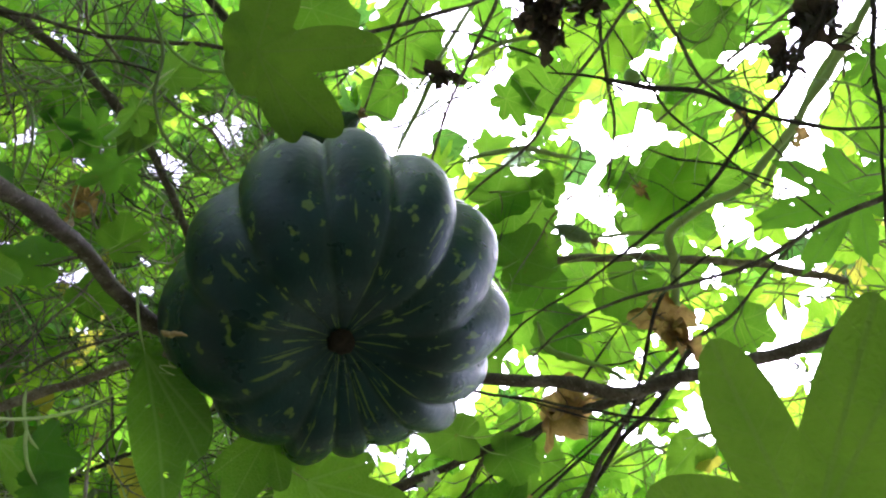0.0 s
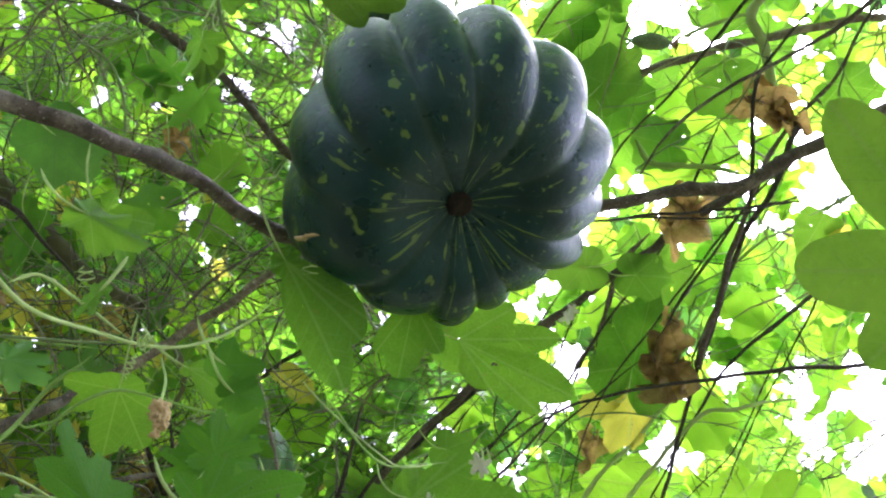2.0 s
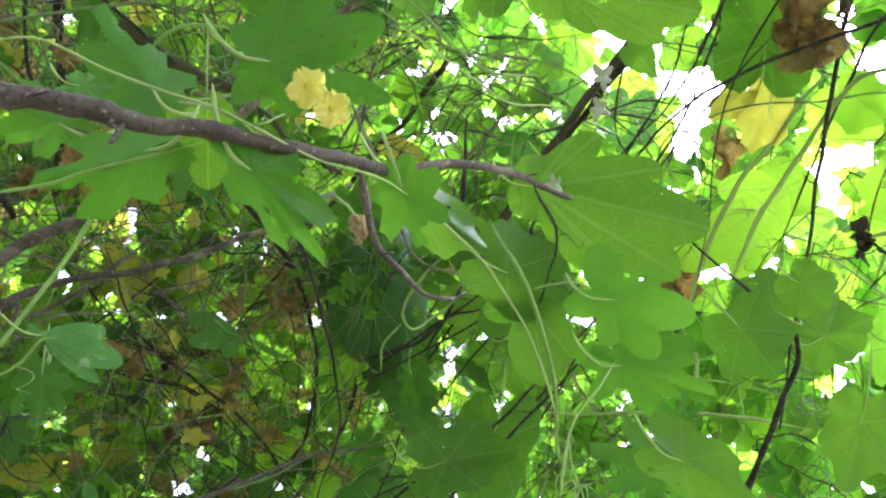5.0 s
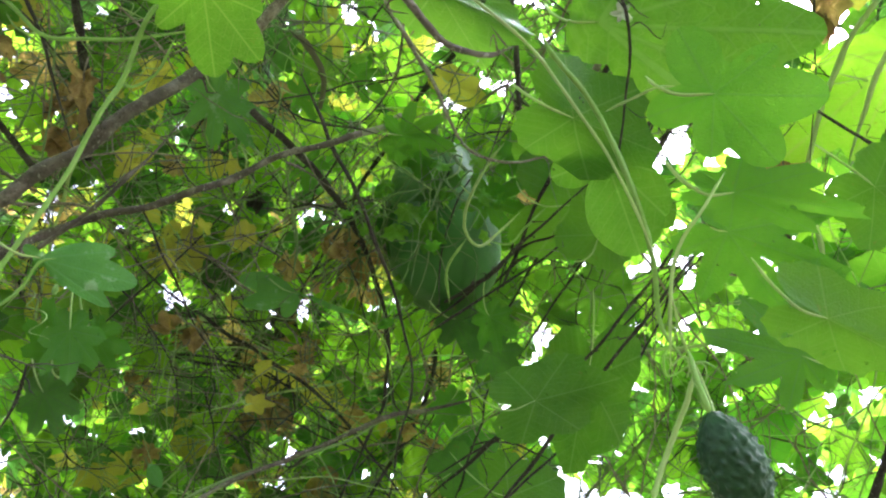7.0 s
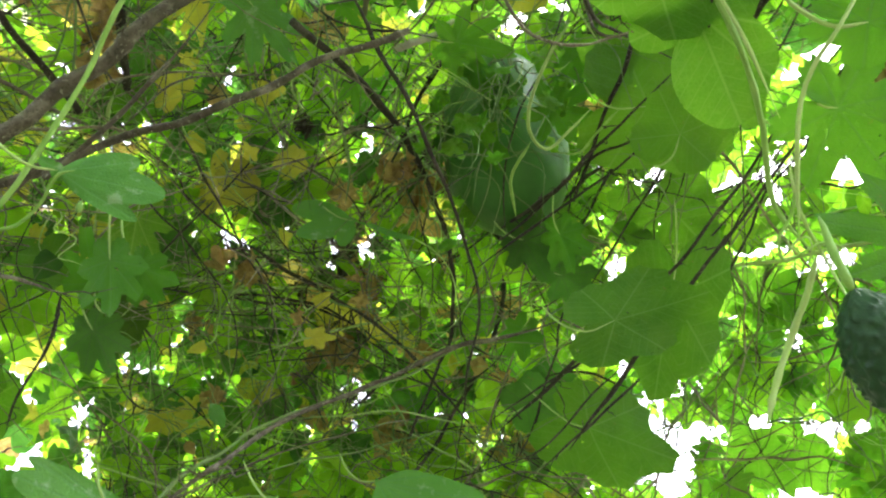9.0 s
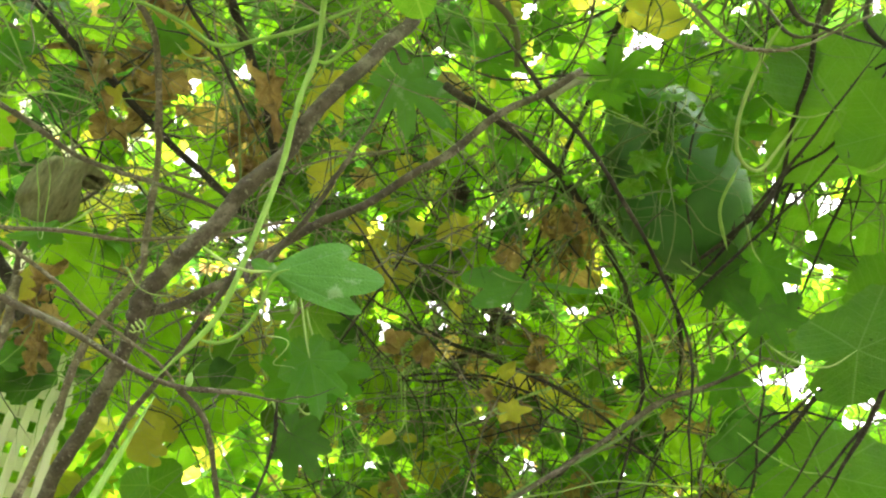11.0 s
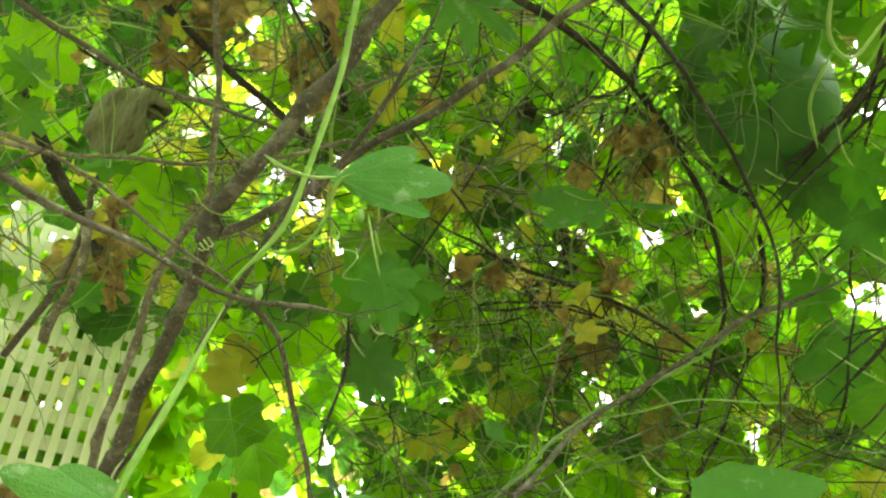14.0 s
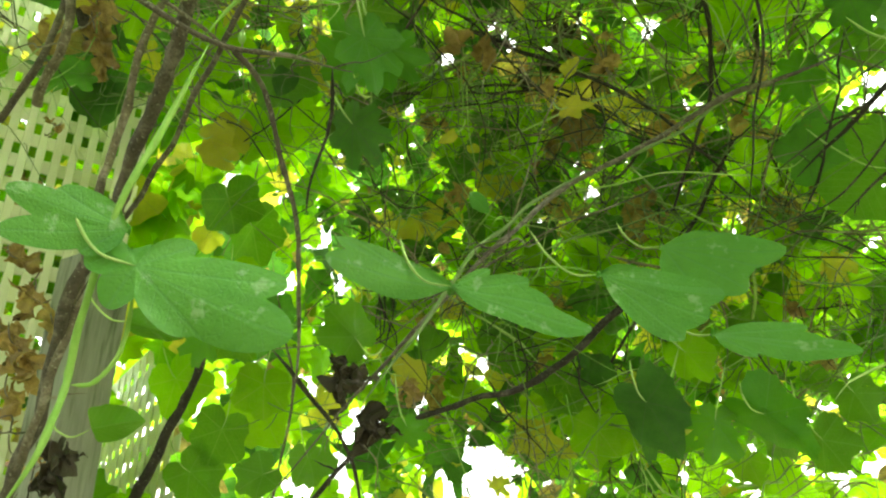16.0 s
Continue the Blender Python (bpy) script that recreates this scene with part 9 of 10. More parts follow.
leaf(pumpkin_vine, "gourd", (-1.440, 0.720, 2.339), (-1.463, 0.717, 2.299), (-0.49, 0.01, 0.87), "yellow", 0.90, 0.050, 1.1)
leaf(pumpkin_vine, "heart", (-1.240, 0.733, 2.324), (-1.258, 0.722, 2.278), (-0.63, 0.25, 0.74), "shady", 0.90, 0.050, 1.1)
leaf(pumpkin_vine, "gourd", (-1.245, 0.859, 2.278), (-1.302, 0.859, 2.246), (-0.72, 0.35, 0.60), "dull", 0.90, 0.050, 1.1)
leaf(bitter_vine, "cut", (-1.012, 0.743, 2.258), (-1.060, 0.766, 2.194), (-0.31, 0.12, 0.94), "green", 0.90, 0.050, 1.1)
leaf(pumpkin_vine, "gourd", (-1.774, 0.845, 2.239), (-1.811, 0.860, 2.166), (-0.49, 0.07, 0.87), "lime", 0.90, 0.050, 1.1)
leaf(pumpkin_vine, "gourd", (-1.730, 0.836, 2.117), (-1.762, 0.893, 2.076), (-0.87, 0.17, 0.46), "green", 0.90, 0.050, 1.1)
leaf(pumpkin_vine, "heart", (-1.481, 1.140, 2.085), (-1.533, 1.142, 2.029), (-0.53, 0.62, 0.58), "gourd", 0.90, 0.050, 1.1)
leaf(pumpkin_vine, "gourd", (-1.356, 1.389, 1.902), (-1.366, 1.380, 1.837), (-0.69, 0.67, 0.27), "lime", 0.90, 0.050, 1.1)
leaf(pumpkin_vine, "gourd", (-1.410, 1.032, 1.951), (-1.383, 1.068, 1.932), (-0.44, 0.60, 0.67), "yellow", 0.90, 0.050, 1.1)
leaf(pumpkin_vine, "gourd", (-1.037, 1.265, 1.908), (-1.032, 1.301, 1.878), (-0.55, 0.56, 0.62), "lime", 0.90, 0.050, 1.1)
leaf(bitter_vine, "bitter", (-1.016, 1.177, 1.811), (-1.045, 1.163, 1.750), (-0.55, 0.29, 0.79), "shady", 0.90, 0.050, 1.1)
leaf(pumpkin_vine, "gourd", (-1.248, 1.635, 1.857), (-1.257, 1.606, 1.813), (-0.53, 0.78, 0.33), "lime", 0.90, 0.050, 1.1)
leaf(pumpkin_vine, "gourd", (-1.494, 1.304, 2.096), (-1.502, 1.365, 2.046), (-0.46, 0.48, 0.75), "gourd", 0.90, 0.050, 1.1)
leaf(pumpkin_vine, "gourd", (-1.437, 1.397, 2.014), (-1.459, 1.366, 1.947), (-0.65, 0.55, 0.53), "green", 0.90, 0.050, 1.1)
leaf(pumpkin_vine, "heart", (-1.071, 1.599, 1.957), (-1.053, 1.608, 1.906), (-0.55, 0.70, 0.45), "green", 0.90, 0.050, 1.1)
leaf(bitter_vine, "bitter", (-1.038, 0.306, 2.382), (-1.100, 0.277, 2.343), (-0.37, -0.15, 0.92), "lime", 0.90, 0.050, 1.1)
leaf(pumpkin_vine, "heart", (-0.941, 0.926, 2.552), (-0.947, 0.985, 2.538), (-0.57, 0.50, 0.65), "lime", 0.90, 0.050, 1.1)
leaf(pumpkin_vine, "gourd", (-1.001, 0.982, 2.541), (-1.001, 1.036, 2.511), (-0.52, 0.17, 0.84), "lime", 0.90, 0.050, 1.1)
leaf(bitter_vine, "cut", (-0.747, 0.877, 2.432), (-0.746, 0.927, 2.426), (-0.48, 0.35, 0.81), "bitter", 0.90, 0.050, 1.1)
leaf(bitter_vine, "cut", (-0.629, 0.861, 2.539), (-0.606, 0.906, 2.512), (-0.32, 0.49, 0.81), "bitter", 0.90, 0.050, 1.1)
leaf(pumpkin_vine, "gourd", (-0.817, 1.339, 2.427), (-0.824, 1.372, 2.389), (-0.14, 0.63, 0.76), "lime", 0.90, 0.050, 1.1)
leaf(pumpkin_vine, "gourd", (-0.629, 1.148, 2.263), (-0.630, 1.180, 2.233), (-0.27, 0.58, 0.76), "gourd", 0.90, 0.050, 1.1)
leaf(pumpkin_vine, "gourd", (-1.328, 0.479, 2.513), (-1.347, 0.536, 2.494), (-0.80, 0.10, 0.59), "lime", 0.90, 0.050, 1.1)
leaf(pumpkin_vine, "gourd", (-1.367, 0.528, 2.465), (-1.413, 0.530, 2.429), (-0.46, 0.17, 0.87), "lime", 0.90, 0.050, 1.1)
leaf(pumpkin_vine, "gourd", (-1.061, 0.892, 2.482), (-1.098, 0.901, 2.457), (-0.46, 0.40, 0.79), "yellow", 0.90, 0.050, 1.1)
leaf(pumpkin_vine, "gourd", (-1.119, 0.817, 2.731), (-1.124, 0.864, 2.695), (-0.36, 0.14, 0.92), "lime", 0.90, 0.050, 1.1)
leaf(pumpkin_vine, "gourd", (-1.065, 0.947, 2.711), (-1.123, 0.936, 2.667), (-0.60, 0.28, 0.75), "lime", 0.90, 0.050, 1.1)
leaf(bitter_vine, "bitter", (-0.710, 0.482, 2.457), (-0.727, 0.510, 2.426), (-0.14, -0.18, 0.97), "green", 0.90, 0.050, 1.1)
leaf(bitter_vine, "bitter", (-0.849, 0.255, 2.386), (-0.864, 0.279, 2.371), (-0.39, 0.19, 0.90), "gourd", 0.90, 0.050, 1.1)
leaf(bitter_vine, "bitter", (-0.888, 0.321, 2.368), (-0.894, 0.340, 2.362), (-0.41, -0.08, 0.91), "gourd", 0.90, 0.050, 1.1)
leaf(pumpkin_vine, "gourd", (-1.421, 0.681, 2.508), (-1.458, 0.622, 2.466), (-0.77, 0.46, 0.44), "lime", 0.90, 0.050, 1.1)
leaf(pumpkin_vine, "gourd", (-1.275, 0.729, 2.341), (-1.285, 0.762, 2.285), (-0.46, 0.09, 0.88), "gourd", 0.90, 0.050, 1.1)
leaf(pumpkin_vine, "gourd", (-1.099, 0.966, 2.553), (-1.110, 1.035, 2.529), (-0.49, 0.32, 0.81), "green", 0.90, 0.050, 1.1)
leaf(pumpkin_vine, "heart", (-0.643, 0.808, 2.585), (-0.633, 0.840, 2.559), (-0.24, 0.51, 0.83), "yellow", 0.90, 0.050, 1.1)
leaf(pumpkin_vine, "gourd", (-1.016, 0.984, 2.520), (-0.976, 1.041, 2.492), (-0.53, 0.61, 0.59), "lime", 0.90, 0.050, 1.1)
leaf(pumpkin_vine, "gourd", (-1.018, 0.880, 2.437), (-1.021, 0.917, 2.402), (-0.61, 0.32, 0.72), "yellow", 0.90, 0.050, 1.1)
leaf(bitter_vine, "bitter", (-0.879, 0.705, 2.069), (-0.891, 0.746, 2.048), (-0.67, 0.45, 0.59), "bitter", 0.90, 0.050, 1.1)
leaf(pumpkin_vine, "gourd", (0.149, 1.132, 2.419), (0.166, 1.175, 2.363), (0.21, 0.64, 0.74), "lime", 0.90, 0.050, 1.1)
leaf(pumpkin_vine, "gourd", (0.090, 0.990, 2.544), (0.037, 1.038, 2.479), (0.36, 0.31, 0.88), "lime", 0.90, 0.050, 1.1)
leaf(pumpkin_vine, "heart", (-0.099, 0.808, 2.335), (-0.086, 0.858, 2.320), (-0.04, 0.57, 0.82), "gourd", 0.90, 0.050, 1.1)
leaf(pumpkin_vine, "gourd", (-0.390, 1.053, 2.180), (-0.339, 1.042, 2.229), (-0.15, 0.58, 0.80), "gourd", 0.90, 0.050, 1.1)
leaf(pumpkin_vine, "gourd", (-0.103, 0.985, 1.999), (-0.082, 1.011, 1.948), (-0.05, 0.68, 0.73), "gourd", 0.90, 0.050, 1.1)
leaf(pumpkin_vine, "gourd", (-0.021, 1.054, 2.079), (0.001, 1.079, 2.047), (-0.03, 0.68, 0.73), "gourd", 0.90, 0.050, 1.1)
leaf(pumpkin_vine, "heart", (0.135, 0.436, 2.591), (0.155, 0.472, 2.583), (0.19, 0.59, 0.79), "gourd", 0.90, 0.050, 1.1)
leaf(pumpkin_vine, "heart", (0.247, 0.946, 2.487), (0.279, 1.001, 2.454), (0.13, 0.55, 0.83), "lime", 0.90, 0.050, 1.1)
leaf(pumpkin_vine, "gourd", (0.078, 0.942, 2.507), (0.019, 0.978, 2.461), (-0.05, 0.56, 0.82), "lime", 0.90, 0.050, 1.1)
leaf(pumpkin_vine, "gourd", (0.129, 0.860, 2.509), (0.146, 0.909, 2.457), (0.31, 0.46, 0.83), "gourd", 0.90, 0.050, 1.1)
leaf(pumpkin_vine, "heart", (0.068, 0.814, 2.497), (0.002, 0.848, 2.494), (0.18, 0.24, 0.95), "gourd", 0.90, 0.050, 1.1)
leaf(pumpkin_vine, "gourd", (0.148, 1.075, 2.358), (0.171, 1.099, 2.310), (0.14, 0.72, 0.68), "lime", 0.90, 0.050, 1.1)
leaf(pumpkin_vine, "gourd", (-0.229, 0.892, 2.259), (-0.198, 0.923, 2.251), (-0.23, 0.80, 0.55), "gourd", 0.90, 0.050, 1.1)
leaf(bitter_vine, "cut", (-0.395, 0.309, 2.412), (-0.440, 0.331, 2.399), (-0.06, 0.25, 0.97), "bitter", 0.90, 0.050, 1.1)
leaf(pumpkin_vine, "heart", (-0.328, 0.287, 2.381), (-0.354, 0.321, 2.351), (-0.24, 0.17, 0.96), "dull", 0.90, 0.050, 1.1)
leaf(pumpkin_vine, "gourd", (-0.501, 0.305, 2.296), (-0.480, 0.360, 2.282), (-0.57, 0.24, 0.78), "shady", 0.90, 0.050, 1.1)
leaf(pumpkin_vine, "gourd", (0.135, 0.607, 2.614), (0.153, 0.647, 2.567), (0.08, 0.39, 0.92), "gourd", 0.90, 0.050, 1.1)
leaf(pumpkin_vine, "gourd", (0.253, 0.688, 2.678), (0.296, 0.749, 2.661), (0.22, 0.39, 0.89), "lime", 0.90, 0.050, 1.1)
leaf(pumpkin_vine, "gourd", (0.036, 0.705, 2.567), (0.088, 0.748, 2.523), (0.02, 0.26, 0.96), "gourd", 0.90, 0.050, 1.1)
leaf(pumpkin_vine, "gourd", (0.209, 0.774, 2.626), (0.259, 0.818, 2.590), (0.05, 0.53, 0.85), "lime", 0.90, 0.050, 1.1)
leaf(pumpkin_vine, "gourd", (0.105, 0.511, 2.615), (0.152, 0.552, 2.593), (0.16, 0.34, 0.93), "gourd", 0.90, 0.050, 1.1)
leaf(pumpkin_vine, (0.10, (0, 1.00, 0.20), (-20, 0.72, 0.16), (-32, 0.37, 0.11)), (-0.288, 0.355, 1.921), (-0.249, 0.402, 1.902), (-0.47, 0.64, 0.61), "gourd", 1.0, 0.040, 0.8)
leaf(pumpkin_vine, (0.24, (0, 1.00, 0.20), (-23, 0.78, 0.17), (37, 0.50, 0.13)), (0.027, 1.167, 2.333), (-0.165, 1.199, 2.285), (0.01, 0.84, 0.54), "lime", 1.0, 0.050, 0.6, "bright backlit leaf with a net of veins")
leaf(gourd_vine, "ovate", (-1.067, 0.930, 2.076), (-1.052, 0.954, 2.041), (-0.58, 0.63, 0.51), "smooth", 0.80, 0.000, 0.6, "small pale curled leaf")
leaf(pumpkin_vine, "gourd", (-1.700, 0.799, 2.370), (-1.709, 0.826, 2.287), (-0.69, 0.43, 0.58), "green", 0.90, 0.050, 1.1)
leaf(pumpkin_vine, "gourd", (-1.957, 0.814, 2.082), (-1.951, 0.865, 2.008), (-0.68, 0.71, 0.18), "lime", 0.90, 0.050, 1.1)
leaf(pumpkin_vine, "gourd", (-1.870, 0.893, 1.966), (-1.893, 0.881, 1.895), (-0.85, 0.22, 0.47), "green", 0.90, 0.050, 1.1)
leaf(pumpkin_vine, "gourd", (-1.908, 0.852, 1.888), (-1.910, 0.913, 1.842), (-0.84, 0.08, 0.53), "gourd", 0.90, 0.050, 1.1)
leaf(pumpkin_vine, "gourd", (-2.005, 1.016, 2.068), (-2.011, 0.988, 1.973), (-0.93, 0.27, 0.24), "lime", 0.90, 0.050, 1.1)
leaf(pumpkin_vine, "gourd", (-1.877, 0.911, 2.429), (-1.896, 0.951, 2.343), (-0.60, 0.48, 0.64), "green", 0.90, 0.050, 1.1)
leaf(pumpkin_vine, "gourd", (-1.900, 0.888, 2.206), (-1.952, 0.841, 2.184), (-0.94, 0.21, 0.25), "gourd", 0.90, 0.050, 1.1)
leaf(pumpkin_vine, "gourd", (-0.599, 0.986, 2.886), (-0.588, 1.038, 2.856), (-0.09, 0.13, 0.99), "gourd", 0.90, 0.050, 1.1)
leaf(pumpkin_vine, "gourd", (-0.546, 1.066, 2.851), (-0.536, 1.109, 2.802), (-0.24, 0.40, 0.89), "green", 0.90, 0.050, 1.1)
leaf(pumpkin_vine, "gourd", (-0.486, 1.185, 2.927), (-0.523, 1.244, 2.918), (-0.29, 0.49, 0.82), "gourd", 0.90, 0.050, 1.1)
leaf(pumpkin_vine, "gourd", (-0.453, 1.191, 2.796), (-0.450, 1.233, 2.759), (0.09, 0.28, 0.95), "green", 0.90, 0.050, 1.1)
leaf(pumpkin_vine, "gourd", (-0.462, 1.273, 2.741), (-0.515, 1.290, 2.725), (0.10, 0.29, 0.95), "gourd", 0.90, 0.050, 1.1)
leaf(pumpkin_vine, "gourd", (-0.536, 1.278, 2.860), (-0.593, 1.292, 2.875), (-0.27, 0.45, 0.85), "green", 0.90, 0.050, 1.1)
leaf(pumpkin_vine, "gourd", (-0.373, 1.189, 2.692), (-0.415, 1.210, 2.697), (0.38, 0.49, 0.78), "gourd", 0.90, 0.050, 1.1)
leaf(pumpkin_vine, "gourd", (-0.673, 0.962, 2.987), (-0.689, 1.013, 2.941), (-0.33, 0.44, 0.83), "gourd", 0.90, 0.050, 1.1)
leaf(pumpkin_vine, "gourd", (-0.990, 1.460, 1.801), (-0.971, 1.474, 1.750), (-0.14, 0.84, 0.52), "gourd", 0.90, 0.050, 1.1)
leaf(pumpkin_vine, "gourd", (-0.939, 1.482, 1.857), (-0.938, 1.512, 1.822), (-0.45, 0.68, 0.57), "gourd", 0.90, 0.050, 1.1)
leaf(pumpkin_vine, "gourd", (-1.075, 1.511, 1.856), (-1.105, 1.492, 1.807), (-0.48, 0.39, 0.79), "green", 0.90, 0.050, 1.1)
leaf(bitter_vine, "bitter", (-0.973, 1.220, 1.786), (-0.985, 1.206, 1.727), (-0.54, 0.75, 0.39), "bitter", 0.90, 0.050, 1.1)
leaf(pumpkin_vine, "gourd", (0.142, 0.770, 2.771), (0.167, 0.837, 2.751), (0.24, 0.33, 0.91), "green", 0.90, 0.050, 1.1)
leaf(pumpkin_vine, "gourd", (0.232, 0.700, 2.781), (0.271, 0.723, 2.733), (0.13, 0.35, 0.93), "green", 0.90, 0.050, 1.1)
leaf(pumpkin_vine, "gourd", (0.339, 0.602, 2.807), (0.380, 0.634, 2.761), (-0.00, 0.42, 0.91), "gourd", 0.90, 0.050, 1.1)
leaf(pumpkin_vine, "gourd", (0.289, 0.804, 2.724), (0.335, 0.846, 2.709), (0.15, 0.20, 0.97), "green", 0.90, 0.050, 1.1)
leaf(pumpkin_vine, "gourd", (0.136, 0.873, 2.580), (0.104, 0.916, 2.575), (-0.04, 0.71, 0.70), "green", 0.90, 0.050, 1.1)
leaf(pumpkin_vine, "gourd", (0.415, 0.713, 2.855), (0.464, 0.760, 2.820), (0.21, 0.16, 0.96), "green", 0.90, 0.050, 1.1)
tagged(leaf(None, "gourd", (-1.248, 0.459, 2.323), (-1.288, 0.466, 2.308), (-0.72, 0.03, 0.69), "dry", 0.50, 0.020, 3.0, name="dead_leaf"), "curled dry brown leaf caught among the twigs", "leaf", "fallen leaves")
tagged(leaf(None, "gourd", (-1.265, 0.466, 2.289), (-1.278, 0.483, 2.258), (-0.70, 0.23, 0.68), "dry", 0.50, 0.020, 3.0, name="dead_leaf"), "curled dry brown leaf caught among the twigs", "leaf", "fallen leaves")
tagged(leaf(None, "gourd", (-1.287, 0.485, 2.267), (-1.310, 0.487, 2.242), (-0.55, 0.08, 0.83), "dry", 0.50, 0.020, 3.0, name="dead_leaf"), "curled dry brown leaf caught among the twigs", "leaf", "fallen leaves")
tagged(leaf(None, "gourd", (-1.401, 0.452, 2.000), (-1.409, 0.480, 1.991), (-0.82, -0.01, 0.57), "dry", 0.50, 0.020, 3.0, name="dead_leaf"), "curled dry brown leaf caught among the twigs", "leaf", "fallen leaves")
tagged(leaf(None, "gourd", (-1.420, 0.479, 1.956), (-1.436, 0.474, 1.931), (-0.93, 0.10, 0.36), "dry", 0.50, 0.020, 3.0, name="dead_leaf"), "curled dry brown leaf caught among the twigs", "leaf", "fallen leaves")
tagged(leaf(None, "gourd", (-1.428, 0.513, 1.931), (-1.449, 0.531, 1.903), (-0.71, 0.17, 0.68), "dry", 0.50, 0.020, 3.0, name="dead_leaf"), "curled dry brown leaf caught among the twigs", "leaf", "fallen leaves")
tagged(leaf(None, "gourd", (-1.447, 0.491, 1.886), (-1.464, 0.508, 1.857), (-0.92, 0.04, 0.39), "dry", 0.50, 0.020, 3.0, name="dead_leaf"), "curled dry brown leaf caught among the twigs", "leaf", "fallen leaves")
tagged(leaf(None, "gourd", (-1.411, 0.480, 1.822), (-1.411, 0.494, 1.794), (-0.79, -0.04, 0.62), "dry", 0.50, 0.020, 3.0, name="dead_leaf"), "curled dry brown leaf caught among the twigs", "leaf", "fallen leaves")
stem(gourd_vine, "side_stem", [(-0.607, 0.903, 2.366), (-0.592, 0.956, 2.352), (-0.582, 1.012, 2.333), (-0.583, 1.059, 2.310)], 0.0008, 0.0007, VINE_PALE)
stem(gourd_vine, "side_stem", [(-0.561, 0.918, 2.377), (-0.591, 0.967, 2.335), (-0.631, 1.028, 2.279), (-0.659, 1.060, 2.246)], 0.0008, 0.0007, VINE_DULL)
stem(gourd_vine, "side_stem", [(-0.631, 0.856, 2.372), (-0.611, 0.906, 2.362), (-0.586, 0.976, 2.347), (-0.576, 1.001, 2.341)], 0.0007, 0.0006, VINE_PALE)
stem(gourd_vine, "side_stem", [(-0.548, 0.957, 2.367), (-0.579, 0.967, 2.343), (-0.611, 1.002, 2.305)], 0.0007, 0.0006, VINE_PALE)
stem(gourd_vine, "side_stem", [(-0.788, 1.002, 2.354), (-0.748, 1.022, 2.371), (-0.711, 1.026, 2.394)], 0.0012, 0.0010, VINE_PALE)
stem(gourd_vine, "side_stem", [(-0.668, 0.947, 2.331), (-0.647, 0.990, 2.325), (-0.623, 1.038, 2.319)], 0.0008, 0.0007, VINE)
stem(gourd_vine, "side_stem", [(-0.874, 0.591, 2.229), (-0.836, 0.597, 2.251), (-0.788, 0.640, 2.265), (-0.735, 0.701, 2.271)], 0.0014, 0.0012, BARK_PALE)
stem(gourd_vine, "side_stem", [(-0.947, 0.279, 2.325), (-0.940, 0.325, 2.308), (-0.913, 0.359, 2.311), (-0.892, 0.410, 2.301)], 0.0012, 0.0010, VINE_PALE)
stem(gourd_vine, "side_stem", [(-0.868, 0.261, 2.386), (-0.897, 0.314, 2.343), (-0.920, 0.349, 2.311)], 0.0010, 0.0008, VINE)
stem(gourd_vine, "side_stem", [(-0.847, 0.348, 2.360), (-0.875, 0.393, 2.320), (-0.898, 0.428, 2.289)], 0.0010, 0.0008, VINE_DULL)
stem(gourd_vine, "side_stem", [(-0.793, 0.380, 2.381), (-0.763, 0.434, 2.377), (-0.720, 0.501, 2.374), (-0.685, 0.579, 2.361)], 0.0008, 0.0007, VINE_PALE)

# ---- the canopy: many small blades, joined ----
MIDDLE = Vector((-0.2, 0.3, 1.5))
GAPS = [
    (-0.11, 0.13, 0.98, 0.042), (0.25, 0.23, 0.94, 0.028), (0.50, 0.10, 0.86, 0.054), (0.47, 0.21, 0.86, 0.038),
    (0.56, 0.24, 0.79, 0.036), (0.51, 0.31, 0.80, 0.032), (0.09, 0.04, 1.00, 0.040), (0.40, 0.47, 0.79, 0.034),
    (0.27, 0.05, 0.96, 0.026), (-0.26, 0.02, 0.97, 0.026), (0.55, 0.05, 0.84, 0.034), (0.02, 0.59, 0.81, 0.046),
    (0.04, 0.65, 0.76, 0.053), (0.28, 0.76, 0.58, 0.054), (0.28, 0.64, 0.71, 0.034), (0.37, 0.55, 0.75, 0.052),
    (-0.21, 0.56, 0.80, 0.027), (0.05, 0.61, 0.79, 0.064), (0.08, 0.91, 0.41, 0.052), (-0.25, 0.75, 0.61, 0.053),
]
GAPS += [
    (-0.49, 0.65, 0.58, 0.034), (-0.46, 0.48, 0.75, 0.019), (-0.59, 0.49, 0.65, 0.025), (-0.34, 0.84, 0.42, 0.075),
    (-0.28, 0.86, 0.42, 0.037), (-0.24, 0.72, 0.65, 0.030), (-0.24, 0.78, 0.58, 0.036), (-0.31, 0.85, 0.43, 0.051),
    (-0.60, 0.51, 0.62, 0.022), (-0.48, 0.49, 0.73, 0.026), (-0.49, 0.66, 0.57, 0.038), (-0.61, 0.55, 0.57, 0.016),
    (-0.70, 0.04, 0.72, 0.021), (-0.90, 0.38, 0.23, 0.036), (-0.79, 0.58, 0.21, 0.048), (-0.82, 0.21, 0.53, 0.018),
    (-0.52, 0.82, 0.26, 0.023), (-0.52, 0.73, 0.45, 0.018), (-0.60, 0.66, 0.45, 0.021), (-0.83, 0.26, 0.48, 0.024),
    (-0.60, 0.51, 0.61, 0.022),
]


SKY_GAPS = [(Vector(g[:3]).normalized(), g[3] * (0.8 if k < 20 else 0.35)) for k, g in enumerate(GAPS)]


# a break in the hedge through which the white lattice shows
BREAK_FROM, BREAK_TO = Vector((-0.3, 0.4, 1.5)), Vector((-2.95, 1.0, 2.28))
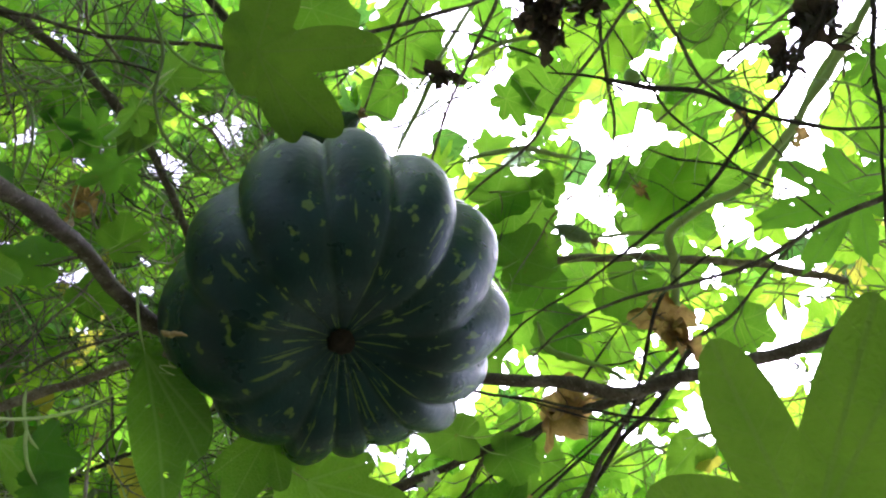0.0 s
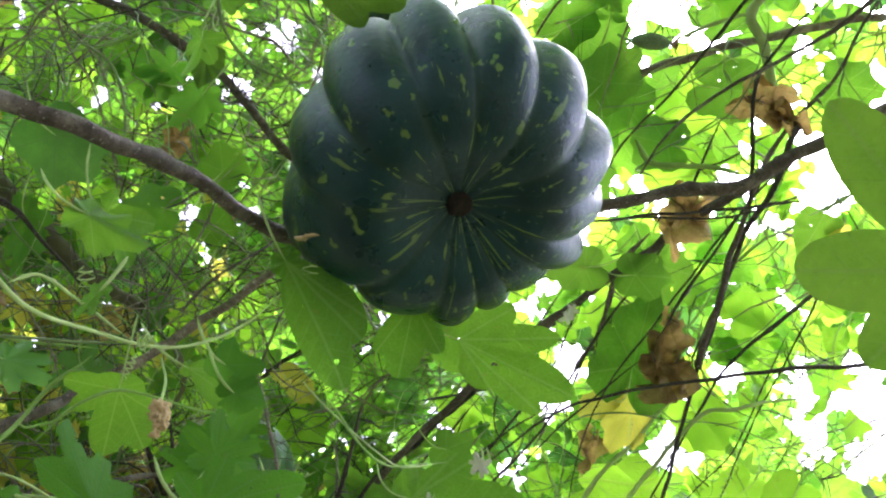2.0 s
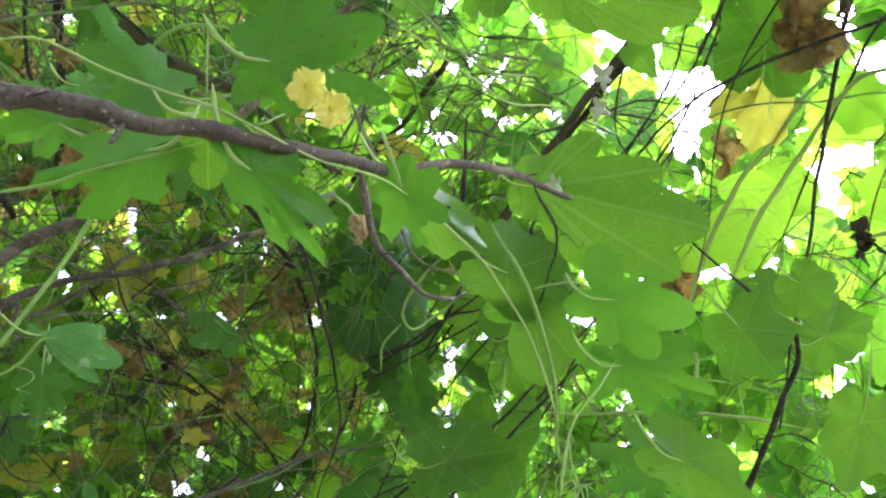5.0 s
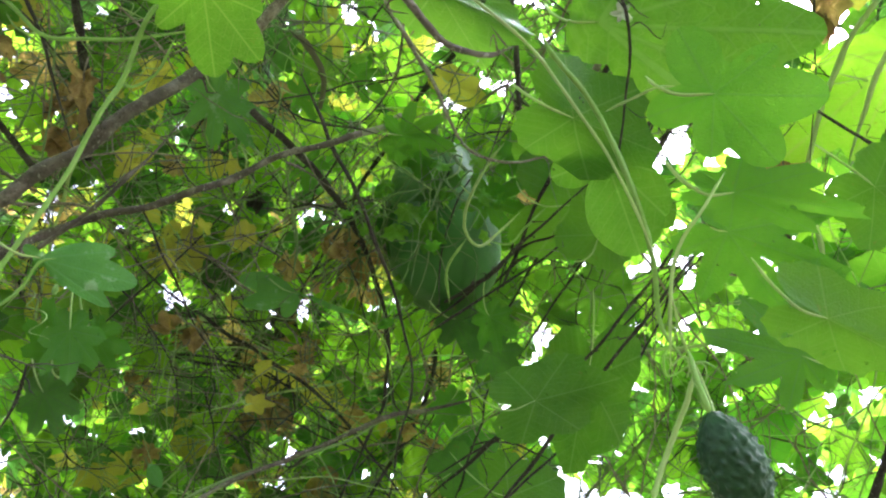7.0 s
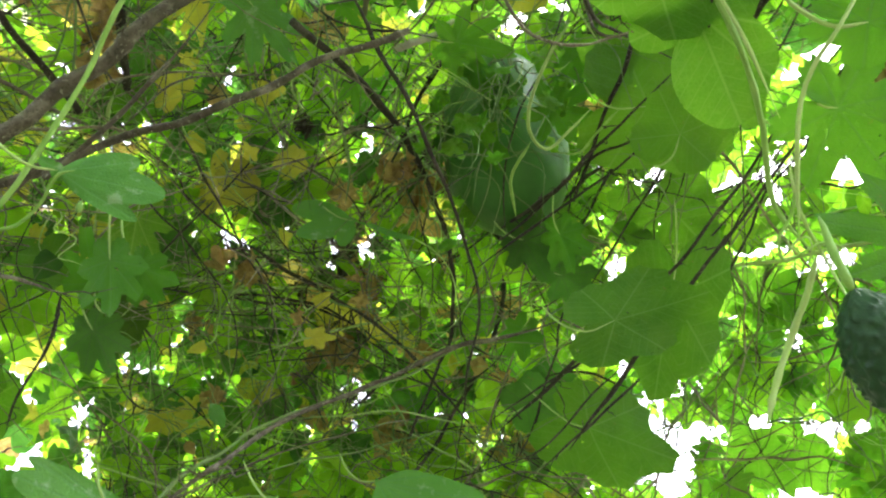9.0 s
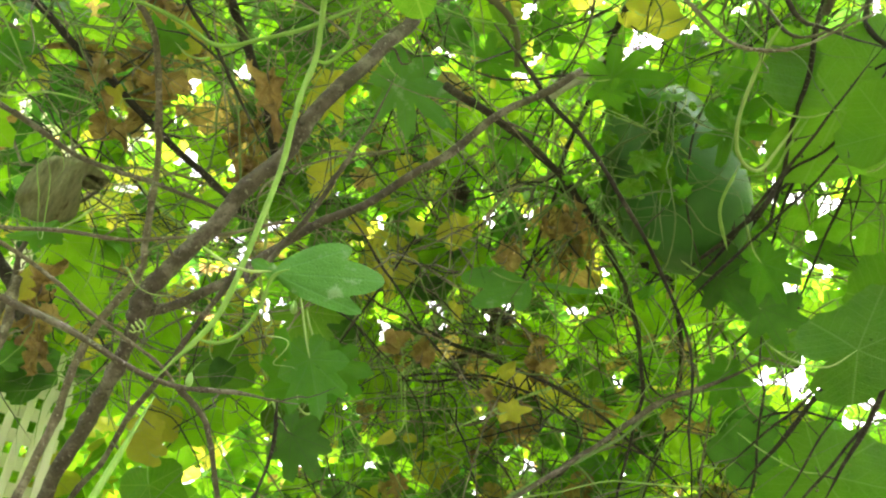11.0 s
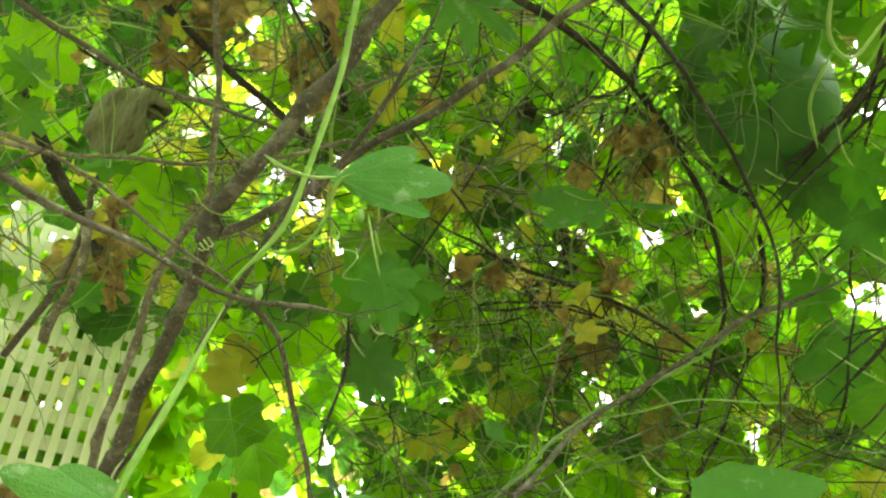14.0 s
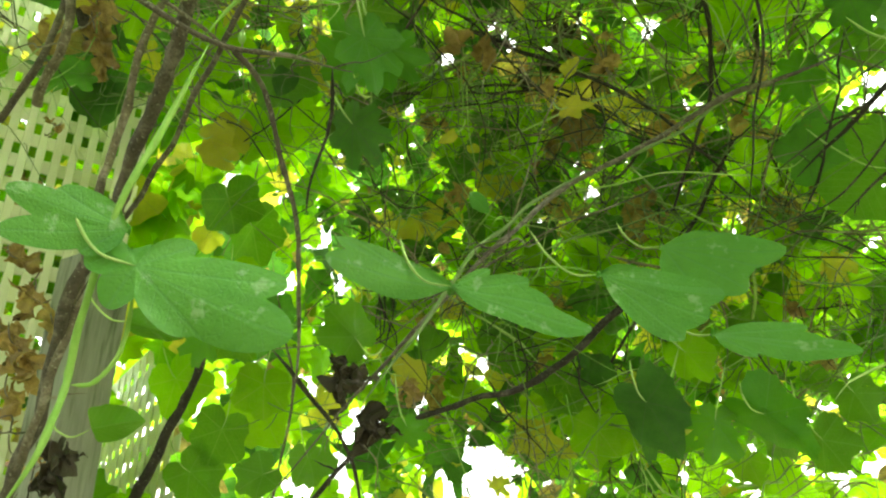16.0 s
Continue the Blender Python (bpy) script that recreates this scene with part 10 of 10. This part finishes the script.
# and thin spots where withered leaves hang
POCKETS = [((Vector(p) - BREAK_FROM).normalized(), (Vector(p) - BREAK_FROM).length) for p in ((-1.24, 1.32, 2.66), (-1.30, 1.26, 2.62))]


def open_to_sky(d, r):
    """Whether the direction d lies in one of the canopy's openings."""
    for way, half in SKY_GAPS:
        c = d.dot(way)
        if c > 0.9 and math.acos(min(1, c)) < half * 0.85 * (0.8 + 0.7 * noise.noise(d * 9 + Vector((r, 0, 0)))) + 0.006:
            return True
    return False


def canopy_reach(el):
    return 1 / math.sqrt((math.cos(el) / 1.75) ** 2 + (math.sin(el) / 1.20) ** 2)


def canopy_spots(count, rnd, az0, az1, el0, near, far, holes=True):
    """Places in the canopy and how far out of its inner face they lie."""
    spots = []
    while len(spots) < count:
        az = radians(rnd.uniform(az0, az1))
        el = math.asin(rnd.uniform(math.sin(radians(el0)), 1))
        d = Vector((math.sin(az) * math.cos(el), math.cos(az) * math.cos(el), math.sin(el)))
        u = rnd.uniform(near, far)
        if holes and open_to_sky(d, u) and rnd.random() < 0.9:
            continue
        if math.degrees(az) < -62 and el < radians(34) and u < 1.5:
            continue
        if math.degrees(az) < -79 and el < radians(43) and u < 1.25 and rnd.random() < 0.6:
            continue
        if math.degrees(az) < -56 and radians(34) < el < radians(62) and rnd.random() < (0.35 if u < 1.35 else 0.15):
            continue
        if math.degrees(az) > -26 and u > 1.3 and rnd.random() < (0.45 if az > radians(20) and el > radians(42) else 0.38):
            continue
        if holes and az > radians(-20) and noise.noise(d * 31) < (-0.30 if el > radians(44) and az > 0 else -0.34):
            continue
        if holes and noise.noise(d * 15) < (-0.26 if az > radians(-20) else -0.50):
            continue
        if el > radians(55) and rnd.random() < (0.52 if math.degrees(az) > -10 else 0.15):
            continue
        thin = noise.noise(d * 5.5 + Vector((3, 1, u * 0.3)))
        if thin < -0.25 and rnd.random() < 0.55:
            continue
        place = MIDDLE + d * canopy_reach(el) * u
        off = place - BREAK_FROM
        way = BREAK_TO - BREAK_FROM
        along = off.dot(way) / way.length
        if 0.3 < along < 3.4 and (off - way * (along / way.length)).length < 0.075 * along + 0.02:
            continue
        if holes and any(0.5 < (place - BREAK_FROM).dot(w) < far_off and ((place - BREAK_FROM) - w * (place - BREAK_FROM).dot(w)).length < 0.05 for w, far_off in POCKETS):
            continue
        spots.append((place, d, u, math.degrees(az), math.degrees(el)))
    return spots


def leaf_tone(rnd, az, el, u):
    """Which leaf tone goes there: yellowing and dry ones towards the shaded corner, with painted shade and backlight.
    """
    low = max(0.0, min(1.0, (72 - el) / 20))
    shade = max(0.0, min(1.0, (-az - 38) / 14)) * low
    aged_backlit = max(0.0, min(1.0, (-az - 22) / 14)) * low
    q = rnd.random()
    if q < 0.06 * aged_backlit + 0.003:
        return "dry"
    if q < 0.15 * aged_backlit + 0.006:
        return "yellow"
    # darkened copies paint the shade, thickest in the corner
    if q < 0.15 * aged_backlit + 0.006 + (0.07 + 0.31 * shade) * (1.25 - u * 0.3):
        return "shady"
    # brightened copies paint the backlight, more of them on the open side
    if rnd.random() < 0.20 + 0.58 * aged_backlit + (0.34 if az > -6 and el > 30 else 0.0):
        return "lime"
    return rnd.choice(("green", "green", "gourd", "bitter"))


KINDS = ("gourd", "gourd", "lobed", "heart", "cut", "ovate", "ovate", "bitter")
small = [leaf_arrays(k, 32 if k in ("bitter", "cut") else 25, 2, 900 + i, 1.9) for i, k in enumerate(KINDS)]


def random_pose(rnd, place, d, size, flat):
    """A blade that hangs with its upper side more or less to the sky."""
    n = Vector((rnd.gauss(0, 0.75), rnd.gauss(0, 0.75), 1.0)).normalized() * flat + d * (1 - flat) + Vector((rnd.gauss(0, 0.3), rnd.gauss(0, 0.3), rnd.gauss(0, 0.2)))
    t = Vector((rnd.gauss(0, 1), rnd.gauss(0, 1), rnd.gauss(-0.5, 0.6)))
    return blade_frame(place, place + (t - n * (t.dot(n) / n.length_squared)).normalized() * size, n, rnd.uniform(0.8, 1.1))


canopy = thing("leaf_canopy", (-0.3, 0.8, 2.9), "dense mixed canopy of vine leaves lit from above", "foliage", kind="stuff")
rnd = random.Random(11)
by_tone = {}
blades = {}
grown = {"gourd": [pumpkin_vine, 0], "green": [gourd_vine, 0], "bitter": [bitter_vine, 0]}
for near, far, count, s0, s1 in ((1.0, 1.35, 3800, 0.018, 0.052), (1.3, 1.9, 9000, 0.025, 0.085), (1.9, 3.0, 8000, 0.06, 0.125), (1.0, 2.3, 0, 0.03, 0.085)):
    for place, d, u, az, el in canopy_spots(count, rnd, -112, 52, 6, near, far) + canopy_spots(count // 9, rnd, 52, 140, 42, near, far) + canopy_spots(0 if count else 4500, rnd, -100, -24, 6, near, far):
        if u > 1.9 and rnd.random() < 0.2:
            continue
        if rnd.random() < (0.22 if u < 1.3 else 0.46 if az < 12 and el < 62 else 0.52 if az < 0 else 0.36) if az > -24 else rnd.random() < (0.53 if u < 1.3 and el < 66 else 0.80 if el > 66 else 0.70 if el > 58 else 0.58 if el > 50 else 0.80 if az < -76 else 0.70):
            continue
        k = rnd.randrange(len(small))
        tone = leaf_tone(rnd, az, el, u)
        size = rnd.uniform(s0, s1) * (0.75 if KINDS[k] == "ovate" else 1.0)
        if az < -26:
            size *= 0.9 if u < 1.3 else 1.2
        elif az > -8 and u > 1.3:
            size *= 1.35
        else:
            size *= 1.15
        m = random_pose(rnd, place, d, size, 0.55)
        # ragged openings towards the bright side
        if az > 24 and u > 1.08 and noise.noise(d * 10.5 + Vector((7, 2, 0))) < (-0.03 if el < 68 else -0.15):
            continue
        if -9 < az <= 24 and u > 1.08 and noise.noise(d * 10.5 + Vector((7, 2, 0))) < (-0.18 if az > 13 and el < 50 else -0.08 if 40 < el < 56 else -0.18 if el > 36 else -0.30):
            continue
        if near == 1.0 and tone in grown and grown[tone][1] < 230 and -80 < az < 25 and el > 20:
            # the nearest ones are leaves of their own on the vines
            if (k, tone) not in blades:
                me = leaf_mesh(KINDS[k], 22, 3, 900 + k, 1.9)
                me.materials.append(LEAF[tone])
                blades[k, tone] = me
            ob = new("leaf", blades[k, tone])
            ob.matrix_basis = m
            hang(ob, grown[tone][0])
            grown[tone][1] += 1
        else:
            by_tone.setdefault(tone, []).append((k, m))
# the hedge low down ahead
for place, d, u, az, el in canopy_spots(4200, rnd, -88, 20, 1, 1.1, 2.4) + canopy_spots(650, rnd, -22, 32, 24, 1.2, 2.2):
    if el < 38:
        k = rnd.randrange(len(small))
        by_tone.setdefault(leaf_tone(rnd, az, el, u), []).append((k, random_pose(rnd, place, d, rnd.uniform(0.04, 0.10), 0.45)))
for place, d, u, az, el in canopy_spots(2600, rnd, -112, -74, 3, 1.5, 2.4, False):
    if el < 46:
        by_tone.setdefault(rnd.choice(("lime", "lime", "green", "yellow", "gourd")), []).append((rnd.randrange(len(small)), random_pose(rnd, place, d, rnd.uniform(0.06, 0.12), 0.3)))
# leaves above and behind, out of view, added to hold back sky light
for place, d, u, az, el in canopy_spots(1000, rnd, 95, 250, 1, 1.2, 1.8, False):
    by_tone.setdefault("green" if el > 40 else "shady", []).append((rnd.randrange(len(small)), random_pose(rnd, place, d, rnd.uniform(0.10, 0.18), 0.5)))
# small leaves of the vines that climb over the wax gourd
for _ in range(40):
    place = Vector((-0.592, 0.949, 2.291)) + Vector((rnd.gauss(0, 0.07), rnd.gauss(0, 0.05), rnd.gauss(0, 0.075)))
    by_tone.setdefault(rnd.choice(("bitter", "green", "gourd")), []).append((rnd.choice((7, 7, 5, 5)), random_pose(rnd, place, Vector((-0.6, 0.7, 0.2)), rnd.uniform(0.012, 0.032), 0.3)))
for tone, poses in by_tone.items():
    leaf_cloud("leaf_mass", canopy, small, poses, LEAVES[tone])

# ---- thin stems and dead twigs all through the canopy ----
def stem_tangle(name, count, rnd, near, far, r0, r1, size, material, label, sag, bend, kink=0.12, az1=48):
    """Stems that wander and wind; bend is the turn for each step in radians."""
    verts, faces = [], []
    for place, d, u, az, el in canopy_spots(count, rnd, -105, az1, 8, near, far, False) + canopy_spots(count // 5 if az1 > 0 else 0, rnd, 48, 130, 42, near, far, False):
        if az > -8 and kink > 0.2 and rnd.random() < (0.68 if u < 1.25 else 0.5):
            continue
        t = Vector((rnd.gauss(0, 1), rnd.gauss(0, 1), rnd.gauss(0, 0.9))).normalized()
        axis = Vector((rnd.gauss(0, 1), rnd.gauss(0, 1), rnd.gauss(0, 1))).normalized()
        n = rnd.randrange(7, 12)
        turn = rnd.gauss(0, bend)
        step = rnd.choice((0.5, 0.8, 1.1, 1.5)) * size / n
        pts, p = [], place - t * step * n * 0.5
        for _ in range(n):
            pts.append(p.copy())
            turn += rnd.gauss(0, bend * 0.35)
            t = Matrix.Rotation(turn, 3, axis) @ t + Vector((rnd.gauss(0, kink), rnd.gauss(0, kink), rnd.gauss(0, kink) - sag))
            t.normalize()
            p = p + t * step * rnd.uniform(0.7, 1.3)
        r = rnd.uniform(r0, r1)
        v, f = tube_data(pts, r, r * 0.5, 4, 2, 0.12, 1, rnd.randrange(9999), len(verts))
        verts += v
        faces += f
        for _ in range(2 if kink > 0.2 else 0):
            # short side twigs
            i = rnd.randrange(2, n - 1)
            way = (pts[i] - pts[i - 1]).normalized() + Vector((rnd.gauss(0, 0.6), rnd.gauss(0, 0.6), rnd.gauss(0, 0.6)))
            far_end = pts[i] + way * rnd.uniform(0.02, 0.08)
            v, f = tube_data([pts[i], pts[i].lerp(far_end, 0.5) + Vector((rnd.gauss(0, 0.004), 0, rnd.gauss(0, 0.004))), far_end], r * 0.7, r * 0.35, 4, 2, 0.15, 1, rnd.randrange(9999), len(verts))
            verts += v
            faces += f
    ob = part(name, mesh_of(name, verts, faces), material, canopy, label)
    ob["kind"] = "stuff"


def gourd_wraps(rnd):
    """Thin stems that hang across the wax gourd."""
    verts, faces = [], []
    for _ in range(46):
        p = Vector((-0.60, 0.965, 2.33)) + Vector((rnd.gauss(0, 0.09), rnd.gauss(0, 0.03), rnd.uniform(-0.02, 0.16)))
        t = Vector((rnd.gauss(0, 0.6), rnd.gauss(0, 0.2), -1)).normalized()
        pts = []
        for _ in range(8):
            pts.append(p.copy())
            t = (t + Vector((rnd.gauss(0, 0.3), rnd.gauss(0, 0.12), rnd.gauss(0, 0.2)))).normalized()
            p = p + t * 0.032
        r = rnd.uniform(0.0005, 0.0013)
        v, f = tube_data(pts, r, r * 0.6, 4, 2, 0.1, 1, rnd.randrange(9999), len(verts))
        verts += v
        faces += f
    ob = part("hanging_stem_mass", mesh_of("hanging_stem_mass", verts, faces), VINE_DULL, canopy, "thin stems hanging over the wax gourd")
    ob["kind"] = "stuff"


gourd_wraps(rnd)
stem_tangle("twig_mass", 1500, rnd, 0.88, 1.5, 0.0007, 0.0022, 0.30, BARK_DARK, "tangle of dead dark twigs", 0.01, 0.10, 0.26)
stem_tangle("stem_mass", 2600, rnd, 0.88, 1.4, 0.0007, 0.0020, 0.40, VINE_DULL, "tangle of thin green vine stems", 0.02, 0.28, 0.22)
stem_tangle("tendril_mass", 1000, rnd, 0.88, 1.4, 0.0005, 0.0012, 0.28, VINE_PALE, "pale curling tendrils", 0.03, 0.55)
stem_tangle("old_stem_mass", 1300, rnd, 0.9, 1.6, 0.0010, 0.0028, 0.40, BARK_PALE, "grey-brown old stems", 0.01, 0.14, 0.22)
stem_tangle("hollow_stem_mass", 110, rnd, 0.95, 1.3, 0.0020, 0.0036, 0.60, VINE_PALE, "pale hollow pumpkin stems", 0.01, 0.16)
stem_tangle("dead_stem_mass", 130, rnd, 0.74, 1.0, 0.0006, 0.0015, 0.34, BARK_PALE, "thin tan dead stems in front of the leaves", 0.01, 0.12, 0.21, -46)
stem_tangle("dark_twig_mass", 80, rnd, 0.76, 1.0, 0.0006, 0.0016, 0.26, BARK_DARK, "thin black twigs in front of the leaves", 0.01, 0.10, 0.24, -46)
stem_tangle("shoot_mass", 80, rnd, 0.74, 1.0, 0.0005, 0.0012, 0.34, VINE, "fresh green shoots in front of the leaves", 0.02, 0.30, 0.15, -46)
